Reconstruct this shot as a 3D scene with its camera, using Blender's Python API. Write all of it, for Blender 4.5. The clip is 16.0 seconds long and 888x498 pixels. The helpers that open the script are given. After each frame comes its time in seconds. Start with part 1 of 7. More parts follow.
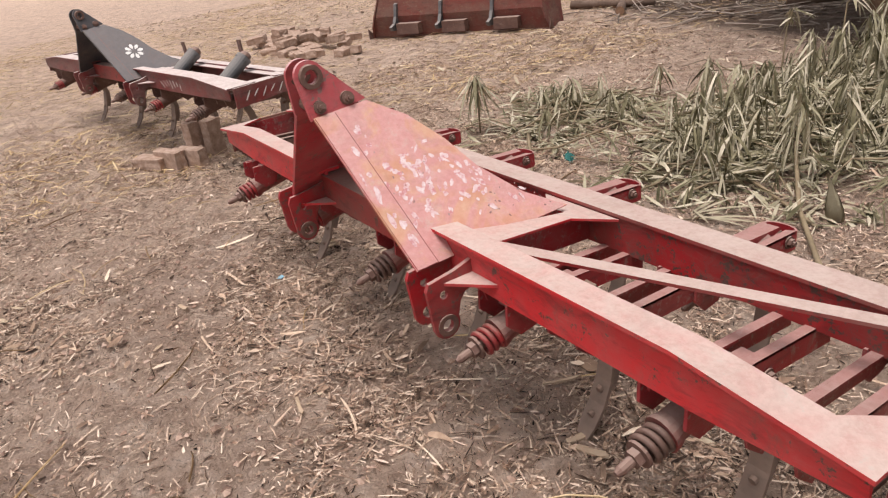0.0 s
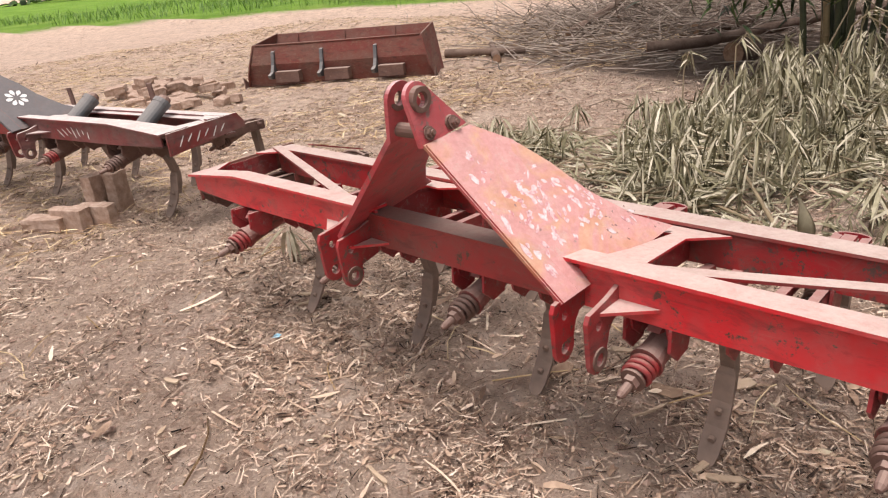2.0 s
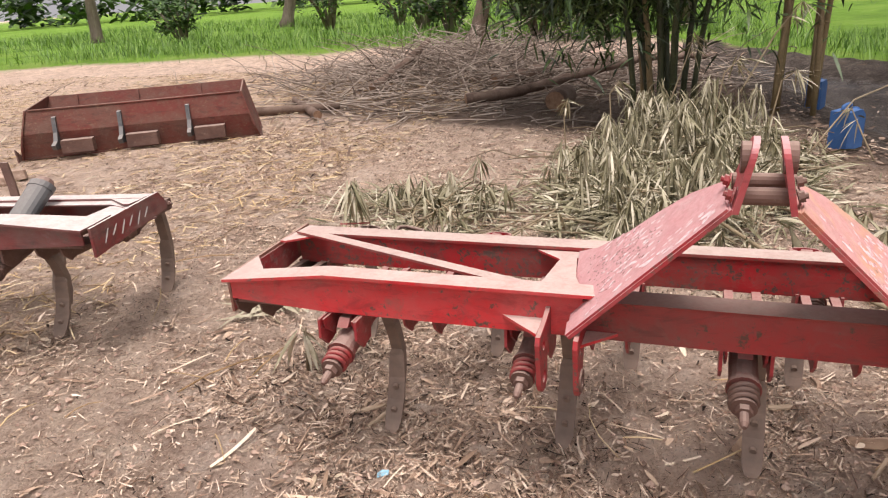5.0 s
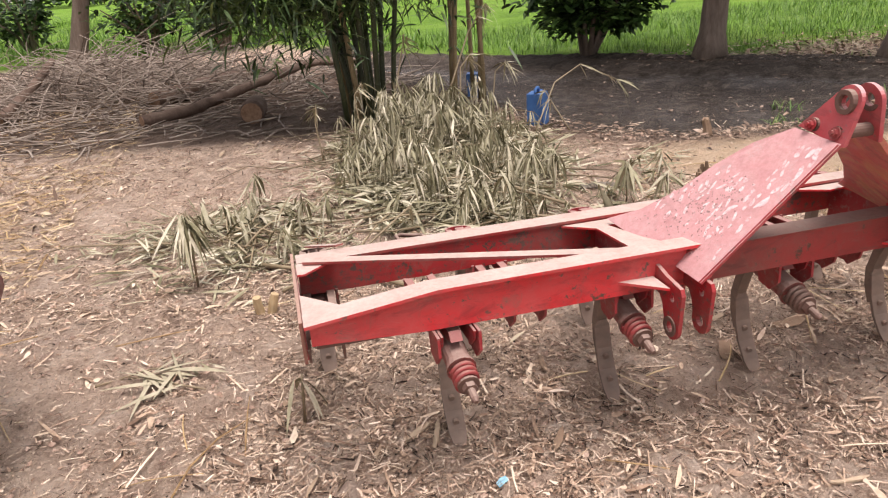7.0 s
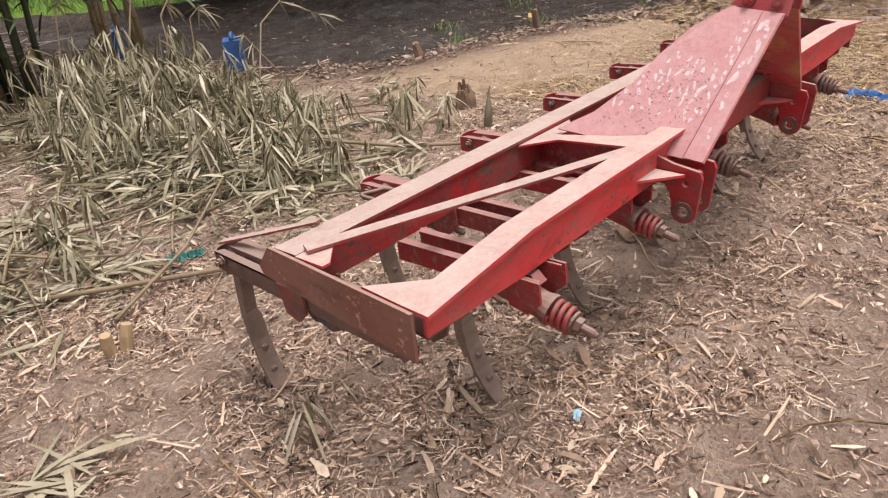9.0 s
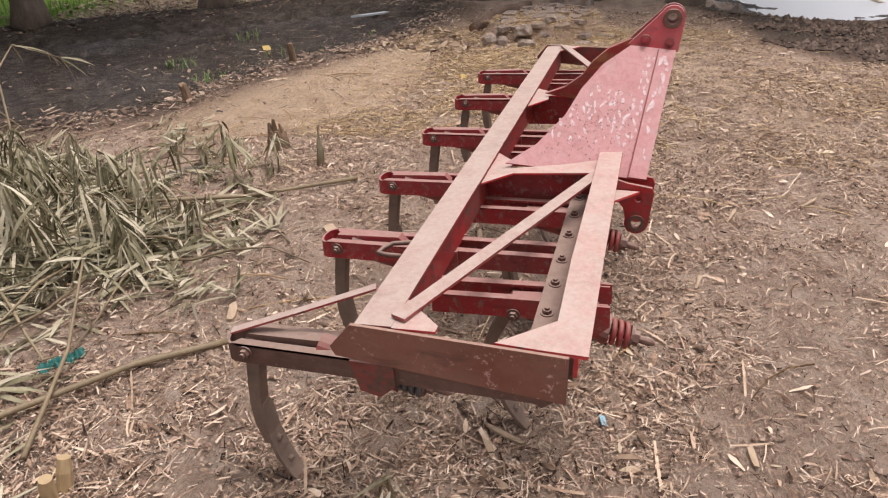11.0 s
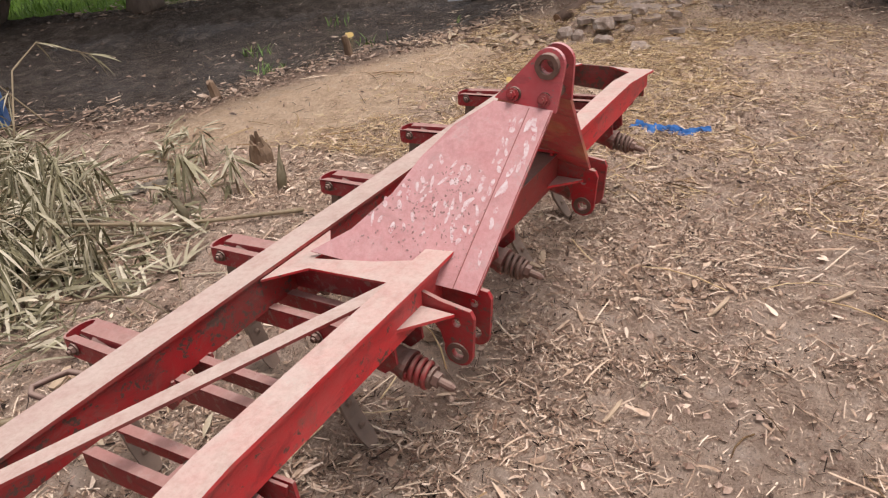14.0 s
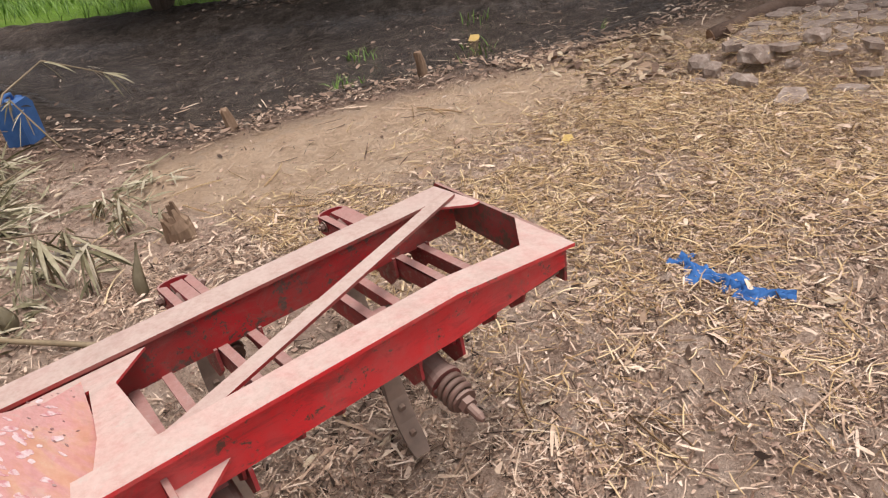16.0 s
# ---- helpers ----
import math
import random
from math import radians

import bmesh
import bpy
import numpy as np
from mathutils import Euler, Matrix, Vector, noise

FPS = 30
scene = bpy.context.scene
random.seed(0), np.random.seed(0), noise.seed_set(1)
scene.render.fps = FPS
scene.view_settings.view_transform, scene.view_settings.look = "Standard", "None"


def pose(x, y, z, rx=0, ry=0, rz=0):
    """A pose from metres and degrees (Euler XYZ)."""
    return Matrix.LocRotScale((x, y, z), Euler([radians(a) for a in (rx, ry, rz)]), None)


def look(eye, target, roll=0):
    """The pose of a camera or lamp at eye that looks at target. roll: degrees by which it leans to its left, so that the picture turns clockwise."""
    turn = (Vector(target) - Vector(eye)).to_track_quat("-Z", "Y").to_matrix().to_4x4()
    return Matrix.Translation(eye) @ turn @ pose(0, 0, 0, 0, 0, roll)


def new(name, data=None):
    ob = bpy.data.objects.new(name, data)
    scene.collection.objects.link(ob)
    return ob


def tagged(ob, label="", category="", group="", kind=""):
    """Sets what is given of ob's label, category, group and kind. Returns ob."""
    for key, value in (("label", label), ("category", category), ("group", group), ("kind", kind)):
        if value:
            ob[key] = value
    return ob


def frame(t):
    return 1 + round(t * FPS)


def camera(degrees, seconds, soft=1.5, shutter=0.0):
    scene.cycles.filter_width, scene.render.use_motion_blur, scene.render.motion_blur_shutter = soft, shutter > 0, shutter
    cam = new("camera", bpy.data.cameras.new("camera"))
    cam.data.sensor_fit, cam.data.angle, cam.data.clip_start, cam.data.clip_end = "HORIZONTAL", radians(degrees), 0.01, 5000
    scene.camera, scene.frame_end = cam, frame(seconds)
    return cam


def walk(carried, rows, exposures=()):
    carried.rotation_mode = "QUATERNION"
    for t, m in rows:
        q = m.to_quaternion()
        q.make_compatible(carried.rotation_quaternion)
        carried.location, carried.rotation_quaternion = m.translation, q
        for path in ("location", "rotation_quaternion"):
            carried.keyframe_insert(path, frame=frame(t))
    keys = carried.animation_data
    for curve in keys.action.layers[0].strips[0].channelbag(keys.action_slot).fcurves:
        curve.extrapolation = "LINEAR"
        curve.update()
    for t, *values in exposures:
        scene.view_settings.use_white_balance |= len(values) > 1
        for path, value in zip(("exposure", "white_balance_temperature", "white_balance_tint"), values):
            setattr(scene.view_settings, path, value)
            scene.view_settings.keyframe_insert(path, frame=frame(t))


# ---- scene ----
cam = camera(65.0, 16.0, soft=1.2)
PATH = [
    (0, (1.561, -0.94, 1.203), (0.008, -0.019, 0.341), -7.7),
    (0.5, (1.559, -1.025, 1.213), (0.124, 0.11, 0.405), -6.0),
    (1, (1.53, -1.151, 1.2), (0.227, 0.157, 0.432), -5.0),
    (1.5, (1.391, -1.247, 1.175), (0.106, 0.065, 0.383), -3.3),
    (2, (1.064, -1.346, 1.178), (-0.226, -0.032, 0.399), -5.7),
    (2.5, (0.862, -1.486, 1.189), (-0.343, -0.093, 0.409), -6.5),
    (3, (0.675, -1.673, 1.2), (-0.389, -0.178, 0.403), -5.7),
    (3.5, (0.532, -1.719, 1.209), (-0.412, -0.145, 0.415), -5.2),
    (4, (0.298, -1.632, 1.2), (-0.543, 0.011, 0.429), -4.6),
    (4.2, (0.225, -1.596, 1.211), (-0.571, 0.076, 0.454), -4.3),
    (6.3, (-0.881, -1.638, 1.216), (-1.064, 0.235, 0.538), -5.6),
    (6.5, (-1.017, -1.627, 1.206), (-1.029, 0.249, 0.514), -5.6),
    (7, (-1.269, -1.626, 1.244), (-0.864, 0.184, 0.497), -4.3),
    (7.5, (-1.469, -1.491, 1.212), (-0.837, 0.234, 0.421), -4.4),
    (8, (-1.598, -1.221, 1.22), (-0.727, 0.36, 0.36), -5.4),
    (8.5, (-1.713, -1.118, 1.221), (-0.634, 0.299, 0.312), -5.8),
    (8.7, (-1.822, -1.061, 1.2), (-0.676, 0.289, 0.272), -5.7),
    (10.8, (-2.302, -0.304, 1.289), (-0.624, 0.226, 0.339), -2.2),
    (11, (-2.325, -0.273, 1.3), (-0.636, 0.237, 0.36), -1.8),
    (11.5, (-2.374, -0.257, 1.33), (-0.651, 0.21, 0.428), -1.6),
    (12, (-2.381, -0.275, 1.338), (-0.643, 0.17, 0.455), -0.8),
    (12.5, (-2.32, -0.343, 1.329), (-0.594, 0.135, 0.438), -0.1),
    (13, (-2.102, -0.57, 1.316), (-0.432, 0.021, 0.389), -1.0),
    (13.5, (-1.822, -0.799, 1.327), (-0.236, -0.053, 0.365), -2.6),
    (14, (-1.423, -0.895, 1.317), (0.053, 0.025, 0.329), -4.5),
    (14.5, (-1.001, -0.975, 1.304), (0.333, 0.13, 0.305), -7.4),
    (15, (-0.573, -1.031, 1.319), (0.671, 0.183, 0.328), -7.9),
    (15.5, (-0.118, -1.011, 1.304), (1.038, 0.278, 0.303), -7.5),
    (16, (0.364, -1.060, 1.266), (1.366, 0.350, 0.261), -8.1),
]
walk(cam, [(t, look(*p)) for t, *p in PATH], [(0, -0.22), (1, -0.06), (3, 0.03), (4, 0.03), (6.5, 0.2), (7.5, 0.16), (8.5, 0.02), (11, -0.22), (13.5, -0.24), (16, -0.15)])

# ---- light ----
world = bpy.data.worlds.new("overcast_sky")
scene.world = world
world.use_nodes = True
wn = world.node_tree.nodes
wl = world.node_tree.links
sky = wn.new("ShaderNodeTexSky")
sky.sky_type = "NISHITA"
sky.sun_disc = False
sky.sun_elevation = radians(72)
sky.sun_rotation = radians(160)
sky.air_density, sky.dust_density, sky.ozone_density = 1.0, 6.0, 1.0
grey = wn.new("ShaderNodeHueSaturation")
grey.inputs["Saturation"].default_value = 0.25
wl.new(sky.outputs[0], grey.inputs["Color"])
haze = wn.new("ShaderNodeMix")
haze.data_type = "RGBA"
haze.inputs[0].default_value = 0.5
haze.inputs[7].default_value = (8.0, 7.55, 8.05, 1)
wl.new(grey.outputs[0], haze.inputs[6])
wl.new(haze.outputs[2], wn["Background"].inputs["Color"])
wn["Background"].inputs["Strength"].default_value = 0.111
sun_data = bpy.data.lights.new("sun", "SUN")
sun_data.energy, sun_data.angle, sun_data.color = 3.5, radians(30), (1.0, 0.905, 0.885)
sun = new("sun", sun_data)
sun.matrix_world = look((1.2, -2.8, 13), (0, 0, 0))

# ---- materials ----


def ramp(nt, fac, stops):
    r = nt.nodes.new("ShaderNodeValToRGB")
    el = r.color_ramp.elements
    while len(el) < len(stops):
        el.new(0.5)
    for e, (p, c) in zip(el, stops):
        e.position = p
        e.color = (*c, 1) if len(c) == 3 else c
    nt.links.new(fac, r.inputs[0])
    return r.outputs[0]


def noise_tex(nt, vec, scale, detail=6, rough=0.6, dist=0.0):
    n = nt.nodes.new("ShaderNodeTexNoise")
    n.inputs["Scale"].default_value = scale
    n.inputs["Detail"].default_value = detail
    n.inputs["Roughness"].default_value = rough
    n.inputs["Distortion"].default_value = dist
    nt.links.new(vec, n.inputs["Vector"])
    return n.outputs["Fac"]


def mixc(nt, fac, a, b, blend="MIX"):
    m = nt.nodes.new("ShaderNodeMix")
    m.data_type = "RGBA"
    m.blend_type = blend
    for sock, v in ((m.inputs[0], fac), (m.inputs[6], a), (m.inputs[7], b)):
        if isinstance(v, (int, float)):
            sock.default_value = v
        elif isinstance(v, tuple):
            sock.default_value = (*v, 1)
        else:
            nt.links.new(v, sock)
    return m.outputs[2]


def calc(nt, op, a, b=0.0, clamp=False):
    m = nt.nodes.new("ShaderNodeMath")
    m.operation = op
    m.use_clamp = clamp
    for sock, v in zip(m.inputs, (a, b)):
        if isinstance(v, (int, float)):
            sock.default_value = v
        else:
            nt.links.new(v, sock)
    return m.outputs[0]


def start(name, rough=0.8, metal=0.0):
    m = bpy.data.materials.new(name)
    m.use_nodes = True
    nt = m.node_tree
    bsdf = nt.nodes["Principled BSDF"]
    bsdf.inputs["Roughness"].default_value = rough
    bsdf.inputs["Metallic"].default_value = metal
    if rough >= 0.75:
        bsdf.inputs["Specular IOR Level"].default_value = 0.18
    tc = nt.nodes.new("ShaderNodeTexCoord")
    return m, nt, bsdf, tc.outputs["Object"]


def bump(nt, bsdf, height, strength=0.3, distance=0.01):
    b = nt.nodes.new("ShaderNodeBump")
    b.inputs["Strength"].default_value = strength
    b.inputs["Distance"].default_value = distance
    nt.links.new(height, b.inputs["Height"])
    nt.links.new(b.outputs[0], bsdf.inputs["Normal"])


def up_facing(nt, low, high):
    """0 to 1 as a face turns upwards: where dust settles."""
    g = nt.nodes.new("ShaderNodeNewGeometry")
    s = nt.nodes.new("ShaderNodeSeparateXYZ")
    nt.links.new(g.outputs["Normal"], s.inputs[0])
    r = nt.nodes.new("ShaderNodeMapRange")
    r.inputs[1].default_value, r.inputs[2].default_value = low, high
    nt.links.new(s.outputs[2], r.inputs[0])
    return r.outputs[0]


def painted(name, paint, paint2, dust, dust_amount=0.9, chips=0.62, rust=(0.10, 0.045, 0.03), rough=0.5, low=0.45, high=0.95):
    """Old paint on steel: patchy colour, chips down to rust, and dust on what faces up."""
    m, nt, bsdf, vec = start(name, rough)
    big = noise_tex(nt, vec, 4.0, 5, 0.65)
    fine = noise_tex(nt, vec, 75.0, 6, 0.75)
    mid = noise_tex(nt, vec, 17.0, 6, 0.65, 0.4)
    flake = noise_tex(nt, vec, 46.0, 6, 0.75, 0.3)
    col = mixc(nt, ramp(nt, big, [(0.35, (0, 0, 0)), (0.68, (1, 1, 1))]), paint, paint2)
    chip = ramp(nt, calc(nt, "ADD", calc(nt, "MULTIPLY", mid, 0.3), calc(nt, "ADD", calc(nt, "MULTIPLY", flake, 0.35), calc(nt, "MULTIPLY", fine, 0.35))), [(chips - 0.02, (0, 0, 0)), (chips + 0.01, (1, 1, 1))])
    col = mixc(nt, chip, col, rust)
    patch = ramp(nt, mid, [(0.25, (0.82, 0.82, 0.82)), (0.6, (1, 1, 1))])
    lying = calc(nt, "MULTIPLY", calc(nt, "MULTIPLY", up_facing(nt, low, high), patch), dust_amount)
    film = calc(nt, "MULTIPLY", ramp(nt, big, [(0.4, (0, 0, 0)), (0.66, (1, 1, 1))]), 0.20)
    amount = calc(nt, "MAXIMUM", lying, film)
    tone = ramp(nt, calc(nt, "ADD", calc(nt, "MULTIPLY", mid, 0.2), calc(nt, "MULTIPLY", fine, 0.8)), [(0.38, (0, 0, 0)), (0.58, (1, 1, 1))])
    col = mixc(nt, amount, col, mixc(nt, tone, tuple(c * k for c, k in zip(dust, (0.86, 0.83, 0.81))), dust))
    stain = noise_tex(nt, vec, 8.0, 7, 0.7, 1.0)
    col = mixc(nt, calc(nt, "MULTIPLY", calc(nt, "MULTIPLY", ramp(nt, stain, [(0.53, (0, 0, 0)), (0.66, (1, 1, 1))]), lying), 0.38), col, tuple(c * k for c, k in zip(dust, (0.62, 0.55, 0.52))))
    dirt = noise_tex(nt, vec, 11.0, 9, 0.78, 0.8)
    grime = calc(nt, "MULTIPLY", ramp(nt, dirt, [(0.53, (0, 0, 0)), (0.70, (1, 1, 1))]), calc(nt, "SUBTRACT", 0.66, calc(nt, "MULTIPLY", lying, 0.52)))
    col = mixc(nt, grime, col, (0.20, 0.125, 0.10))
    upright = calc(nt, "SUBTRACT", 1.0, up_facing(nt, 0.25, 0.8))
    mp = nt.nodes.new("ShaderNodeMapping")
    mp.inputs["Scale"].default_value = (9, 9, 26)
    nt.links.new(vec, mp.inputs[0])
    smear = noise_tex(nt, mp.outputs[0], 1.0, 7, 0.7, 0.6)
    col = mixc(nt, calc(nt, "MULTIPLY", calc(nt, "MULTIPLY", ramp(nt, smear, [(0.52, (0, 0, 0)), (0.68, (1, 1, 1))]), upright), 0.55), col, tuple(c * 0.33 + 0.02 for c in paint2))
    col = mixc(nt, calc(nt, "MULTIPLY", calc(nt, "MULTIPLY", ramp(nt, smear, [(0.28, (1, 1, 1)), (0.42, (0, 0, 0))]), upright), 0.20), col, tuple(c * 0.75 for c in dust))
    nt.links.new(col, bsdf.inputs["Base Color"])
    nt.links.new(calc(nt, "ADD", calc(nt, "MULTIPLY", amount, 0.45), rough, True), bsdf.inputs["Roughness"])
    bump(nt, bsdf, calc(nt, "SUBTRACT", fine, calc(nt, "MULTIPLY", chip, 0.5)), 0.35, 0.002)
    return m


def mottled(name, stops, scale=8.0, rough=0.85, metal=0.0, relief=0.4, deep=0.004, fine_scale=60.0, by_piece=0.0, stretch=None):
    """A surface of several tones in patches and in grain."""
    m, nt, bsdf, vec = start(name, rough, metal)
    if stretch:
        mp = nt.nodes.new("ShaderNodeMapping")
        mp.inputs["Scale"].default_value = stretch
        nt.links.new(vec, mp.inputs[0])
        vec = mp.outputs[0]
    a = noise_tex(nt, vec, scale, 6, 0.62, 0.3)
    b = noise_tex(nt, vec, fine_scale, 5, 0.7)
    f = calc(nt, "ADD", calc(nt, "MULTIPLY", a, 0.65), calc(nt, "MULTIPLY", b, 0.35))
    if by_piece:
        g = nt.nodes.new("ShaderNodeNewGeometry")
        f = calc(nt, "ADD", f, calc(nt, "MULTIPLY", calc(nt, "SUBTRACT", g.outputs["Random Per Island"], 0.5), by_piece))
    nt.links.new(ramp(nt, f, stops), bsdf.inputs["Base Color"])
    bump(nt, bsdf, f, relief, deep)
    return m


DUST = (0.585, 0.482, 0.425)
RED = painted("worn_red_paint", (0.70, 0.020, 0.030), (0.54, 0.014, 0.022), DUST, 0.94, 0.575)
RED_PLATE = painted("faded_red_paint", (0.52, 0.045, 0.06), (0.48, 0.07, 0.08), (0.67, 0.42, 0.415), 0.92, 0.565, (0.22, 0.12, 0.10), low=0.2, high=0.72)
RED_DUSTY = painted("dust_caked_red_paint", (0.36, 0.03, 0.03), (0.26, 0.05, 0.04), (0.55, 0.44, 0.385), 0.97, 0.57)
GRIMY = painted("grimy_dusty_steel", (0.38, 0.028, 0.03), (0.22, 0.042, 0.036), (0.27, 0.205, 0.17), 0.92, 0.58, low=0.4)


def stained_plate():
    """Faded pink-red paint with a blotch of orange rust in the middle."""
    m = painted("faded_red_paint_with_orange_stains", (0.56, 0.045, 0.055), (0.52, 0.08, 0.085), (0.69, 0.455, 0.42), 0.86, 0.56, (0.40, 0.16, 0.11), low=0.2, high=0.74)
    nt = m.node_tree
    bsdf = nt.nodes["Principled BSDF"]
    vec = [n for n in nt.nodes if n.type == "TEX_COORD"][0].outputs["Object"]
    old_col = bsdf.inputs["Base Color"].links[0].from_socket
    blot = ramp(nt, noise_tex(nt, vec, 7.5, 6, 0.62, 0.6), [(0.50, (0, 0, 0)), (0.60, (1, 1, 1))])
    tone = ramp(nt, noise_tex(nt, vec, 30, 5, 0.6), [(0.4, (0.58, 0.30, 0.11)), (0.6, (0.66, 0.43, 0.21))])
    nt.links.new(mixc(nt, calc(nt, "MULTIPLY", blot, 0.45), old_col, tone), bsdf.inputs["Base Color"])
    return m


RED_STAINED = stained_plate()
RED_DULL = painted("dull_red_paint", (0.38, 0.018, 0.028), (0.22, 0.018, 0.020), (0.44, 0.29, 0.255), 0.85, 0.55, (0.30, 0.13, 0.115), low=0.4)
# Darker red for the rear channel: grime plus the flange's shade put into paint.
RED_GRIME_SHADE = painted("grimed_shaded_red_paint", (0.42, 0.014, 0.020), (0.22, 0.018, 0.018), (0.36, 0.25, 0.21), 0.8, 0.54, (0.09, 0.05, 0.04), 0.6)
END_RED = painted("rust_pitted_red_paint", (0.30, 0.05, 0.048), (0.22, 0.07, 0.058), (0.42, 0.29, 0.25), 0.8, 0.515, (0.13, 0.075, 0.055), 0.75)
RED_DEEP = painted("deep_red_worn_paint", (0.44, 0.012, 0.020), (0.24, 0.014, 0.018), (0.46, 0.32, 0.28), 0.85, 0.55, (0.12, 0.06, 0.045), 0.55)
RUSTY = painted("rusted_steel", (0.115, 0.060, 0.046), (0.155, 0.078, 0.058), (0.40, 0.30, 0.25), 0.8, 0.575, (0.22, 0.14, 0.11), 0.7)
END_BROWN = painted("rust_brown_painted_steel", (0.21, 0.078, 0.052), (0.27, 0.105, 0.072), (0.44, 0.30, 0.24), 0.85, 0.575, (0.55, 0.34, 0.31), 0.7)
RED_TUBE = painted("dusty_dull_red_tube", (0.25, 0.045, 0.042), (0.16, 0.05, 0.045), (0.40, 0.29, 0.245), 0.9, 0.55, low=-0.1, high=0.9)
STEEL = painted("worn_soil_stained_steel", (0.15, 0.108, 0.085), (0.30, 0.215, 0.165), (0.34, 0.24, 0.18), 0.5, 0.62, (0.06, 0.035, 0.027), 0.65)
SPRING = painted("greasy_spring_steel", (0.10, 0.06, 0.048), (0.16, 0.085, 0.062), (0.3, 0.22, 0.18), 0.5, 0.6, (0.2, 0.02, 0.02), 0.5)
SPRING_RED = painted("red_spring_steel", (0.38, 0.02, 0.025), (0.16, 0.03, 0.03), (0.4, 0.27, 0.22), 0.6, 0.6)
BLACK_PAINT = painted("worn_black_paint", (0.035, 0.04, 0.05), (0.06, 0.065, 0.075), (0.36, 0.30, 0.27), 0.45, 0.64, (0.25, 0.05, 0.04), low=0.3)
MAROON = painted("dirty_maroon_paint", (0.24, 0.035, 0.035), (0.11, 0.035, 0.03), (0.68, 0.60, 0.56), 0.98, 0.57)
WHITE_PAINT = mottled("worn_white_brush_paint", [(0.42, (0.57, 0.26, 0.265)), (0.50, (0.68, 0.50, 0.50)), (0.62, (0.77, 0.67, 0.665))], 55, 0.85, relief=0.3, fine_scale=140)

# ---- shape helpers ----


def mesh_of(name, bm, mat, smooth=False, bevel=0.0):
    if bevel:
        bmesh.ops.bevel(bm, geom=[e for e in bm.edges if len(e.link_faces) == 2 and e.calc_face_angle(0) > 0.6],
                        offset=bevel, segments=1, affect="EDGES", clamp_overlap=True)
    bmesh.ops.recalc_face_normals(bm, faces=bm.faces)
    me = bpy.data.meshes.new(name)
    bm.to_mesh(me)
    bm.free()
    for mm in (mat if isinstance(mat, (list, tuple)) else [mat]):
        me.materials.append(mm)
    if smooth:
        for p in me.polygons:
            p.use_smooth = True
    return me


def part(name, bm, mat, parent, label="", smooth=False, bevel=0.0):
    ob = new(name, bm if isinstance(bm, bpy.types.Mesh) else mesh_of(name, bm, mat, smooth, bevel))
    ob.parent = parent
    return tagged(ob, label)


def thing(name, label, category, m=None, group=""):
    ob = new(name)
    ob.empty_display_size = 0.1
    if m is not None:
        ob.matrix_basis = m
    return tagged(ob, label, category, group)


def solid(name, bm, mat, label, category, m=None, group="", kind="", smooth=False, bevel=0.0):
    ob = new(name, mesh_of(name, bm, mat, smooth, bevel))
    if m is not None:
        ob.matrix_basis = m
    return tagged(ob, label, category, group, kind)


def box(bm, x0, x1, y0, y1, z0, z1):
    v = [bm.verts.new((x, y, z)) for x in (x0, x1) for y in (y0, y1) for z in (z0, z1)]
    for f in ((0, 1, 3, 2), (4, 6, 7, 5), (0, 4, 5, 1), (2, 3, 7, 6), (0, 2, 6, 4), (1, 5, 7, 3)):
        bm.faces.new([v[i] for i in f])
    return bm


def slab(bm, pts, thick):
    """A polygon in space, given as a loop, thickened along the vector thick."""
    thick = Vector(thick)
    a = [bm.verts.new(Vector(p)) for p in pts]
    b = [bm.verts.new(Vector(p) + thick) for p in pts]
    bm.faces.new(a)
    bm.faces.new(list(reversed(b)))
    for i in range(len(a)):
        j = (i + 1) % len(a)
        bm.faces.new([a[i], b[i], b[j], a[j]])
    return bm


def holed(bm, outer, holes, thick):
    """A flat plate with round or other holes cut through it."""
    thick = Vector(thick)
    loops = [outer] + holes
    sides = []
    for shift in (Vector((0, 0, 0)), thick):
        rings, edges = [], []
        for lp in loops:
            vs = [bm.verts.new(Vector(p) + shift) for p in lp]
            edges += [bm.edges.new((vs[i], vs[(i + 1) % len(vs)])) for i in range(len(vs))]
            rings.append(vs)
        bmesh.ops.triangle_fill(bm, edges=edges, use_beauty=True, use_dissolve=False)
        sides.append(rings)
    for ra, rb in zip(*sides):
        for i in range(len(ra)):
            j = (i + 1) % len(ra)
            bm.faces.new([ra[i], ra[j], rb[j], rb[i]])
    return bm


def frame_axes(d):
    d = Vector(d).normalized()
    u = d.cross(Vector((0, 0, 1)) if abs(d.z) < 0.9 else Vector((1, 0, 0))).normalized()
    return d, u, d.cross(u)


def tube(bm, pts, radii, n=10, caps=True, flat=1.0):
    """A round bar along a line of points; flat squeezes it across."""
    pts = [Vector(p) for p in pts]
    if isinstance(radii, (int, float)):
        radii = [radii] * len(pts)
    rings = []
    u = None
    for i, p in enumerate(pts):
        d = (pts[min(i + 1, len(pts) - 1)] - pts[max(i - 1, 0)]).normalized()
        if u is None:
            u = frame_axes(d)[1]
        u = (u - d * u.dot(d)).normalized()
        w = d.cross(u)
        rings.append([bm.verts.new(p + radii[i] * (math.cos(a) * u + flat * math.sin(a) * w)) for a in (2 * math.pi * k / n for k in range(n))])
    for a, b in zip(rings, rings[1:]):
        for k in range(n):
            bm.faces.new([a[k], a[(k + 1) % n], b[(k + 1) % n], b[k]])
    if caps:
        bm.faces.new(list(reversed(rings[0])))
        bm.faces.new(rings[-1])
    return bm


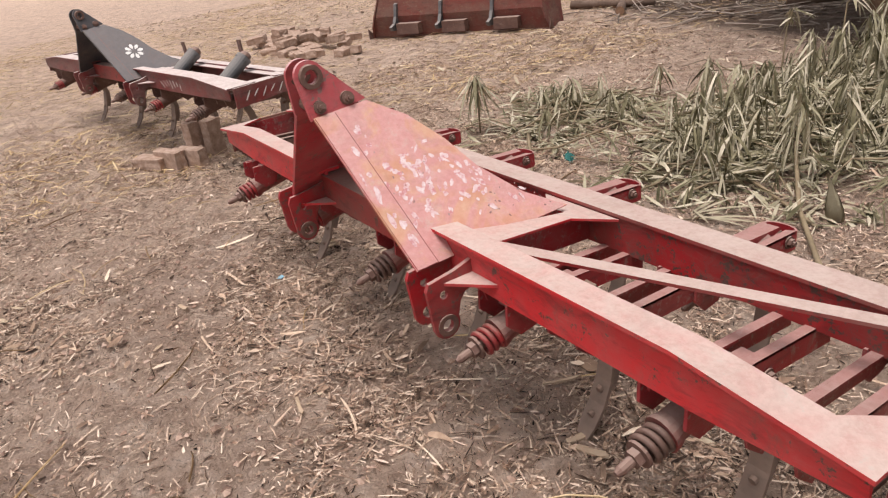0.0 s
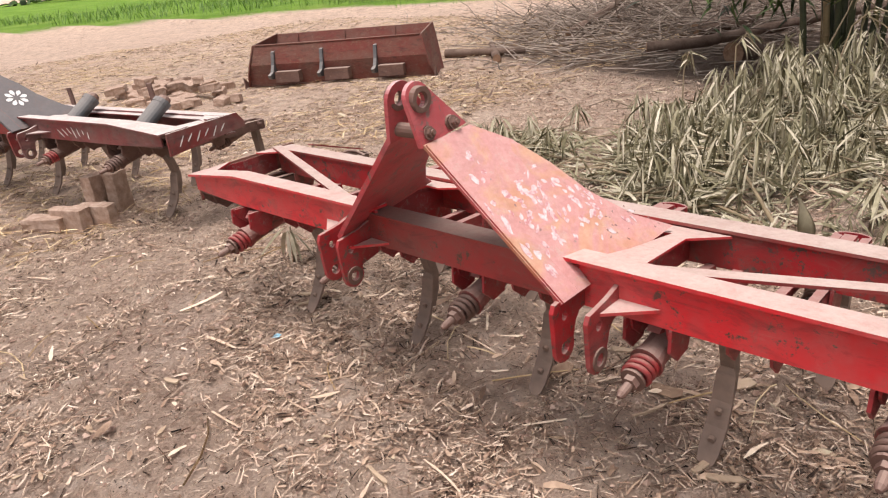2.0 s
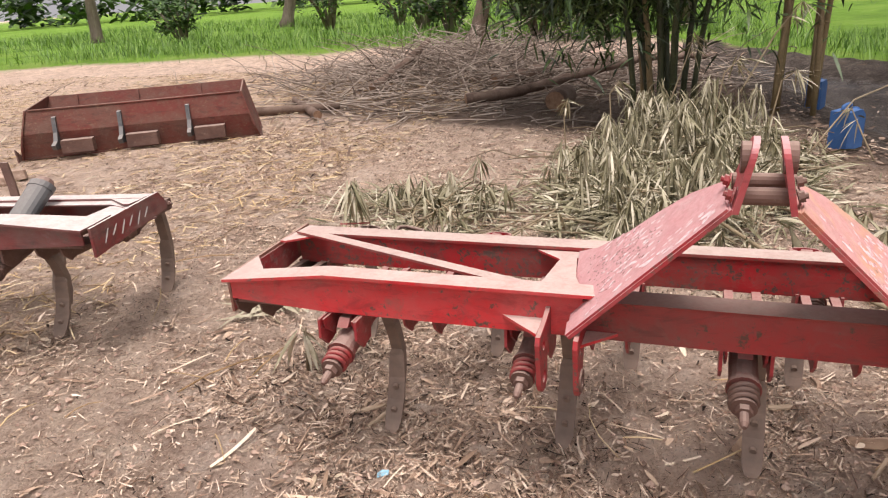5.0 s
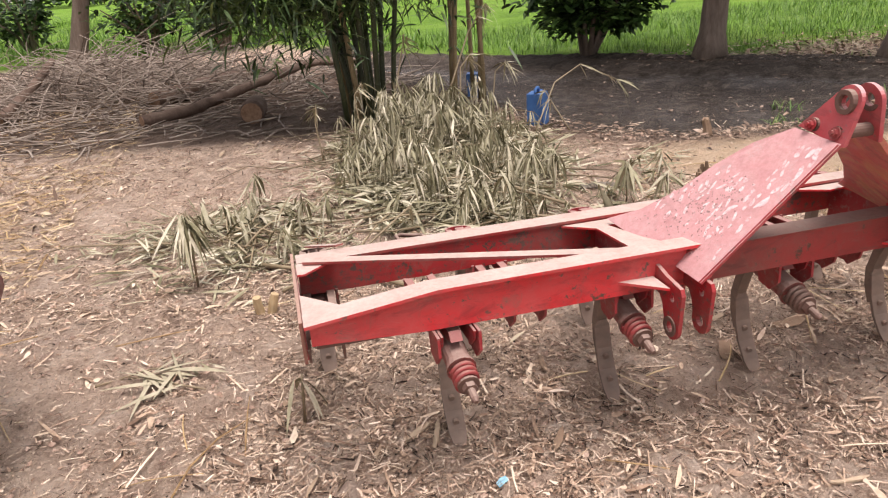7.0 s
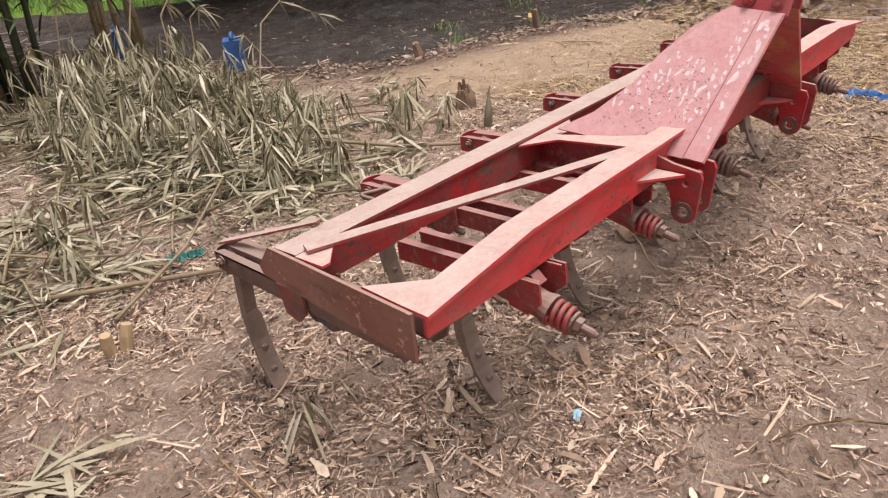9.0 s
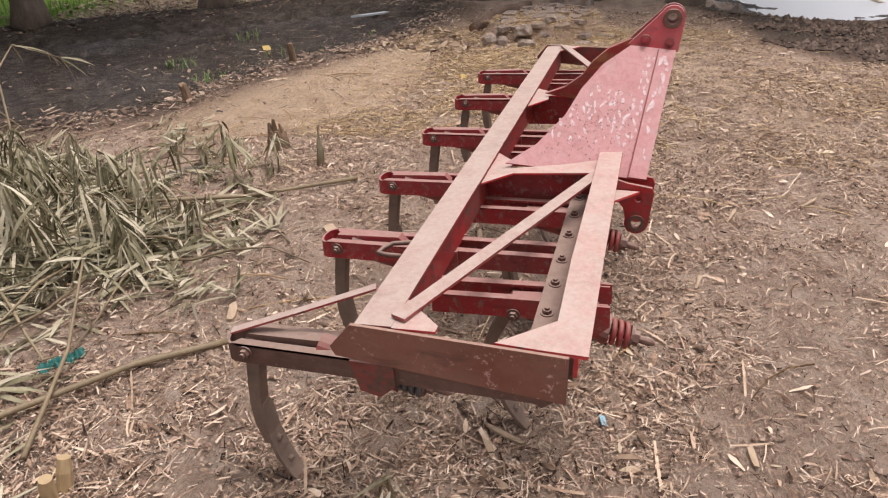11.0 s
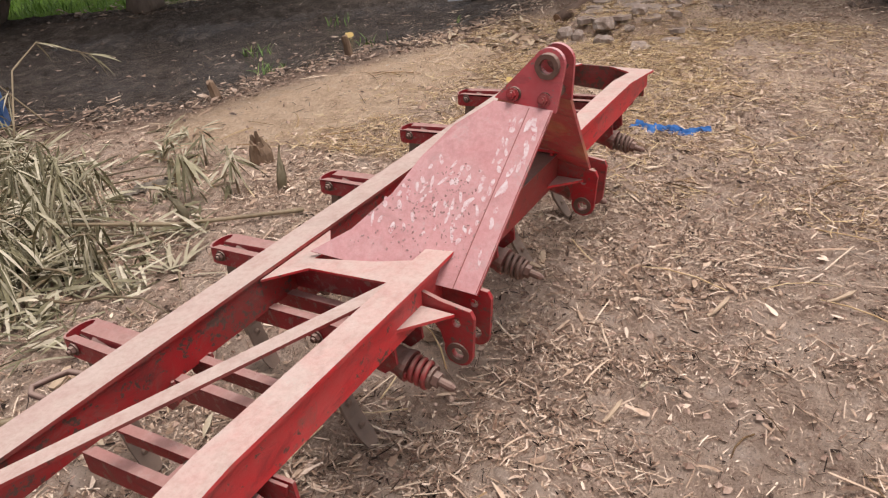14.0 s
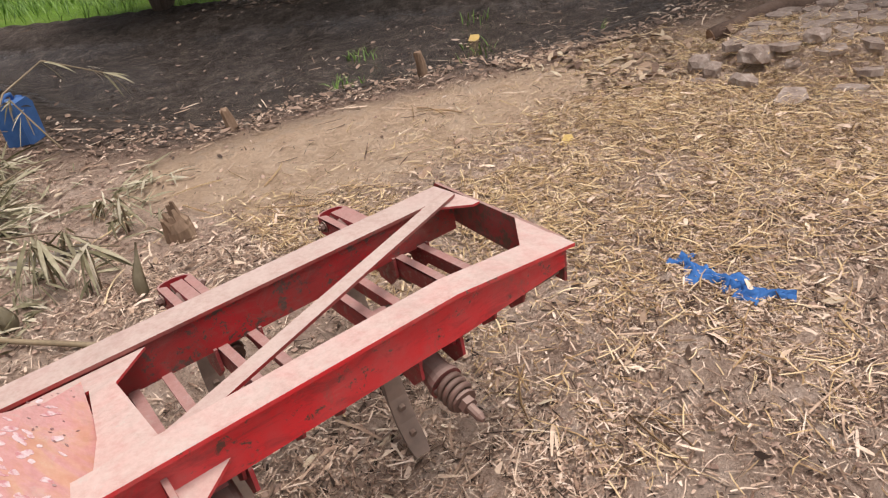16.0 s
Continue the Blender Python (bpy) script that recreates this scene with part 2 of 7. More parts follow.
def strip_bar(bm, pts, wide, thin, across=(1, 0, 0)):
    """A flat bar bent along a line of points; wide is its width along `across`."""
    pts = [Vector(p) for p in pts]
    across = Vector(across)
    if isinstance(wide, (int, float)):
        wide = [wide] * len(pts)
    if isinstance(thin, (int, float)):
        thin = [thin] * len(pts)
    rings = []
    for i, p in enumerate(pts):
        d = (pts[min(i + 1, len(pts) - 1)] - pts[max(i - 1, 0)]).normalized()
        nrm = d.cross(across).normalized()
        w, t = across * wide[i] / 2, nrm * thin[i] / 2
        rings.append([bm.verts.new(q) for q in (p - w - t, p + w - t, p + w + t, p - w + t)])
    for a, b in zip(rings, rings[1:]):
        for k in range(4):
            bm.faces.new([a[k], a[(k + 1) % 4], b[(k + 1) % 4], b[k]])
    bm.faces.new(list(reversed(rings[0])))
    bm.faces.new(rings[-1])
    return bm


def coil(bm, p0, p1, big, wire, turns, n=8, steps=14):
    p0, p1 = Vector(p0), Vector(p1)
    d, u, w = frame_axes(p1 - p0)
    count = int(turns * steps)
    pts = [p0 + (p1 - p0) * (i / count) + big * (math.cos(i * 2 * math.pi / steps) * u + math.sin(i * 2 * math.pi / steps) * w) for i in range(count + 1)]
    return tube(bm, pts, wire, n)


def hex_bolt(bm, p, d, r, h):
    d = Vector(d).normalized()
    tube(bm, [Vector(p), Vector(p) + d * h * 0.25], r * 1.45, 14)
    tube(bm, [Vector(p) + d * h * 0.25, Vector(p) + d * h], r, 6)
    tube(bm, [Vector(p) + d * h, Vector(p) + d * h * 1.5], r * 0.55, 8)
    return bm


def circle(c, r, u, w, n=16, a0=0.0, a1=2 * math.pi, closed=True):
    c, u, w = Vector(c), Vector(u), Vector(w)
    m = n if closed else n - 1
    return [c + r * (math.cos(a0 + (a1 - a0) * k / m) * u + math.sin(a0 + (a1 - a0) * k / m) * w) for k in range(n)]


# ---- the tine cultivators ----


def mirror_x(pts, s):
    return [Vector((p[0] * s, p[1], p[2])) for p in pts]


def bar_z(y):
    """Height of the upper edge of the tine bars, which slope a little down to the rear."""
    return 0.455 - 0.045 * (y + 0.19)


def tine_meshes(look_bar, look_tube, look_spring, y0, y_front, y_rear, lug_y):
    """The meshes of one spring-loaded tine, with its shank at y = 0 and the spring towards -y."""
    out = {}
    bm = bmesh.new()
    bow = 0.3 if y_rear > 0.4 else 1.0
    strip_bar(bm, [(0, y * bow - (1 - bow) * s, z) for y, s, z in ((0.0, 0, 0.42), (0.030, 0, 0.36), (0.060, 0, 0.29), (0.078, 0, 0.225), (0.074, 0.002, 0.17), (0.054, 0.012, 0.115))], [0.034] * 6, [0.030, 0.030, 0.030, 0.028, 0.024, 0.018])
    out["tine"] = mesh_of("tine", bm, STEEL, bevel=0.004)
    bm = bmesh.new()
    strip_bar(bm, [(0, y * bow - (1 - bow) * s, z) for y, s, z in ((0.062, 0.016, 0.232), (0.060, 0.016, 0.214), (0.046, 0.02, 0.145), (0.022, 0.035, 0.085), (-0.012, 0.055, 0.036), (-0.030, 0.068, 0.014), (-0.037, 0.074, 0.004))], [0.030, 0.046, 0.050, 0.052, 0.050, 0.040, 0.022], [0.007, 0.009, 0.010, 0.010, 0.008, 0.006, 0.003])
    for y, z in ((0.034 * bow - (1 - bow) * 0.026, 0.125), (0.004 * bow - (1 - bow) * 0.045, 0.064)):
        tube(bm, [(0, y, z), (0, y - 0.010, z - 0.003)], 0.009, 8)
    out["share"] = mesh_of("share", bm, STEEL, bevel=0.001)
    bm = bmesh.new()
    tube(bm, [(0, -0.03, 0.404), (0, -0.12, 0.384), (0, -0.212, 0.364)], 0.031, 18)
    tube(bm, [(0, -0.192, 0.3685), (0, -0.206, 0.3655), (0, -0.215, 0.3635)], [0.0315, 0.036, 0.037], 18)
    out["spring_tube"] = mesh_of("spring_tube", bm, look_tube, bevel=0.001)
    bm = bmesh.new()
    coil(bm, (0, -0.212, 0.364), (0, -0.262, 0.353), 0.0265, 0.0065, 3.3)
    out["spring"] = mesh_of("spring", bm, look_spring, smooth=True)
    bm = bmesh.new()
    tube(bm, [(0, -0.18, 0.371), (0, -0.312, 0.342), (0, -0.322, 0.340)], [0.010, 0.010, 0.005], 10)
    tube(bm, [(0, -0.264, 0.3526), (0, -0.270, 0.3513)], 0.027, 16)
    tube(bm, [(0, -0.271, 0.351), (0, -0.285, 0.348)], 0.018, 6)
    out["tension_rod"] = mesh_of("tension_rod", bm, RUSTY)
    bm = bmesh.new()
    q, f = y_rear - y0, y_front - y0
    zq, zf = bar_z(y_rear), bar_z(y_front)
    slab(bm, [(-0.003, q, zq - 0.050), (-0.003, q, zq - 0.008), (-0.003, q - 0.012, zq), (-0.003, f, zf), (-0.003, f + 0.008, zf - 0.028), (-0.003, f + 0.045, zf - 0.060), (-0.003, f + 0.06, zf - 0.052)], (0.006, 0, 0))
    slab(bm, [(-0.003, q, zq - 0.006), (0.018, q - 0.012, zq - 0.006), (0.018, f + 0.075, zf - 0.009), (-0.003, f + 0.06, zf - 0.009)], (0, 0, 0.006))
    out["side_bar"] = mesh_of("side_bar", bm, look_bar, bevel=0.001)
    bm = bmesh.new()
    l0, zl = lug_y - y0, bar_z(lug_y)
    slab(bm, [(-0.0035, l0, zl + 0.002), (-0.0035, l0 - 0.095, zl + 0.006), (-0.0035, l0 - 0.098, zl - 0.045), (-0.0035, l0 - 0.065, zl - 0.078), (-0.0035, l0 - 0.02, zl - 0.07)], (0.007, 0, 0))
    out["lug"] = mesh_of("lug", bm, look_bar, bevel=0.001)
    bm = bmesh.new()
    for s in (-1, 1):
        hex_bolt(bm, (s * 0.046, 0.0, 0.405), (s, 0, 0), 0.011, 0.012)
    tube(bm, [(-0.046, 0, 0.405), (0.046, 0, 0.405)], 0.010, 10)
    out["pivot_bolt"] = mesh_of("pivot_bolt", bm, RUSTY)
    bm = bmesh.new()
    slab(bm, [(-0.015, 0.028, 0.41), (-0.015, 0.010, 0.432), (-0.015, -0.17, 0.444), (-0.015, -0.19, 0.425), (-0.015, -0.02, 0.385)], (0.030, 0, 0))
    out["tine_head"] = mesh_of("tine_head", bm, look_bar, bevel=0.004)
    if y_rear > 0.4:
        bm = bmesh.new()
        arc = [math.pi * k / 10 for k in range(11)]
        ring = [(math.cos(a) * 0.043, y_rear - y0 + math.sin(a) * 0.024, zq - 0.048) for a in arc] + [(math.cos(a) * 0.037, y_rear - y0 + math.sin(a) * 0.018, zq - 0.048) for a in reversed(arc)]
        slab(bm, ring, (0, 0, 0.046))
        out["end_strap"] = mesh_of("end_strap", bm, look_bar)
    return out


def add_tine(kit, parent, x, y, tilt, red_spring, aside=0.0):
    t = part("tine", kit["tine"], None, parent)
    t.matrix_basis = pose(x + aside, y, 0, 0, 0, tilt)
    for key in ("share", "spring_tube", "tension_rod", "pivot_bolt", "tine_head", "end_strap"):
        if key in kit:
            p = part(key, kit[key], None, t)
            if key != "share":
                p.matrix_basis = pose(-aside, 0, 0)
    part("spring", kit["spring_red" if red_spring else "spring"], None, t).matrix_basis = pose(-aside, 0, 0)
    for s in (-1, 1):
        b = part("side_bar", kit["side_bar"], None, t)
        b.matrix_basis = pose(s * 0.040 - aside, 0, 0) @ Matrix.Diagonal((-s, 1, 1, 1))
        g = part("lug", kit["lug"], None, t)
        g.matrix_basis = pose(s * 0.050 - aside, 0, 0)
    return t


# Outline of one side plate of the mast, from its foot at the front beam up and back down to the cross member.
MAST = [(-0.354, -0.300, 0.505), (-0.054, -0.347, 0.815), (-0.067, -0.212, 0.829), (-0.123, -0.138, 0.783),
        (-0.188, -0.083, 0.722), (-0.258, -0.044, 0.656), (-0.335, 0.027, 0.587), (-0.394, 0.109, 0.542)]
MAST_OUT = Vector((-0.724, -0.128, 0.678))
FRONT_X = (-0.945, -0.465, 0.008, 0.496, 0.945)
REAR_X = (-1.225, -0.735, -0.285, 0.195, 0.68, 1.135)


def wide_flanges(c, s, paint):
    """Broad plates round the opening of a frame without a brace."""
    for pts in ([(-0.44, -0.175, 0.5545), (-0.985, -0.175, 0.5525), (-0.985, -0.10, 0.5515), (-0.44, -0.10, 0.5535)],
                [(-0.985, -0.175, 0.5525), (-1.283, -0.175, 0.5165), (-1.283, -0.04, 0.5165), (-1.20, -0.06, 0.5265), (-0.985, -0.10, 0.5515)],
                [(-0.44, 0.168, 0.518), (-1.283, 0.168, 0.518), (-1.283, 0.05, 0.520), (-1.20, 0.10, 0.520), (-0.44, 0.105, 0.520)]):
        bm = bmesh.new()
        slab(bm, mirror_x(pts, s), (0, 0, 0.006))
        part("flange_plate", bm, paint, c, bevel=0.001)
    bm = bmesh.new()
    slab(bm, mirror_x([(-1.283, -0.075, 0.5185), (-1.283, 0.09, 0.5165), (-1.205, 0.085, 0.5175), (-1.195, -0.06, 0.5195)], s), (0, 0, 0.006))
    part("flange_plate", bm, paint, c, bevel=0.001)


def cultivator(name, label, m, paint, plate_paint, bar_paint, tube_paint, end_paint, marks, rng):
    c = thing(name, label, "cultivator", m)
    # front beam: a web with a lower middle stretch, and a bolting strip inside
    bm = bmesh.new()
    slab(bm, [(-1.272, -0.205, 0.472), (-1.0, -0.205, 0.458), (1.0, -0.205, 0.458), (1.272, -0.205, 0.472), (1.272, -0.205, 0.522), (0.985, -0.205, 0.557), (0.30, -0.205, 0.560),
              (0.298, -0.205, 0.545), (-0.298, -0.205, 0.545), (-0.30, -0.205, 0.560), (-0.985, -0.205, 0.557), (-1.272, -0.205, 0.522)], (0, 0.008, 0))
    part("front_beam", bm, paint, c, bevel=0.0012)
    bm = bmesh.new()
    slab(bm, [(-0.335, y, z) for y, z in ((-0.2075, 0.459), (-0.2075, 0.548), (-0.211, 0.548), (-0.214, 0.553), (-0.135, 0.549), (-0.135, 0.5455), (-0.2040, 0.5455), (-0.2055, 0.459))], (0.670, 0, 0))
    part("middle_cover", bm, GRIMY, c, "grimy dark angle between the mast plates")
    bm = bmesh.new()
    slab(bm, [(-1.262, -0.197, 0.458), (1.262, -0.197, 0.458), (1.262, -0.095, 0.458), (-1.262, -0.095, 0.458)], (0, 0, 0.008))
    strip = part("bolting_strip", bm, RUSTY, c, "rusted steel strip with a row of bolts", bevel=0.001)
    bm = bmesh.new()
    hex_bolt(bm, (0, 0, 0), (0, 0, 1), 0.010, 0.011)
    bolt = mesh_of("bolt", bm, RUSTY)
    for i in range(20):
        x = -1.19 + i * 0.1253
        b = part("bolt", bolt, None, strip)
        b.matrix_basis = pose(x + rng.uniform(-0.006, 0.006), -0.118, 0.466, 0, 0, rng.uniform(0, 60))
    for s in (1, -1):
        # top flange, bent down towards its outer end
        bm = bmesh.new()
        a = mirror_x([(-0.300, -0.224, 0.562), (-0.975, -0.224, 0.560), (-1.284, -0.224, 0.524), (-1.284, -0.156, 0.524), (-0.985, -0.156, 0.558), (-0.300, -0.160, 0.560)], s)
        va = [bm.verts.new(p) for p in a]
        vb = [bm.verts.new(p + Vector((0, 0, 0.008))) for p in a]
        for q in ((0, 1, 4, 5), (1, 2, 3, 4)):
            bm.faces.new([va[i] for i in q])
            bm.faces.new([vb[i] for i in reversed(q)])
        for i in range(6):
            j = (i + 1) % 6
            bm.faces.new([va[i], va[j], vb[j], vb[i]])
        part("top_flange", bm, paint, c, bevel=0.0012)
        bm = bmesh.new()
        slab(bm, mirror_x([(-1.283, -0.156, 0.524), (-1.283, -0.050, 0.526), (-1.195, -0.156, 0.534)], s), (0, 0, 0.007))
        part("corner_gusset", bm, paint, c, bevel=0.001)
        bm = bmesh.new()
        slab(bm, mirror_x([(-1.282, 0.155, 0.5265), (-1.282, 0.065, 0.532), (-1.262, 0.065, 0.532), (-1.175, 0.155, 0.5265)], s), (0, 0, 0.006))
        part("corner_gusset", bm, paint, c, bevel=0.001)
        # end plate
        bm = bmesh.new()
        slab(bm, mirror_x([(-1.294, -0.190, 0.528), (-1.294, 0.237, 0.534), (-1.294, 0.285, 0.476), (-1.294, 0.275, 0.455), (-1.294, -0.190, 0.422)], s), (0.008 * s, 0, 0))
        worn = s > 0 or paint is not RED
        part("end_plate", bm, end_paint if worn else END_RED, c, "rust-brown steel end plate" if worn else "rust-pitted dull red steel end plate", bevel=0.0012)
        if worn and marks:
            bm = bmesh.new()
            slab(bm, mirror_x([(-1.2855, -0.186, 0.520), (-1.2855, 0.150, 0.522), (-1.2855, 0.150, 0.450), (-1.2855, -0.186, 0.430)], s), (0.003 * s, 0, 0))
            part("inner_face", bm, RED_DULL, c, "dull red inner side of the end plate")
        # diagonal brace, lying on the beams
        bm = bmesh.new()
        d = (Vector((-1.258, 0.148, 0)) - Vector((-0.470, -0.160, 0))).normalized()
        n = Vector((-d.y, d.x, 0)) * 0.017
        a, b = Vector((-1.258, 0.148, 0.5375)), Vector((-0.460, -0.164, 0.5510))
        slab(bm, mirror_x([a - n, a + n, b + n, b - n], s), (0, 0, 0.007))
        if marks:
            part("diagonal_brace", bm, RED_DUSTY, c, bevel=0.001)
        else:
            bm.free()
            wide_flanges(c, s, paint)
        # cross member: flat plate cut back to slanted corners, with a web under it
        bm = bmesh.new()
        flat = [(-0.515, 0.156), (-0.440, 0.078), (-0.448, -0.157), (-0.345, -0.157), (-0.375, -0.06), (-0.398, 0.095), (-0.345, 0.090), (-0.262, 0.156)]
        slab(bm, mirror_x([(x, y, 0.531 - 0.10 * y) for x, y in flat], s), (0, 0, 0.006))
        cm = part("cross_member", bm, paint, c, bevel=0.001)
        bm = bmesh.new()
        slab(bm, mirror_x([(-0.405, -0.150, 0.460), (-0.405, -0.150, 0.543), (-0.405, 0.160, 0.513), (-0.405, 0.160, 0.440)], s), (0.008, 0, 0))
        part("web", bm, bar_paint, cm)
        # mast side plate, with the strip along its front edge and the ear for the top link
        bm = bmesh.new()
        out = Vector((MAST_OUT.x * s, MAST_OUT.y, MAST_OUT.z))
        slab(bm, mirror_x(MAST, s), -out * 0.008)
        skin = plate_paint if s > 0 or plate_paint is not RED_PLATE else RED_STAINED
        plate = part("mast_plate", bm, skin, c, bevel=0.0012)
        bm = bmesh.new()
        up = (Vector(MAST[1]) - Vector(MAST[0]))
        back = (Vector(MAST[2]) - Vector(MAST[1])).normalized()
        q0, q1 = Vector(MAST[0]) + back * 0.002, Vector(MAST[1]) + back * 0.002 - up * 0.01
        slab(bm, [p + out * 0.0005 for p in mirror_x([q0, q1, q1 + back * 0.048, q0 + back * 0.050], s)], out * 0.005)
        part("front_strip", bm, skin, plate, bevel=0.001)
        # Thin grimy bar that paints the shadow in the groove beside the strip.
        bm = bmesh.new()
        slab(bm, [p + out * 0.0004 for p in mirror_x([q0 + back * 0.0502, q1 + back * 0.0482, q1 + back * 0.0512, q0 + back * 0.0535], s)], out * 0.0012)
        part("groove_shadow", bm, GRIMY, plate, "thin dark bar for the groove's shadow beside the strip")
        bm = bmesh.new()
        u = Vector((0, -1, 0))
        w = Vector((0.16, 0.0, 0.987))
        hole = Vector((-0.034, -0.327, 0.905))
        outer = [Vector((-0.055, -0.352, 0.808)), Vector((-0.070, -0.205, 0.830))] + list(reversed(circle(hole, 0.037, u, w, 12, radians(-5), radians(150), False)))
        outer = [Vector((hole.x + (p.z - hole.z) * 0.20 - (p.y - hole.y) * 0.02, p.y, p.z)) for p in outer]
        ring = [Vector((hole.x + (p.z - hole.z) * 0.20 - (p.y - hole.y) * 0.02, p.y, p.z)) for p in circle(hole, 0.0165, u, w, 16)]
        holed(bm, mirror_x(outer, s), [mirror_x(ring, s)], (0.011 * s, 0, 0))
        ear = part("ear", bm, plate_paint, c, "red ear plate with a worn round pin hole")
        bm = bmesh.new()
        ro = [Vector((hole.x - 0.0105, p.y, p.z)) for p in circle(hole, 0.028, u, (0, 0, 1), 18)]
        ri = [Vector((hole.x - 0.0105, p.y, p.z)) for p in circle(hole, 0.0165, u, (0, 0, 1), 18)]
        holed(bm, mirror_x(ro, s), [mirror_x(ri, s)], (0.020 * s, 0, 0))
        part("boss", bm, RUSTY, ear, "rusted round boss", bevel=0.001)
        for p in ((-0.052, -0.325, 0.835), (-0.056, -0.252, 0.842)):
            bm = bmesh.new()
            hex_bolt(bm, Vector((p[0] * s, p[1], p[2])), (-s * 0.95, 0, 0.25), 0.0105, 0.011)
            part("bolt", bm, RUSTY if s < 0 or not marks else RED_DULL, ear)
        # hitch plates for the lower links, in pairs
        for x in (0.338, 0.418):
            bm = bmesh.new()
            cc = Vector((0, -0.284, 0.394))
            low = circle(cc, 0.034, (0, 1, 0), (0, 0, 1), 9, radians(190), radians(380), False)
            outer = [Vector((0, -0.205, 0.528)), Vector((0, -0.250, 0.516)), Vector((0, -0.318, 0.507)), Vector((0, -0.326, 0.490))] + low + [Vector((0, -0.243, 0.440)), Vector((0, -0.228, 0.458)), Vector((0, -0.205, 0.462))]
            h1 = circle(cc, 0.0145, (0, 1, 0), (0, 0, 1), 14)
            h2 = circle((0, -0.284, 0.470), 0.010, (0, 1, 0), (0, 0, 1), 12)
            holed(bm, [p + Vector((s * x, 0, 0)) for p in outer], [[p + Vector((s * x, 0, 0)) for p in h] for h in (h1, h2)], (0.011, 0, 0))
            hitch = part("hitch_plate", bm, RED_DEEP if marks else paint, c, bevel=0.0008)
            bm = bmesh.new()
            ro, ri = (circle(cc, r_, (0, 1, 0), (0, 0, 1), 18) for r_ in (0.026, 0.0148))
            lead = Vector((s * x + (0.0112 if x > 0.4 and s > 0 or x < 0.4 and s < 0 else -0.0042), 0, 0))
            holed(bm, [p + lead for p in ro], [[p + lead for p in ri]], (0.004, 0, 0))
            part("wear_ring", bm, RUSTY, hitch, "rusted ring worn round the pin hole")
        bm = bmesh.new()
        slab(bm, mirror_x([(-0.424, -0.205, 0.490), (-0.520, -0.205, 0.490), (-0.424, -0.285, 0.490)], s), (0, 0, 0.007))
        part("hitch_gusset", bm, paint, c)
        bm = bmesh.new()
        slab(bm, mirror_x([(-0.336, -0.205, 0.470), (-0.255, -0.205, 0.470), (-0.336, -0.285, 0.470)], s), (0, 0, 0.007))
        part("hitch_gusset", bm, paint, c)
    # rear beam
    bm = bmesh.new()
    slab(bm, [(-1.280, y, z) for y, z in ((0.155, 0.526), (0.155, 0.534), (0.233, 0.529), (0.233, 0.521))], (2.560, 0, 0))
    beam = part("rear_beam", bm, RED_DUSTY if marks else paint, c, bevel=0.001)
    bm = bmesh.new()
    slab(bm, [(-1.279, y, z) for y, z in ((0.162, 0.5253), (0.170, 0.5248), (0.170, 0.441), (0.225, 0.437), (0.225, 0.430), (0.162, 0.434))], (2.558, 0, 0))
    part("channel", bm, RED_GRIME_SHADE if marks else paint, beam, "grimed dark red channel under the flange", bevel=0.001)
    bm = bmesh.new()
    tube(bm, [(-0.046, -0.325, 0.835), (0.046, -0.325, 0.835)], 0.016, 14)
    part("spacer_pin", bm, RUSTY, c)
    bm = bmesh.new()
    tube(bm, [(-0.052, -0.254, 0.842), (0.052, -0.254, 0.842)], 0.016, 14)
    part("spacer_pin", bm, RUSTY, c)
    bm = bmesh.new()
    strip_bar(bm, [(-1.238, 0.548, 0.432), (-1.20, 0.40, 0.482), (-1.155, 0.232, 0.540)], 0.022, 0.005, (1, 0.3, 0))
    part("stay_bar", bm, RED_DUSTY, c, "dusty flat stay bar")
    bm = bmesh.new()
    tube(bm, [(-0.98, 0.235, 0.520), (-0.985, 0.275, 0.522), (-0.97, 0.300, 0.516), (-0.93, 0.302, 0.508), (-0.905, 0.285, 0.510), (-0.90, 0.235, 0.516)], 0.006, 8)
    part("rod_loop", bm, RUSTY, c, smooth=True)
    front = tine_meshes(bar_paint, tube_paint, SPRING, 0.02, -0.19, 0.215, -0.10)
    rear = tine_meshes(bar_paint, tube_paint, SPRING, 0.50, -0.19, 0.535, 0.25)
    for kit in (front, rear):
        kit["spring_red"] = kit["spring"].copy()
        kit["spring_red"].materials[0] = SPRING_RED
    for i, x in enumerate(FRONT_X):
        add_tine(front, c, x, (-0.03, 0.02, 0.02, 0.01, 0.02)[i], rng.uniform(-2, 2), i in (0, 1, 3), (0.03, 0.045, 0.05, 0.06, 0.02)[i])
    rusty = tine_meshes(RUSTY, tube_paint, SPRING, 0.50, -0.19, 0.535, 0.25)
    if marks:
        # its spring sits farther forward, in a chipped red tube
        for key, look in (("spring_tube", END_RED), ("spring", BLACK_PAINT), ("tension_rod", RUSTY)):
            rusty[key].transform(Matrix.Translation((0, -0.13, 0.016)))
            rusty[key].materials[0] = look
        rusty["lug"].materials[0] = END_RED
    for x in REAR_X:
        add_tine(rusty if x == REAR_X[0] else rear, c, x, 0.50, rng.uniform(-1.5, 1.5), False)
    return c


def dab(bm, a, b, wide, out):
    """One short brush stroke on a plate."""
    a, b = Vector(a), Vector(b)
    d = (b - a).normalized()
    n = out.cross(d).normalized() * wide / 2
    pts = [a - n * 0.6, a + n * 0.6, a.lerp(b, 0.4) + n, b + n * 0.5, b - n * 0.5, a.lerp(b, 0.5) - n]
    slab(bm, [p + out * 0.0003 for p in pts], out * 0.0004)


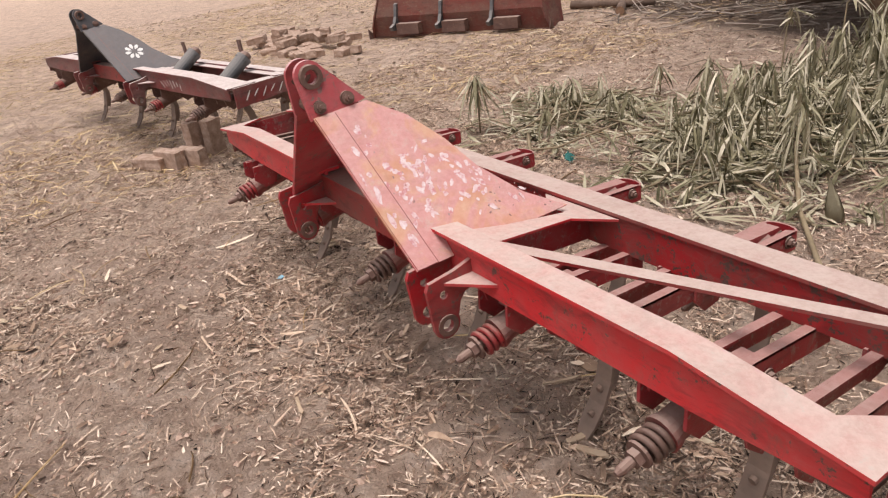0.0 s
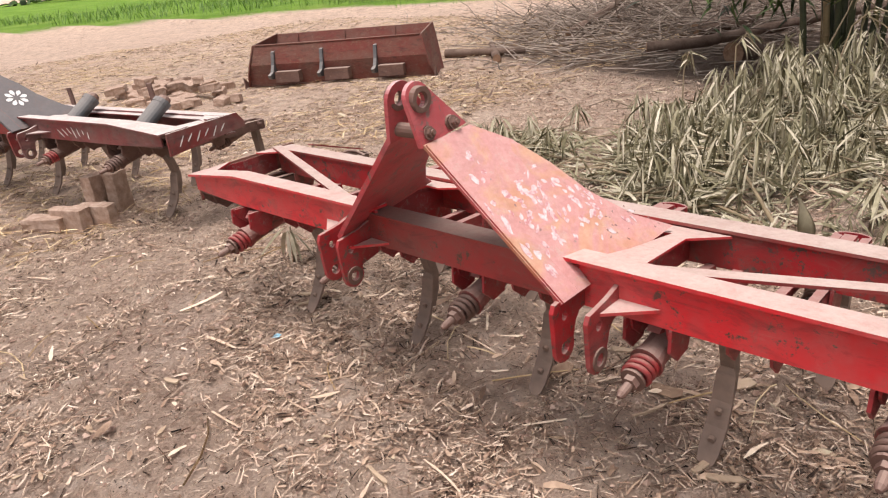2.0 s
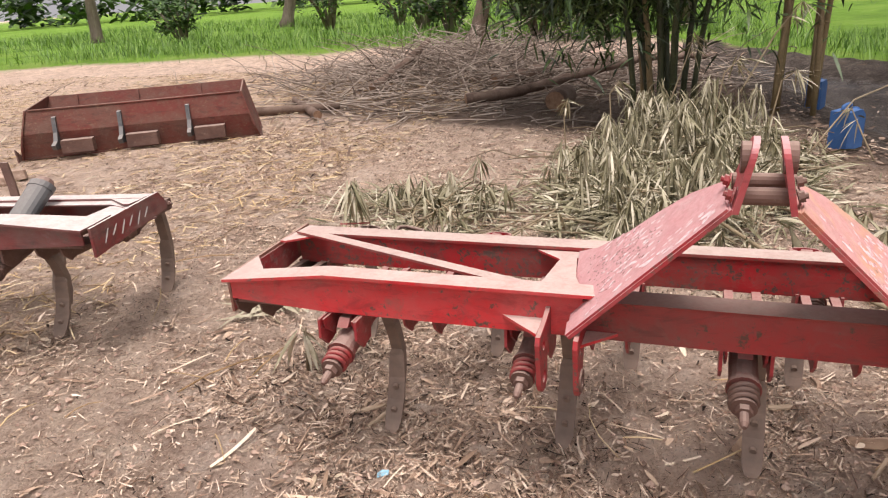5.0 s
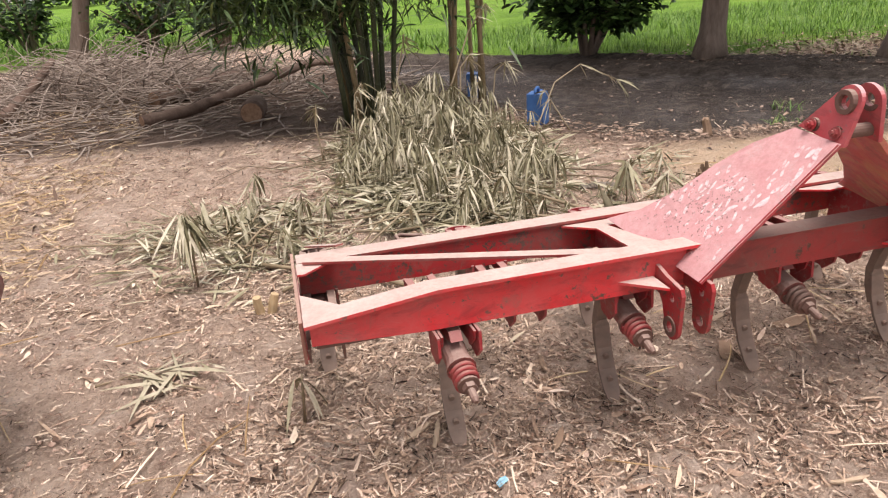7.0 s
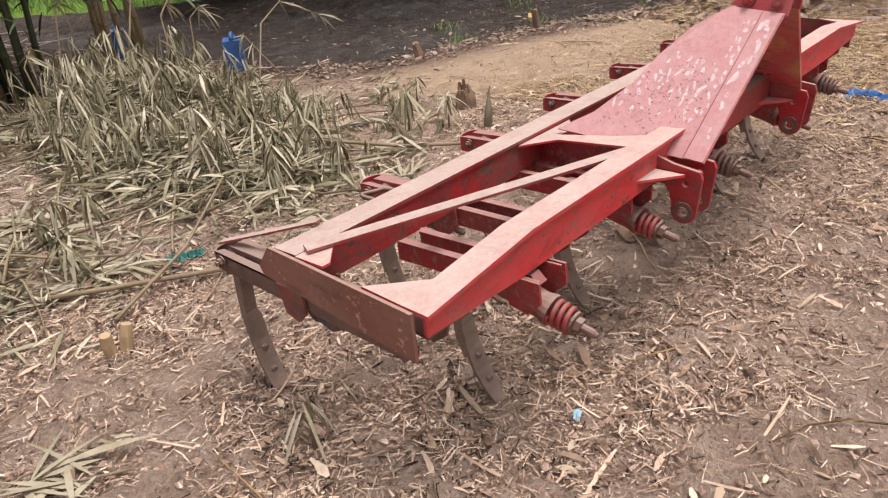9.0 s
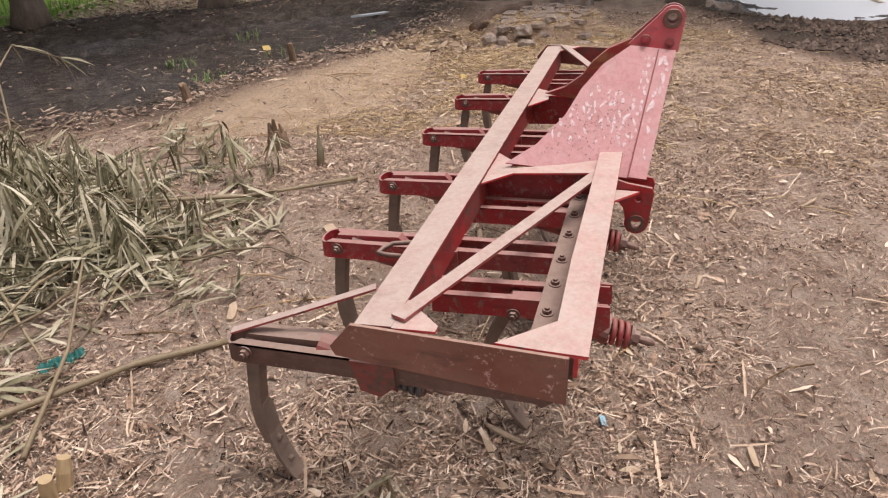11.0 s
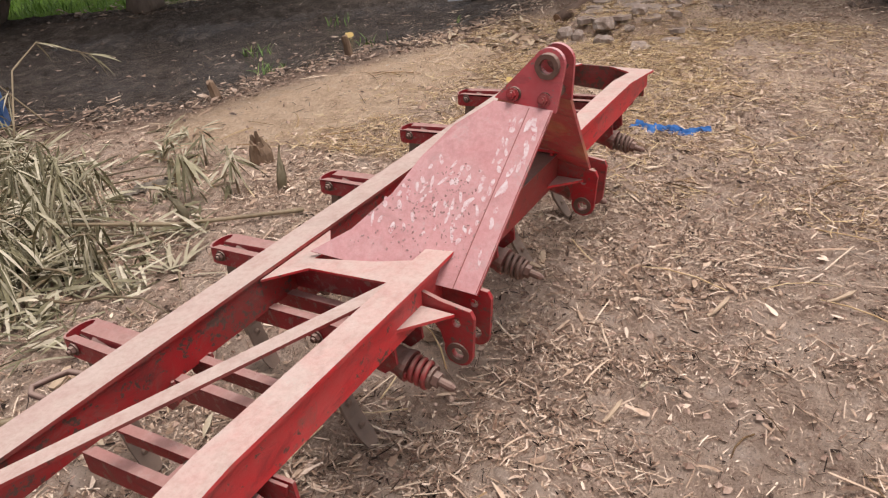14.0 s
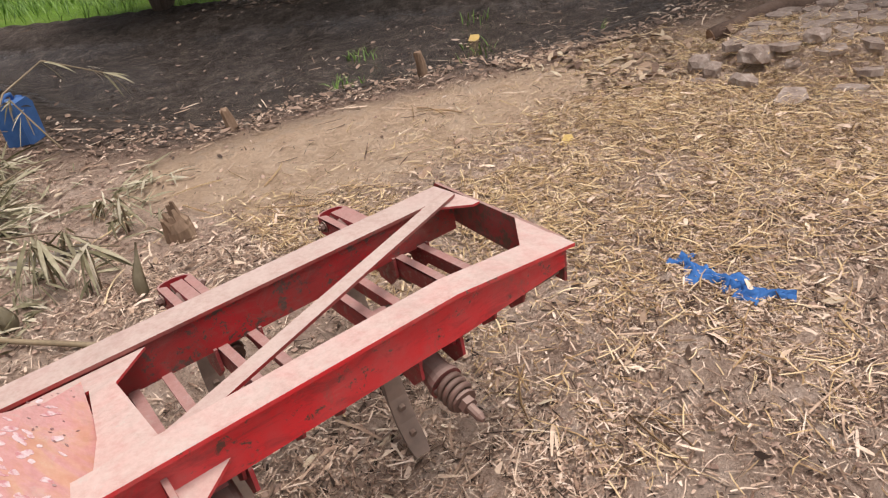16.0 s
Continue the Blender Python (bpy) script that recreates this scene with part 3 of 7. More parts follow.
rng = random.Random(5)
red = cultivator("tine_cultivator", "dusty red tine cultivator with a triangular mast, standing on bare soil", pose(0, 0, 0),
                 RED, RED_PLATE, RED_DULL, RED_TUBE, END_BROWN, True, rng)

# ---- ground ----
NEAR_EDGE = [(-0.6, 9.5), (0.3, 6.6), (0.7, 4.3), (0.95, 3.5), (1.5, 2.85), (2.3, 2.75), (3.1, 2.45), (4.2, 2.0), (5.2, 1.85), (5.8, 1.9)]
FAR_EDGE = [(6.2, 2.3), (6.5, 2.9), (6.4, 3.75), (5.6, 4.65), (4.3, 6.17), (3.0, 7.4), (2.05, 8.2), (0.87, 10.0), (-0.1, 11.0)]
MUD = NEAR_EDGE + FAR_EDGE
GRASS = [(9.6, 1.15), (7.4, 1.15), (6.7, 1.6), (6.5, 2.3), (6.7, 3.05), (6.55, 3.95), (5.7, 4.85), (4.4, 6.33), (3.1, 7.58), (2.17, 8.45), (0.87, 10.3), (-1.5, 12.0), (-5, 12.5), (-8.5, 11.0), (-14, 11.2), (-20, 8.5), (-32, 4.0), (-90, -8), (-400, 400), (400, 400), (90, 20), (16, 4.0)]
POND = [(7.0, -0.95), (6.3, -1.2), (5.85, -1.5), (5.7, -2.0), (5.7, -2.8), (5.4, -3.9), (5.8, -6), (9, -12), (25, -16), (40, -6), (30, 2.5), (14, 1.6), (9.0, 0.75), (7.6, 0.25), (7.25, -0.35)]
TAN = [(1.0, 2.3), (1.2, 2.62), (1.7, 2.58), (2.35, 2.35), (2.95, 2.15), (3.45, 1.85), (3.4, 1.4), (2.9, 1.42), (2.3, 1.36), (1.9, 1.45), (1.5, 1.6), (1.2, 1.95)]
PALE_YARD = [(-1.5, -1.3), (-1.3, -0.2), (-1.6, 0.5), (-2.2, 0.75), (-3.4, 1.0), (-5.5, 1.4), (-9, 3.2), (-14, 3.0), (-14, -8), (-2.0, -8), (-1.4, -2.2)]
POND_MUD = [(6.0, -0.7), (4.9, -1.0), (4.24, -1.16), (3.65, -1.68), (3.38, -2.2), (3.2, -3.4), (3.6, -6.5), (8, -13), (9, -12), (5.8, -6), (5.6, -2.3), (5.9, -1.3)]
TRACK = [(0.9, -1.75), (1.45, -1.12), (2.2, -0.72), (3.2, -0.32), (3.9, -0.22), (3.95, -0.48), (2.9, -0.98), (2.0, -1.32), (1.35, -1.95)]
DARK_SOIL = [(-4.6, 5.3), (-2.6, 4.6), (-1.0, 4.1), (0.4, 4.5), (0.3, 8.2), (-1.5, 9.2), (-4.6, 9.4), (-6.0, 7.4)]


def signed(poly, x, y):
    """Distance to a polygon's outline, positive inside."""
    x, y = np.asarray(x, float), np.asarray(y, float)
    best = np.full(x.shape, 1e9)
    inside = np.zeros(x.shape, bool)
    for (ax, ay), (bx, by) in zip(poly, poly[1:] + poly[:1]):
        dx, dy = bx - ax, by - ay
        u = np.clip(((x - ax) * dx + (y - ay) * dy) / (dx * dx + dy * dy), 0, 1)
        best = np.minimum(best, np.hypot(x - ax - u * dx, y - ay - u * dy))
        if ay != by:
            inside ^= ((ay > y) != (by > y)) & (x < (bx - ax) * (y - ay) / (by - ay) + ax)
    return np.where(inside, best, -best)


def step(v, a, b):
    u = np.clip((v - a) / (b - a), 0, 1)
    return u * u * (3 - 2 * u)


WAVES = np.random.RandomState(3).uniform(-1, 1, (14, 3))


def ground_z(x, y):
    """Height of the soil: slight waves, the muddy channel with its bank, the pond's hollow."""
    x, y = np.asarray(x, float), np.asarray(y, float)
    z = 0 * x
    for i, (a, b, c) in enumerate(WAVES):
        k = 1.2 + 0.9 * i
        z = z + 0.009 / (1 + 0.35 * i) * np.sin(k * (a * x + b * y) + 9 * c)
    calm = step(np.hypot(x / 1.6, y), 0.3, 1.2) * 0.8 + 0.2
    z = z * calm
    mud = signed(MUD, x, y)
    low = step(x, -0.8, 1.4) * step(y, 1.2, 2.6)
    z = z - 0.07 * step(mud, -0.25, 0.5) - 0.16 * low * step(mud, 0.25, 1.1)
    z = z + (0.13 - 0.24 * low) * step(signed(GRASS, x, y), -0.10, 0.22)
    z = z - 0.14 * step(signed(POND, x, y), -0.6, 0.5)
    shore = signed(POND, x, y)
    z = z + 0.055 * np.sin(7.3 * x + 2.1 * np.sin(3.1 * y)) * np.sin(6.1 * y + 1.7 * np.sin(4.3 * x)) * step(shore, -0.5, -0.1) * (1 - step(shore, 0.3, 1.1))
    z = z + 0.12 * step(-np.hypot((x - 4.55) / 0.82, (y - 0.72) / 0.62), -1.0, -0.72) * step(x, 3.72, 3.95)
    return z


def gz(x, y):
    return float(ground_z(np.array([x]), np.array([y]))[0])


def spread(dense0, core0, core1, dense1, fine_gap, gap, far):
    mid = np.concatenate([np.arange(dense0, core0, gap), np.arange(core0, core1, fine_gap), np.arange(core1, dense1, gap)])
    out = [mid]
    left, right, d = [], [], gap
    a, b = mid[0], mid[-1]
    while b - mid[-1] < far:
        d *= 1.22
        a, b = a - d, b + d
        left.insert(0, a)
        right.append(b)
    return np.concatenate([left, mid, right])


def soil_material():
    m, nt, bsdf, vec = start("trodden_soil_with_mud_and_turf", 0.9)
    zone = {}
    for key in ("mud", "turf", "tan", "wet", "dark_soil"):
        a = nt.nodes.new("ShaderNodeAttribute")
        a.attribute_name = key
        zone[key] = a.outputs["Fac"]
    big = noise_tex(nt, vec, 1.1, 5, 0.6, 0.3)
    mid = noise_tex(nt, vec, 7.0, 7, 0.68, 0.5)
    fine = noise_tex(nt, vec, 46.0, 8, 0.75)
    grit = noise_tex(nt, vec, 190.0, 4, 0.7)
    lumps = noise_tex(nt, vec, 17.0, 3, 0.5, 0.6)
    mixn = calc(nt, "ADD", calc(nt, "MULTIPLY", mid, 0.55), calc(nt, "MULTIPLY", fine, 0.45))
    col = ramp(nt, mixn, [(0.34, (0.19, 0.122, 0.090)), (0.42, (0.56, 0.395, 0.298)), (0.52, (0.79, 0.592, 0.455)), (0.63, (0.88, 0.70, 0.565))])
    col = mixc(nt, calc(nt, "MULTIPLY", ramp(nt, big, [(0.48, (0, 0, 0)), (0.68, (1, 1, 1))]), 0.18), col, (0.27, 0.175, 0.132))
    col = mixc(nt, calc(nt, "MULTIPLY", ramp(nt, big, [(0.30, (1, 1, 1)), (0.46, (0, 0, 0))]), 0.55), col, (0.55, 0.40, 0.325))
    # Paler lump tops and darker patches colour in the relief's light and shade.
    worn = ramp(nt, calc(nt, "ADD", calc(nt, "MULTIPLY", lumps, 0.6), calc(nt, "MULTIPLY", mid, 0.4)), [(0.53, (0, 0, 0)), (0.66, (1, 1, 1))])
    col = mixc(nt, calc(nt, "MULTIPLY", worn, 0.6), col, (0.87, 0.70, 0.585))
    dark_patch = ramp(nt, noise_tex(nt, vec, 3.4, 6, 0.66, 0.8), [(0.50, (0, 0, 0)), (0.64, (1, 1, 1))])
    col = mixc(nt, calc(nt, "MULTIPLY", dark_patch, 0.26), col, (0.31, 0.196, 0.145))
    speck = noise_tex(nt, vec, 95.0, 3, 0.6, 0.8)
    col = mixc(nt, calc(nt, "MULTIPLY", ramp(nt, speck, [(0.57, (0, 0, 0)), (0.64, (1, 1, 1))]), 0.40), col, (0.15, 0.094, 0.066))
    col = mixc(nt, calc(nt, "MULTIPLY", ramp(nt, speck, [(0.34, (1, 1, 1)), (0.41, (0, 0, 0))]), 0.5), col, (0.74, 0.60, 0.49))
    pale = ramp(nt, mixn, [(0.3, (0.52, 0.345, 0.215)), (0.5, (0.80, 0.585, 0.40)), (0.66, (0.90, 0.71, 0.53))])
    wob = calc(nt, "MULTIPLY", calc(nt, "SUBTRACT", mid, 0.5), 0.9)

    def edge(sock):
        r = nt.nodes.new("ShaderNodeMapRange")
        r.inputs[1].default_value, r.inputs[2].default_value = 0.32, 0.68
        nt.links.new(calc(nt, "ADD", sock, wob), r.inputs[0])
        return r.outputs[0]

    col = mixc(nt, calc(nt, "MULTIPLY", edge(zone["tan"]), 0.9), col, pale)
    col = mixc(nt, calc(nt, "MULTIPLY", edge(zone["dark_soil"]), 0.80), col, ramp(nt, mixn, [(0.35, (0.045, 0.028, 0.02)), (0.65, (0.15, 0.095, 0.068))]))
    mudcol = ramp(nt, mixn, [(0.36, (0.028, 0.022, 0.0175)), (0.5, (0.105, 0.083, 0.068)), (0.64, (0.23, 0.185, 0.152))])
    fringe = ramp(nt, calc(nt, "ADD", zone["mud"], calc(nt, "MULTIPLY", wob, 0.6)), [(0.08, (0, 0, 0)), (0.40, (1, 1, 1))])
    col = mixc(nt, calc(nt, "MULTIPLY", fringe, 0.78), col, ramp(nt, mixn, [(0.36, (0.12, 0.075, 0.052)), (0.6, (0.34, 0.232, 0.168))]))
    mud = edge(zone["mud"])
    col = mixc(nt, mud, col, mudcol)
    turfcol = ramp(nt, mixn, [(0.3, (0.06, 0.13, 0.016)), (0.5, (0.16, 0.30, 0.035)), (0.7, (0.27, 0.43, 0.07))])
    sward = ramp(nt, noise_tex(nt, vec, 0.55, 6, 0.65, 0.6), [(0.36, (0.09, 0.17, 0.025)), (0.5, (0.19, 0.34, 0.04)), (0.66, (0.33, 0.42, 0.10))])
    turfcol = mixc(nt, 0.5, turfcol, sward)
    col = mixc(nt, edge(zone["turf"]), col, turfcol)
    nt.links.new(col, bsdf.inputs["Base Color"])
    wet = calc(nt, "MULTIPLY", edge(zone["wet"]), 0.75)
    nt.links.new(calc(nt, "SUBTRACT", 0.92, wet), bsdf.inputs["Roughness"])
    rel = calc(nt, "ADD", calc(nt, "ADD", calc(nt, "MULTIPLY", mid, 1.2), fine), calc(nt, "MULTIPLY", grit, 0.5))
    bump(nt, bsdf, calc(nt, "ADD", rel, calc(nt, "MULTIPLY", lumps, 0.8)), 1.0, 0.040)
    return m


xs, ys = spread(-4.2, -2.6, 3.4, 7.0, 0.014, 0.042, 400), spread(-2.4, -1.9, 1.5, 7.6, 0.014, 0.042, 400)
gx, gy = np.meshgrid(xs, ys, indexing="ij")
rough_rng = np.random.RandomState(11)
lump = rough_rng.normal(0, 1, gx.shape)


def blurred(a, n):
    for axis in (0, 1):
        a = sum(np.roll(a, k, axis) for k in range(-n, n + 1)) / (2 * n + 1)
    return a / a.std()


clod = np.maximum(blurred(lump, 1), 0) ** 1.3 * 0.0055 + blurred(rough_rng.normal(0, 1, gx.shape), 4) * 0.0045 + np.maximum(blurred(rough_rng.normal(0, 1, gx.shape), 2) - 1.0, 0) * 0.006
g_z = ground_z(gx, gy) + (clod - 0.004) * (np.abs(gx) < 7) * (np.abs(gy) < 8) * (1 - 0.75 * step(signed(MUD, gx, gy), -0.1, 0.4)) * (1 - 0.5 * step(signed(TAN, gx, gy), -0.2, 0.2))
nx, ny = gx.shape
idx = np.arange(nx * ny).reshape(nx, ny)
quads = np.stack([idx[:-1, :-1], idx[1:, :-1], idx[1:, 1:], idx[:-1, 1:]], -1).reshape(-1, 4)
ground_me = bpy.data.meshes.new("ground")
ground_me.vertices.add(nx * ny)
ground_me.vertices.foreach_set("co", np.stack([gx, gy, g_z], -1).ravel())
ground_me.loops.add(quads.size)
ground_me.loops.foreach_set("vertex_index", quads.ravel())
ground_me.polygons.add(len(quads))
ground_me.polygons.foreach_set("loop_start", np.arange(0, quads.size, 4))
ground_me.polygons.foreach_set("loop_total", np.full(len(quads), 4))
ground_me.polygons.foreach_set("use_smooth", np.ones(len(quads), bool))
ground_me.update(calc_edges=True)
mud_d, pond_d = signed(MUD, gx, gy), signed(POND, gx, gy)
# The strip along GRASS takes mud colour too, for the bank's shadow.
zones = {"mud": np.maximum.reduce([0.55 * step(mud_d, -0.7, 0.1) + 0.45 * step(mud_d, -0.1, 0.8), 0.62 * step(signed(POND_MUD, gx, gy), -0.35, 0.3), 0.75 * step(pond_d, -0.35, -0.05), step(signed(GRASS, gx, gy), -0.5, -0.2) * (1 - step(signed(GRASS, gx, gy), 0.18, 0.34)) * (gx > -0.5) * (gx < 8.5)]),
         "turf": np.clip(step(signed(GRASS, gx, gy), 0.02, 0.5) - 0.95 * np.exp(-(((gx - 6.2) / 2.3) ** 2 + ((gy - 5.7) / 1.4) ** 2)), 0, 1), "tan": np.maximum(step(signed(TAN, gx, gy), -0.4, 0.25), np.maximum(0.33 * step(signed(PALE_YARD, gx, gy), -0.5, 0.7), 0.46 * step(signed(TRACK, gx, gy), -0.25, 0.15))), "dark_soil": step(signed(DARK_SOIL, gx, gy), -0.5, 0.6),
         "wet": np.maximum(step(mud_d, 0.30, 1.0) * 0.9, step(pond_d, -0.9, 0.1))}
for key, val in zones.items():
    at = ground_me.attributes.new(key, "FLOAT", "POINT")
    at.data.foreach_set("value", val.ravel())
ground_me.materials.append(soil_material())
tagged(new("ground", ground_me), "trodden brown soil with a dark muddy channel and green turf", "ground", kind="structure")

# still water of the pond, its pale base colour painting the reflected bright sky
m, nt, bsdf, vec = start("sky_pale_water", 0.04)
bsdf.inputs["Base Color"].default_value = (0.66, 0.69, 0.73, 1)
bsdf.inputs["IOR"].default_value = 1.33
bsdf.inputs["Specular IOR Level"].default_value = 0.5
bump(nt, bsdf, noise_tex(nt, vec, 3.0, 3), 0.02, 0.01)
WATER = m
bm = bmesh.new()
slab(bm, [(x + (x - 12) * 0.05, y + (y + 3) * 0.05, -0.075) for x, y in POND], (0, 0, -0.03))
solid("pond", bm, WATER, "shallow pond with still water coloured pale like the reflected sky", "water", kind="structure")


# puddle in the same water, with the sky's brightness in its colour
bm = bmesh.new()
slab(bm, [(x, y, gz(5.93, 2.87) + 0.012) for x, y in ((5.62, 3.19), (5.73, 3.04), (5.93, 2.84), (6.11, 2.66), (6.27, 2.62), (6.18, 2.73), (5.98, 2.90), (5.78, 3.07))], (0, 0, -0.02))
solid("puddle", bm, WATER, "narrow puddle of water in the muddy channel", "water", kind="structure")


# ---- loose straw, chips, leaves and crumbs on the soil ----
def ribbons(base, heading, pitch, length, width, droop, twist, sections, profile, bend=None, jag=0.0):
    """Many narrow curved leaves or straws at once: arrays of roots and shapes in, vertices and faces out."""
    n = len(length)
    s = np.linspace(0, 1, sections)
    turn = heading[:, None] + (bend[:, None] * (s[None] - 0.5) if bend is not None else 0 * s[None])
    ca, sa = np.cos(turn), np.sin(turn)
    ang = pitch[:, None] - droop[:, None] * s[None]
    seg = length[:, None] / (sections - 1)
    zero = np.zeros((n, 1))
    flat = np.cos(ang[:, :-1]) * seg
    rise = np.concatenate([np.zeros((n, 1)), np.cumsum(np.sin(ang[:, :-1]) * seg, 1)], 1)
    cx = base[:, :1] + np.concatenate([zero, np.cumsum(flat * ca[:, :-1], 1)], 1)
    cy = base[:, 1:2] + np.concatenate([zero, np.cumsum(flat * sa[:, :-1], 1)], 1)
    cz = base[:, 2:3] + rise
    half = width[:, None] / 2 * np.array(profile)[None]
    if jag:
        half = half * np.random.RandomState(n).uniform(1 - jag, 1 + jag, half.shape)
    ct, st = np.cos(twist)[:, None], np.sin(twist)[:, None]
    ox, oy, oz = -sa * half * ct, ca * half * ct, half * st
    v = np.stack([np.stack([cx - ox, cy - oy, cz - oz], -1), np.stack([cx + ox, cy + oy, cz + oz], -1)], 2)
    v = v.reshape(n, sections * 2, 3)
    f = np.array([[2 * k, 2 * k + 1, 2 * k + 3, 2 * k + 2] for k in range(sections - 1)])
    faces = (f[None] + (np.arange(n) * sections * 2)[:, None, None]).reshape(-1, 4)
    return v.reshape(-1, 3), faces


def quad_mesh(name, verts, faces, mat, smooth=True):
    me = bpy.data.meshes.new(name)
    faces = np.asarray(faces)
    me.vertices.add(len(verts))
    me.vertices.foreach_set("co", np.asarray(verts, float).ravel())
    me.loops.add(faces.size)
    me.loops.foreach_set("vertex_index", faces.ravel())
    me.polygons.add(len(faces))
    me.polygons.foreach_set("loop_start", np.arange(0, faces.size, faces.shape[1]))
    me.polygons.foreach_set("loop_total", np.full(len(faces), faces.shape[1]))
    me.polygons.foreach_set("use_smooth", np.full(len(faces), smooth))
    me.update(calc_edges=True)
    me.validate()
    me.materials.append(mat)
    return me


STRAW = mottled("dry_straw", [(0.10, (0.10, 0.058, 0.028)), (0.36, (0.37, 0.24, 0.118)), (0.64, (0.62, 0.445, 0.235)), (0.95, (0.84, 0.68, 0.44))], 20, 0.75, relief=0.2, by_piece=0.8)
BARK = mottled("bark_chips", [(0.14, (0.030, 0.019, 0.014)), (0.34, (0.25, 0.160, 0.110)), (0.60, (0.56, 0.402, 0.29)), (0.90, (0.88, 0.715, 0.57))], 25, 0.9, relief=0.5, by_piece=0.74)
HUSK = mottled("brown_straw_and_husk", [(0.12, (0.06, 0.038, 0.026)), (0.36, (0.34, 0.228, 0.158)), (0.62, (0.61, 0.452, 0.325)), (0.92, (0.88, 0.73, 0.56))], 20, 0.8, relief=0.2, by_piece=0.8)
DEAD_LEAF = mottled("dead_leaves", [(0.15, (0.12, 0.07, 0.045)), (0.45, (0.30, 0.20, 0.13)), (0.7, (0.45, 0.33, 0.22)), (0.95, (0.55, 0.47, 0.33))], 25, 0.7, relief=0.3, by_piece=0.8)
DARK_LEAF = mottled("damp_dead_leaves", [(0.15, (0.06, 0.037, 0.026)), (0.5, (0.20, 0.13, 0.088)), (0.8, (0.36, 0.25, 0.18)), (0.98, (0.58, 0.47, 0.37))], 25, 0.7, relief=0.3, by_piece=0.8)
nr = np.random.RandomState(21)


def scatter(n, x0, x1, y0, y1, keep=None):
    x, y = nr.uniform(x0, x1, n * 3), nr.uniform(y0, y1, n * 3)
    ok = (signed(POND, x, y) < -0.5)
    if keep is not None:
        ok &= nr.uniform(0, 1, n * 3) < keep(x, y)
    return x[ok][:n], y[ok][:n]


LATTICE = np.random.RandomState(41).uniform(0, 1, (4, 64, 64))


def drift(x, y, size, layer):
    """Smooth random patches of about the given size, 0 to 1."""
    u, w = np.asarray(x, float) / size + 31.3, np.asarray(y, float) / size + 17.7
    i, j = np.floor(u).astype(int), np.floor(w).astype(int)
    a, b = u - i, w - j
    a, b = a * a * (3 - 2 * a), b * b * (3 - 2 * b)
    g = LATTICE[layer]
    i0, i1, j0, j1 = i % 64, (i + 1) % 64, j % 64, (j + 1) % 64
    return (g[i0, j0] * (1 - a) + g[i1, j0] * a) * (1 - b) + (g[i0, j1] * (1 - a) + g[i1, j1] * a) * b


def clumpy(x, y):
    """Litter lies in drifts with bare trodden soil between, thick towards the pond side and thin on the worn tan strip and in the mud."""
    w = 0.5 * drift(x, y, 0.55, 0) + 0.32 * drift(x, y, 0.21, 1) + 0.18 * drift(x, y, 0.09, 2)
    w = 0.16 + 0.84 * step(w, 0.32, 0.62)
    w = w * (0.55 + 0.45 * step(x, 1.0, 2.4))
    w = w * (1 - 0.93 * step(signed(TAN, x, y), -0.3, 0.12)) * (1 - 0.4 * step(signed(PALE_YARD, x, y), -0.2, 0.5)) * (1 - 0.55 * step(signed(TRACK, x, y), -0.1, 0.15)) * (1 - 0.97 * step(signed(POND_MUD, x, y), -0.25, 0.1)) * (1 - 0.97 * step(signed(MUD, x, y), -0.1, 0.35))
    return np.clip(w, 0.01, 1)


def lay(name, n, area, len_range, wide_range, lift, mat, label, category, sections=3, profile=(0.7, 1.0, 0.35), droop=0.5, up=0.12, keep=clumpy, roll=0.5, bend=0.0, jag=0.0):
    x, y = scatter(n, *area, keep)
    k = len(x)
    u = nr.uniform(0, 1, k) ** 1.7
    ln = len_range[0] * (len_range[1] / len_range[0]) ** u
    wd = nr.uniform(*wide_range, k) * (0.55 + 0.6 * u)
    base = np.stack([x, y, ground_z(x, y) + nr.uniform(0.001, lift, k)], -1)
    v, f = ribbons(base, nr.uniform(0, 6.28, k), nr.uniform(-up * 0.3, up, k), ln, wd, nr.uniform(-0.2, droop, k), nr.uniform(-roll, roll, k), sections, profile, nr.normal(0, 1, k) * bend, jag)
    ob = new(name, quad_mesh(name, v, f, mat))
    return tagged(ob, label, category, kind="stuff")


NEAR = (-4.3, 5.6, -2.2, 4.4)
lay("straw_litter", 24000, NEAR, (0.012, 0.10), (0.0014, 0.0036), 0.011, HUSK, "pale dry straw strewn over the soil", "straw", 3, (0.9, 1.0, 0.7), bend=0.25, jag=0.2)
CORE = (-2.7, 3.5, -1.95, 1.55)
lay("bark_crumbs", 130000, CORE, (0.004, 0.026), (0.0014, 0.0065), 0.010, BARK, "fine crumbs of bark, husk and splinters on the soil", "bark litter", 2, (1.0, 0.6), up=0.4, roll=0.7, jag=0.7)
# Nearly black crumbs that stand for the small shadows between pieces of litter.
SHADOW_BIT = mottled("dark_litter_shadow_bits", [(0.2, (0.018, 0.012, 0.009)), (0.6, (0.055, 0.036, 0.026)), (0.9, (0.13, 0.085, 0.062))], 30, 0.9, relief=0.4, by_piece=0.6)
lay("shadow_crumbs", 24000, CORE, (0.005, 0.034), (0.002, 0.008), 0.008, SHADOW_BIT, "dark crumbs and splinters standing for shadows among the litter", "bark litter", 2, (1.0, 0.6), up=0.25, roll=0.6, jag=0.7)
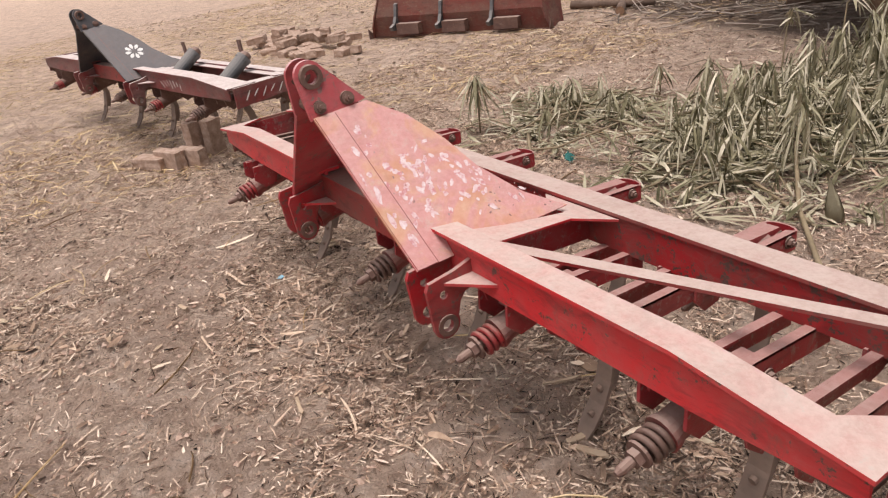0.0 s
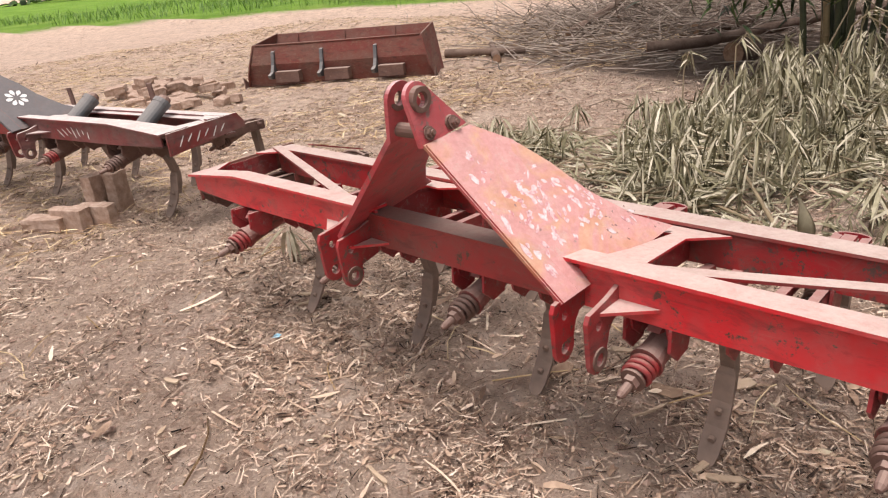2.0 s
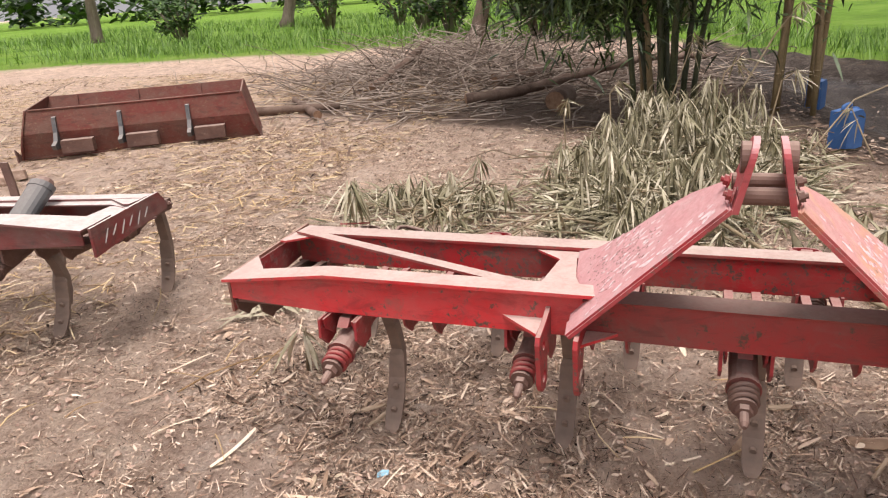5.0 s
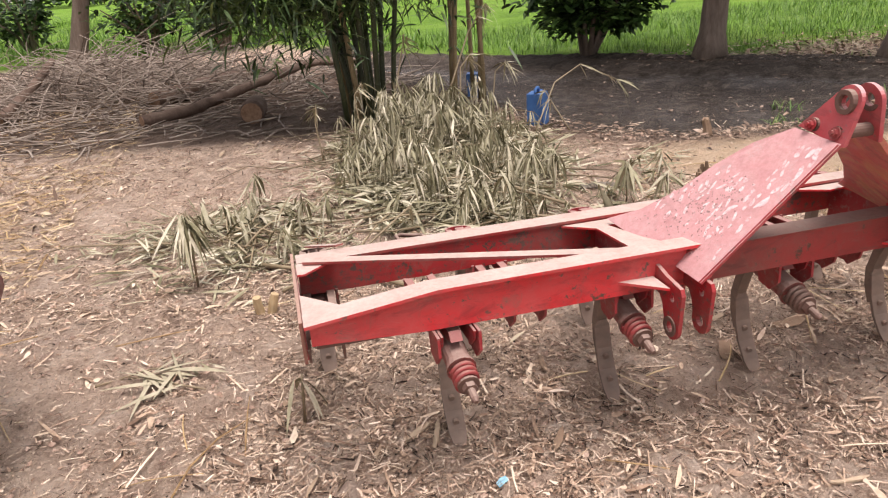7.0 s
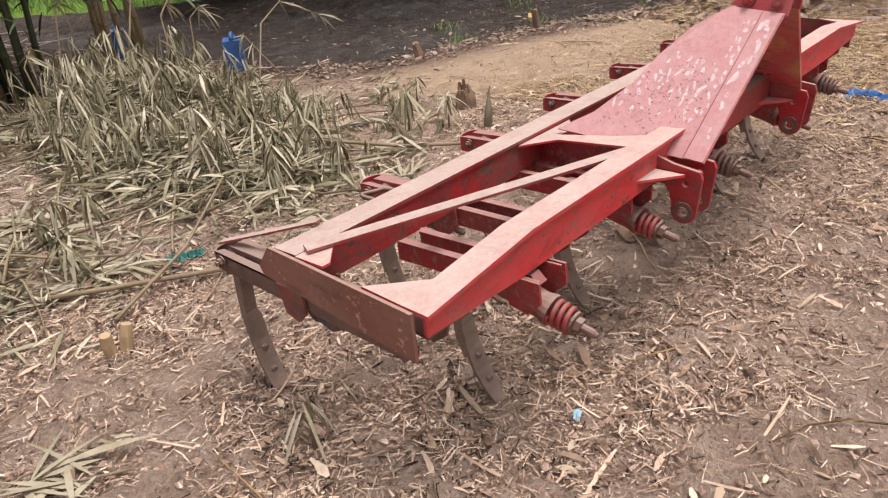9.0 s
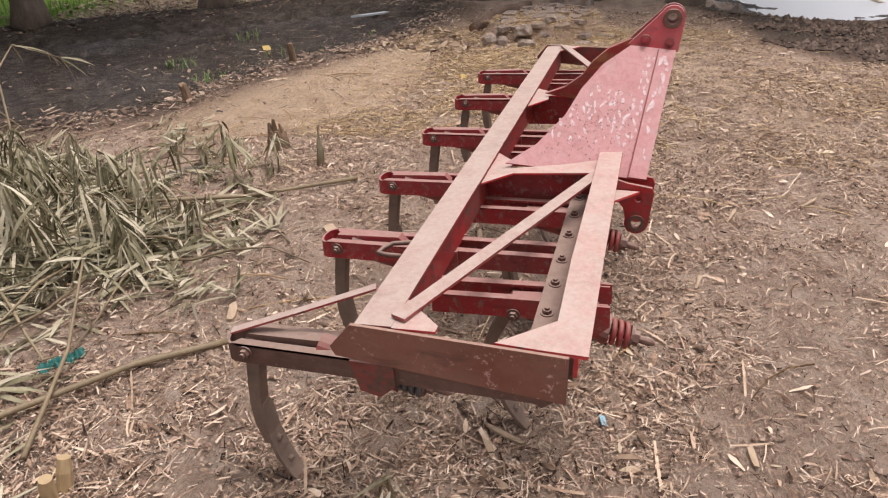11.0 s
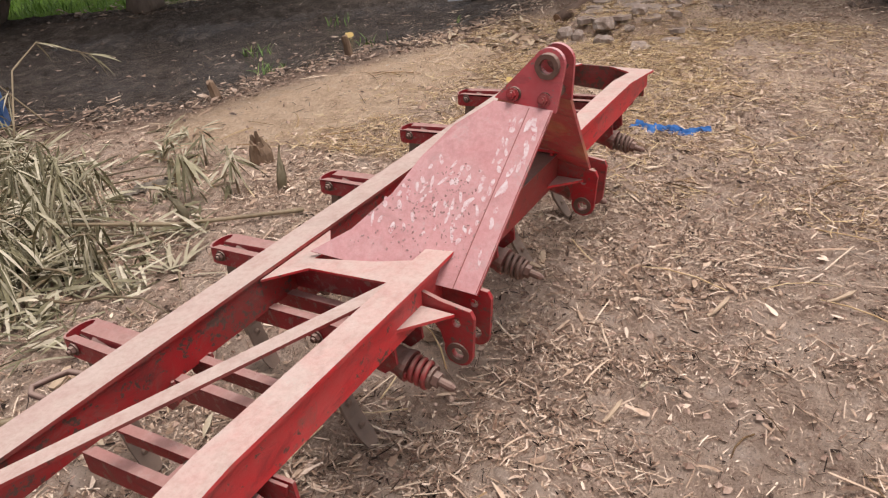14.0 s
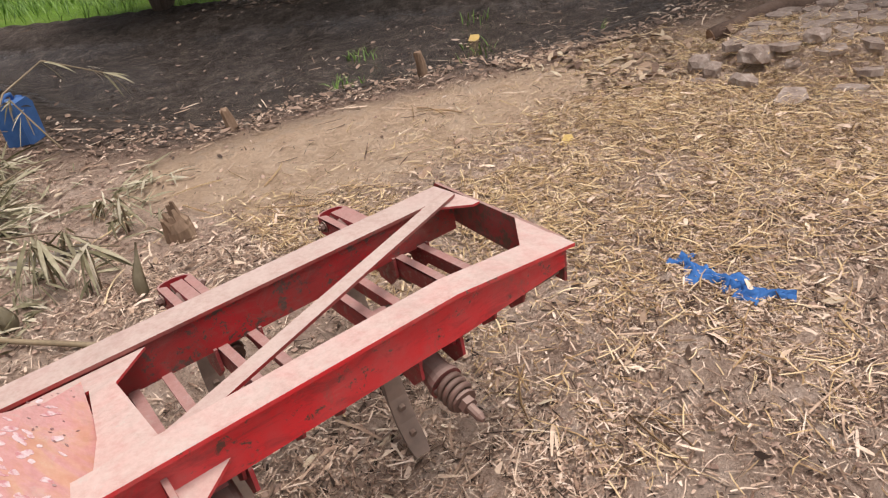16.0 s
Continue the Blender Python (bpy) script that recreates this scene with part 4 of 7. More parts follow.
lay("straw_fibres", 6000, CORE, (0.015, 0.09), (0.0010, 0.0026), 0.012, HUSK, "thin curled straw fibres on the soil", "straw", 4, (0.9, 1.0, 1.0, 0.7), bend=0.35, up=0.15)
lay("bark_fibres", 95000, CORE, (0.012, 0.075), (0.0011, 0.0036), 0.013, BARK, "thin brown fibres and splinters on the soil", "bark litter", 3, (0.9, 1.0, 0.6), bend=0.25, up=0.15, jag=0.3)
lay("straw_strips", 2600, NEAR, (0.06, 0.20), (0.003, 0.009), 0.014, HUSK, "long flat split straws and stalk strips on the soil", "straw", 5, (0.8, 1.0, 0.95, 1.0, 0.6), 0.25, 0.10, bend=0.25, jag=0.2, keep=lambda x, y: 0.25 + 0.75 * clumpy(x, y))
lay("straw_litter", 46000, (1.2, 4.6, -2.2, 1.9), (0.020, 0.11), (0.0016, 0.0046), 0.020, STRAW, "thick drift of pale dry straw on the soil", "straw", 4, (0.9, 1.0, 1.0, 0.7), bend=0.4, up=0.2, jag=0.2,
    keep=lambda x, y: clumpy(x, y) * (0.22 + 0.78 * step(y + 0.25 * (x - 2), -0.5, 0.5)))
lay("husk_flakes", 1100, CORE, (0.03, 0.09), (0.008, 0.020), 0.014, HUSK, "pale curled flakes of husk and leaf on the soil", "husk litter", 4, (0.45, 1.0, 0.9, 0.35), 0.8, 0.35, roll=0.6, bend=0.3, jag=0.4)
lay("leaf_litter", 260, (3.3, 4.3, 1.15, 2.1), (0.05, 0.13), (0.02, 0.05), 0.03, DEAD_LEAF, "curled brown leaves beside the stones", "leaf litter", 4, (0.25, 1.0, 0.8, 0.05), 0.9, 0.5, keep=lambda x, y: 0.8 + 0 * x)
lay("bark_litter", 55000, NEAR, (0.006, 0.050), (0.0020, 0.0075), 0.013, BARK, "brown bark chips and crumbs on the soil", "bark litter", profile=(0.8, 1.0, 0.6), up=0.55, roll=1.0, jag=0.6)
lay("bark_litter", 6000, NEAR, (0.022, 0.085), (0.005, 0.016), 0.012, BARK, "larger flakes of bark and husk on the soil", "bark litter", 4, (0.7, 1.0, 0.85, 0.5), 0.9, 0.35, roll=0.7, bend=0.4, jag=0.6)
lay("leaf_litter", 1500, NEAR, (0.03, 0.085), (0.009, 0.022), 0.014, DEAD_LEAF, "dead brown leaves strewn over the soil", "leaf litter", 4, (0.25, 1.0, 0.8, 0.05), 0.9, 0.4)
lay("leaf_litter", 4200, (0.6, 7.5, 1.9, 7.0), (0.035, 0.09), (0.016, 0.038), 0.02, DARK_LEAF, "larger dead leaves along the muddy channel", "leaf litter", 4, (0.25, 1.0, 0.8, 0.05), 0.9, 0.35,
    lambda x, y: np.clip(1.1 - np.abs(signed(MUD, x, y) - 0.05) * 2.6, 0.04, 1) + 0.2 * step(signed(GRASS, x, y), 0, 0.2))
lay("leaf_litter", 4200, (3.8, 9.4, 3.8, 8.0), (0.05, 0.13), (0.02, 0.05), 0.03, DEAD_LEAF, "brown fallen leaves on the bank under the trees", "leaf litter", 4, (0.25, 1.0, 0.8, 0.05), 0.9, 0.5,
    lambda x, y: step(signed(GRASS, x, y), 0.05, 0.25) * np.exp(-(((x - 6.2) / 2.3) ** 2 + ((y - 5.7) / 1.4) ** 2)))
lay("leaf_litter", 2600, (-9, 0.5, 3.0, 10.5), (0.06, 0.2), (0.012, 0.03), 0.02, DEAD_LEAF, "dead leaves and strips under the bamboo", "leaf litter", 4, (0.25, 1.0, 0.8, 0.05), 0.9, 0.3, lambda x, y: 0.6 + 0 * x)
lay("straw_litter", 36000, (-13, -2.5, -2.2, 9.4), (0.05, 0.2), (0.003, 0.009), 0.02, STRAW, "pale straw on the farther soil", "straw", profile=(0.9, 1.0, 0.8), keep=lambda x, y: 0.55 + 0.45 * np.sin(1.3 * x + 0.7 * y) * np.sin(1.1 * y - 0.5 * x))
lay("leaf_litter", 4200, (-13, -2.5, 1.5, 9.6), (0.05, 0.18), (0.012, 0.035), 0.02, DEAD_LEAF, "dead leaves and husks on the farther soil", "leaf litter", 4, (0.25, 1.0, 0.8, 0.05), 0.9, 0.4, keep=lambda x, y: 0.6 + 0 * x)


def crumbs(name, n, area, size, mat, label, keep=lambda a, b: (1 - 0.95 * step(signed(MUD, a, b), -0.1, 0.3)) * (1 - 0.9 * step(signed(TAN, a, b), -0.2, 0.1)) * (1 - 0.95 * step(signed(POND_MUD, a, b), -0.2, 0.1))):
    """Small clods of soil, each a squashed eight-sided lump."""
    x, y = scatter(n, *area, keep)
    k = len(x)
    r = size[0] * (size[1] / size[0]) ** (nr.uniform(0, 1, k) ** 2.2)
    unit = np.array([(1, 0, 0), (0.3, 0.9, 0.1), (-1, 0.1, 0), (-0.2, -1, 0), (0.1, 0, 0.75), (0, 0, -0.5)])
    ang = nr.uniform(0, 6.28, k)
    pts = unit[None] * nr.uniform(0.65, 1.3, (k, 6, 3)) * r[:, None, None]
    c, s = np.cos(ang)[:, None], np.sin(ang)[:, None]
    px, py = pts[..., 0] * c - pts[..., 1] * s, pts[..., 0] * s + pts[..., 1] * c
    v = np.stack([px + x[:, None], py + y[:, None], pts[..., 2] + (ground_z(x, y) + r * 0.25)[:, None]], -1).reshape(-1, 3)
    f = np.array([(0, 1, 4), (1, 2, 4), (2, 3, 4), (3, 0, 4), (1, 0, 5), (2, 1, 5), (3, 2, 5), (0, 3, 5)])
    faces = (f[None] + (np.arange(k) * 6)[:, None, None]).reshape(-1, 3)
    return tagged(new(name, quad_mesh(name, v, faces, mat, False)), label, "soil", kind="stuff")


CLOD = mottled("soil_clods", [(0.2, (0.18, 0.118, 0.09)), (0.5, (0.40, 0.275, 0.21)), (0.85, (0.60, 0.45, 0.36))], 30, 0.95, relief=0.6, by_piece=0.5)
crumbs("soil_crumbs", 42000, NEAR, (0.0018, 0.015), CLOD, "small crumbs and clods of dry brown soil")

# ---- the second cultivator, with bricks beside it ----
rng = random.Random(8)
old = cultivator("tine_cultivator", "old maroon and black tine cultivator with a white painted flower", pose(-3.667, -0.005, 0.0, 0, 0, 10.0) @ Matrix.Diagonal((1.24, 1.0, 1, 1)),
                 MAROON, BLACK_PAINT, RUSTY, RUSTY, MAROON, False, rng)
FLOWER = mottled("white_flower_paint", [(0.3, (0.6, 0.58, 0.55)), (0.6, (0.8, 0.78, 0.75))], 40, 0.7)
bm = bmesh.new()
side = Vector((MAST_OUT.x * -1, MAST_OUT.y, MAST_OUT.z)).normalized()
u_ax = Vector((0, 1, 0)) - side * side.y
u_ax.normalize()
w_ax = side.cross(u_ax)
centre = Vector((0.235, -0.15, 0.652)) + side * 0.0
centre = centre - side * ((centre - Vector((0.354, -0.300, 0.505))).dot(side) - 0.0015)
for k in range(8):
    a = 2 * math.pi * k / 8
    d = math.cos(a) * u_ax + math.sin(a) * w_ax
    n = side.cross(d)
    slab(bm, [centre + d * 0.016, centre + d * 0.034 + n * 0.011, centre + d * 0.050 + n * 0.009, centre + d * 0.056, centre + d * 0.050 - n * 0.009, centre + d * 0.034 - n * 0.011], side * 0.001)
part("painted_flower", bm, FLOWER, old, "white flower with eight petals, brushed in paint")
bm = bmesh.new()
for k in range(7):
    dab(bm, (0.62 + 0.030 * k, -0.2052, 0.475 + 0.01 * (k % 3)), (0.60 + 0.030 * k + 0.02 * (k - 3) / 3, -0.2052, 0.53 - 0.006 * abs(k - 3)), 0.007, Vector((0, -1, 0)))
for k in range(6):
    dab(bm, (1.2945, -0.13 + 0.05 * k, 0.455 + 0.012 * (k % 2)), (1.2945, -0.10 + 0.05 * k, 0.50), 0.008, Vector((1, 0, 0)))
part("brush_marks", bm, FLOWER, old, "white brush strokes on the beam and end plate")["kind"] = "stuff"
GREY_PIPE = painted("dull_grey_paint", (0.07, 0.078, 0.085), (0.10, 0.10, 0.105), (0.42, 0.38, 0.34), 0.6, 0.66, (0.2, 0.1, 0.07), 0.55, 0.2)
for x in (0.44, 0.955):
    bm = bmesh.new()
    tube(bm, [(x - 0.01, -0.05, 0.475), (x + 0.01, 0.12, 0.60)], 0.040, 18)
    tube(bm, [(x + 0.008, 0.105, 0.589), (x + 0.011, 0.124, 0.603)], 0.043, 18)
    pipe = part("spring_cylinder", bm, GREY_PIPE, old, "grey painted cylinder lying across the frame", bevel=0.002)
    bm = bmesh.new()
    tube(bm, [(x + 0.0112, 0.1245, 0.6035), (x + 0.0115, 0.142, 0.616), (x + 0.012, 0.150, 0.622)], [0.034, 0.028, 0.012], 12)
    part("cap", bm, RUSTY, pipe, "rusted cap")
for x, h in ((0.77, 0.67), (0.12, 0.63)):
    bm = bmesh.new()
    strip_bar(bm, [(x, 0.240, 0.44), (x - 0.004, 0.243, 0.57), (x - 0.012, 0.243, h)], 0.030, 0.010, (1, 0, 0))
    part("upright_bar", bm, RUSTY, old, bevel=0.002)

BRICK = mottled("old_brick", [(0.3, (0.24, 0.155, 0.115)), (0.5, (0.42, 0.30, 0.23)), (0.7, (0.58, 0.45, 0.37))], 18, 0.95, relief=0.8, deep=0.006)


def brick(rng2):
    bm = bmesh.new()
    box(bm, -0.113, 0.113, -0.055, 0.055, 0, 0.074)
    bmesh.ops.subdivide_edges(bm, edges=bm.edges[:], cuts=2, use_grid_fill=True)
    for v in bm.verts:
        v.co += Vector((rng2.uniform(-1, 1), rng2.uniform(-1, 1), rng2.uniform(-0.4, 0.4))) * 0.0045
    return mesh_of("brick", bm, BRICK, bevel=0.003)


rng = random.Random(3)
brick_meshes = [brick(rng) for _ in range(4)]
for i, (x, y, z, rx, ry, rz) in enumerate(((-2.98, -0.26, 0, 0, 0, 32), (-2.89, -0.13, 0.056, 90, 0, 20), (-2.83, -0.02, 0.056, 90, 0, 26), (-3.02, 0.02, 0.113, 0, 90, 24), (-2.96, 0.12, 0.113, 0, 90, 24), (-2.93, -0.06, 0, 0, 0, 80))):
    b = new("brick", brick_meshes[i % 4])
    b.matrix_basis = pose(x, y, z + gz(x, y) - 0.004, rx, ry, rz)
    tagged(b, "weathered brown brick in a small stack on the soil", "brick", "bricks by the old cultivator")
for i in range(46):
    a, r = rng.uniform(0, 6.28), rng.uniform(0, 1) ** 0.6
    x, y = -6.3 + 1.0 * r * math.cos(a), 2.25 + 0.55 * r * math.sin(a)
    b = new("brick", brick_meshes[i % 4])
    lvl = 0.075 * (rng.random() < 0.55 * (1 - r)) + 0.075 * (rng.random() < 0.5 * (1 - r))
    b.matrix_basis = pose(x, y, gz(x, y) + lvl, rng.uniform(-9, 9), rng.uniform(-9, 9), rng.uniform(0, 180))
    tagged(b, "broken pale brick in a loose heap", "brick", "heap of bricks")

# ---- loader bucket ----
BUCKET_PAINT = painted("rusty_red_paint", (0.19, 0.055, 0.045), (0.13, 0.06, 0.045), (0.36, 0.26, 0.21), 0.7, 0.56, (0.20, 0.11, 0.07), 0.8)
bucket = thing("loader_bucket", "rusty red loader bucket lying on the soil", "bucket", pose(-4.06, 3.96, 0.0, 0, 0, 31) @ Matrix.Diagonal((1, 1, 0.86, 1)))
L = 2.1


def bucket_wall(name, low, mid, high, thick, paint=BUCKET_PAINT):
    """One long wall of the bucket, bent along its length; its ends lean in towards the rim."""
    bm = bmesh.new()
    rows = []
    for y, z in (low, mid, high):
        cut = 0.22 * z
        rows.append([(-L + cut, y, z), (-cut, y, z)])
    va = [[bm.verts.new(p) for p in row] for row in rows]
    vb = [[bm.verts.new(Vector(p) + Vector(thick)) for p in row] for row in rows]
    for k in (0, 1):
        bm.faces.new([va[k][0], va[k][1], va[k + 1][1], va[k + 1][0]])
        bm.faces.new([vb[k][0], vb[k + 1][0], vb[k + 1][1], vb[k][1]])
        bm.faces.new([va[k][1], vb[k][1], vb[k + 1][1], va[k + 1][1]])
        bm.faces.new([va[k][0], va[k + 1][0], vb[k + 1][0], vb[k][0]])
    bm.faces.new([va[2][0], va[2][1], vb[2][1], vb[2][0]])
    bm.faces.new([va[0][0], vb[0][0], vb[0][1], va[0][1]])
    return part(name, bm, paint, bucket, bevel=0.002)


bucket_wall("back_wall", (0.09, 0.02), (0.05, 0.27), (0.10, 0.50), (0, 0.012, 0))
bucket_wall("front_wall", (0.52, 0.015), (0.66, 0.30), (0.74, 0.56), (0, 0.012, 0))
bm = bmesh.new()
slab(bm, [(0, 0.09, 0.0), (0, 0.54, 0.0), (0, 0.54, 0.014), (0, 0.09, 0.014)], (-L, 0, 0))
part("floor_plate", bm, BUCKET_PAINT, bucket)
for k, x in enumerate((0.0, -L)):
    d = -1 if k == 0 else 1
    bm = bmesh.new()
    slab(bm, [(x + d * 0.22 * z, y, z) for y, z in ((0.07, 0.0), (0.02, 0.14), (0.03, 0.27), (0.09, 0.51), (0.75, 0.57), (0.67, 0.30), (0.55, 0.0))], (-d * 0.014, 0, 0))
    part("side_plate", bm, BUCKET_PAINT, bucket, bevel=0.002)
    bm = bmesh.new()
    slab(bm, [(x - d * 0.016, 0.00, 0.0), (x - d * 0.016, 0.16, 0.0), (x - d * 0.030, 0.02, 0.13)], (-d * 0.012, 0, 0))
    part("skid_plate", bm, RUSTY, bucket)
for x in (-0.62, -1.22, -1.78):
    bm = bmesh.new()
    slab(bm, [(x, 0.05, 0.10), (x, -0.09, 0.11), (x, -0.12, 0.16), (x, -0.03, 0.19), (x, 0.015, 0.27), (x, 0.05, 0.42), (x, 0.088, 0.43), (x, 0.055, 0.30), (x, 0.05, 0.2)], (0.035, 0, 0))
    part("bracket", bm, GREY_PIPE, bucket, "dusty grey hook bracket", bevel=0.003)
    bm = bmesh.new()
    box(bm, x + 0.06, x + 0.33, -0.06, 0.045, 0.06, 0.19)
    part("mounting_block", bm, RUSTY, bucket, "rust-brown steel block", bevel=0.008)
bm = bmesh.new()
tube(bm, [(-L + 0.13, 0.10, 0.505), (-L * 0.5, 0.102, 0.50), (-0.12, 0.10, 0.505)], 0.011, 8)
part("rim", bm, BUCKET_PAINT, bucket, smooth=True)
for x in (-0.55, -1.15, -1.72):
    bm = bmesh.new()
    slab(bm, [(x, 0.655, 0.29), (x, 0.735, 0.55), (x, 0.715, 0.55), (x, 0.63, 0.29)], (0.012, 0, 0))
    part("stiffening_rib", bm, BUCKET_PAINT, bucket)

# ---- dry bamboo cuttings ----
HEAP = [(-0.9, 1.75), (-0.45, 1.35), (-0.1, 1.4), (0.25, 1.85), (0.5, 2.5), (0.62, 3.2), (0.3, 4.0), (-0.4, 4.2), (-0.85, 3.8), (-1.0, 3.0), (-1.05, 2.2)]
SIDE_HEAP = [(-2.0, 1.75), (-1.6, 1.4), (-1.2, 1.45), (-1.0, 1.8), (-1.2, 2.4), (-1.8, 2.5), (-2.2, 2.1)]
LEAF = mottled("withered_bamboo_leaves", [(0.08, (0.065, 0.06, 0.032)), (0.30, (0.20, 0.18, 0.105)), (0.55, (0.38, 0.345, 0.23)), (0.92, (0.68, 0.61, 0.47))], 14, 0.85, relief=0.25, by_piece=0.75)
STEM = mottled("dry_bamboo_stems", [(0.25, (0.13, 0.095, 0.055)), (0.55, (0.28, 0.215, 0.13)), (0.85, (0.44, 0.36, 0.24))], 10, 0.6, relief=0.2, by_piece=0.4)


def heap_z(x, y):
    h = 0.27 * np.exp(-(((x + 0.12) / 0.62) ** 2 + ((y - 3.45) / 0.8) ** 2)) * (1 + 0.3 * np.sin(9 * x + 2) * np.sin(7 * y))
    h = h + 0.11 * np.exp(-(((x + 0.35) / 0.8) ** 2 + ((y - 2.1) / 0.6) ** 2))
    h = h + 0.06 * np.exp(-(((x + 1.75) / 0.55) ** 2 + ((y - 1.8) / 0.4) ** 2))
    return h


def leaf_tufts(n, poly, per, area, seed, hang=(0.03, 0.24), z_of=heap_z, length=(0.08, 0.24), width=(0.006, 0.017), hanging=0.42):
    """Bunches of long leaves that hang like closed umbrellas from the nodes of cut twigs, others lying spread."""
    r = np.random.RandomState(seed)
    x, y = r.uniform(area[0], area[1], n * 6), r.uniform(area[2], area[3], n * 6)
    d = signed(poly, x, y)
    ok = (d > 0) & (r.uniform(0, 1, n * 6) < 0.25 + 0.75 * step(d, 0, 0.5))
    x, y = x[ok][:n], y[ok][:n]
    k = len(x)
    soil = ground_z(x, y)
    bunch = r.uniform(0, 1, k) < hanging
    top = soil + z_of(x, y) * np.where(bunch, r.uniform(0.55, 1.05, k), r.uniform(0.3, 1.0, k)) + np.where(bunch, r.uniform(*hang, k), 0.015)
    lean = r.uniform(0, 6.28, k)
    cnt = r.randint(max(3, per - 6), per + 4, k)
    own = np.repeat(np.arange(k), cnt)
    t = len(own)
    hangs = bunch[own]
    base = np.stack([x[own] + r.normal(0, 0.012, t), y[own] + r.normal(0, 0.012, t), top[own] + r.normal(0, 0.012, t)], -1)
    heading = np.where(hangs, lean[own] + r.normal(0, 1.5, t), lean[own] + r.normal(0, 0.7, t))
    size = r.uniform(0.75, 1.2, k)[own]
    ln = r.uniform(*length, t) * size
    pitch = np.where(hangs, r.uniform(-1.4, -0.5, t), r.uniform(-0.45, 0.45, t))
    room = np.maximum(base[:, 2] - soil[own] - 0.35 * z_of(x, y)[own], 0.06) * np.where(pitch > -0.4, 1.5, 1.0)
    ln = np.where(hangs, np.minimum(ln, room * 1.15 + 0.03), ln)
    droop = np.where(hangs, np.minimum(r.uniform(0.3, 1.5, t), pitch + 1.56), r.uniform(-0.1, 0.7, t))
    return ribbons(base, heading, pitch, ln, r.uniform(*width, t), droop, r.uniform(-1.2, 1.2, t), 6, (0.25, 0.85, 1.0, 0.85, 0.5, 0.05))


v, f = np.zeros((0, 3)), np.zeros((0, 4), int)
for va, fa in (leaf_tufts(660, HEAP, 13, (-1.2, 1.2, 1.0, 4.6), 4, hanging=0.1), leaf_tufts(85, SIDE_HEAP, 12, (-2.6, -0.7, 1.0, 2.6), 6, hanging=0.1),
               leaf_tufts(190, HEAP, 11, (-1.2, 1.2, 1.0, 4.6), 14, (0.06, 0.30), length=(0.12, 0.26), width=(0.007, 0.018), hanging=1.0),
               leaf_tufts(17, SIDE_HEAP, 10, (-2.6, -0.7, 1.0, 2.6), 16, (0.06, 0.18), length=(0.12, 0.24), width=(0.009, 0.022), hanging=1.0)):
    v, f = np.concatenate([v, va]), np.concatenate([f, fa + len(v)])
tagged(new("bamboo_leaf_heap", quad_mesh("bamboo_leaf_heap", v, f, LEAF)), "heap of withered grey-green bamboo leaves on cut branches", "leaf heap", kind="stuff")
v, f = leaf_tufts(120, [(-0.9, 0.85), (0.2, 1.25), (0.9, 1.7), (1.5, 2.4), (1.1, 2.6), (0.2, 1.7), (-0.9, 1.2)], 9, (-1, 1.6, 0.8, 2.7), 9, (0.02, 0.10), lambda x, y: 0.02 + 0 * x, (0.08, 0.18), hanging=0.25)
tagged(new("bamboo_leaf_litter", quad_mesh("bamboo_leaf_litter", v, f, LEAF)), "scattered withered bamboo leaves beside the heap", "leaf litter", kind="stuff")
lay("bamboo_leaf_litter", 2600, (-2.5, 1.1, 1.0, 4.4), (0.10, 0.22), (0.008, 0.018), 0.03, LEAF, "flat withered bamboo leaves under the heap", "leaf litter", 5, (0.25, 0.9, 1.0, 0.7, 0.05), 0.4, 0.15,
    lambda x, y: step(np.maximum(signed(HEAP, x, y), signed(SIDE_HEAP, x, y)), -0.35, 0.1))
rng = random.Random(14)
bm = bmesh.new()
for i in range(95):
    while True:
        x, y = rng.uniform(-2.4, 1.0), rng.uniform(1.1, 4.4)
        if max(signed(SIDE_HEAP, np.array([x]), np.array([y]))[0] - 0.1, signed(HEAP, np.array([x]), np.array([y]))[0]) > 0.05:
            break
    a = rng.uniform(0, 6.28)
    ln = rng.uniform(0.35, 0.9)
    z0 = gz(x, y) + float(heap_z(x, y)) * rng.uniform(0.4, 1.0) + 0.02
    pts = []
    for k in range(5):
        s = k / 4
        px, py = x + math.cos(a) * ln * s + 0.04 * math.sin(3 * s + i), y + math.sin(a) * ln * s
        pts.append((px, py, max(gz(px, py) + 0.008, z0 + s * rng.uniform(0.0, 0.12) + (float(heap_z(px, py)) * 0.8 - (z0 - gz(x, y))) * s)))
    tube(bm, pts, [0.006, 0.0055, 0.005, 0.004, 0.0025], 5)
tagged(new("bamboo_twigs", mesh_of("bamboo_twigs", bm, STEM, smooth=True)), "thin yellowish bamboo twigs through the heap", "twigs", kind="stuff")


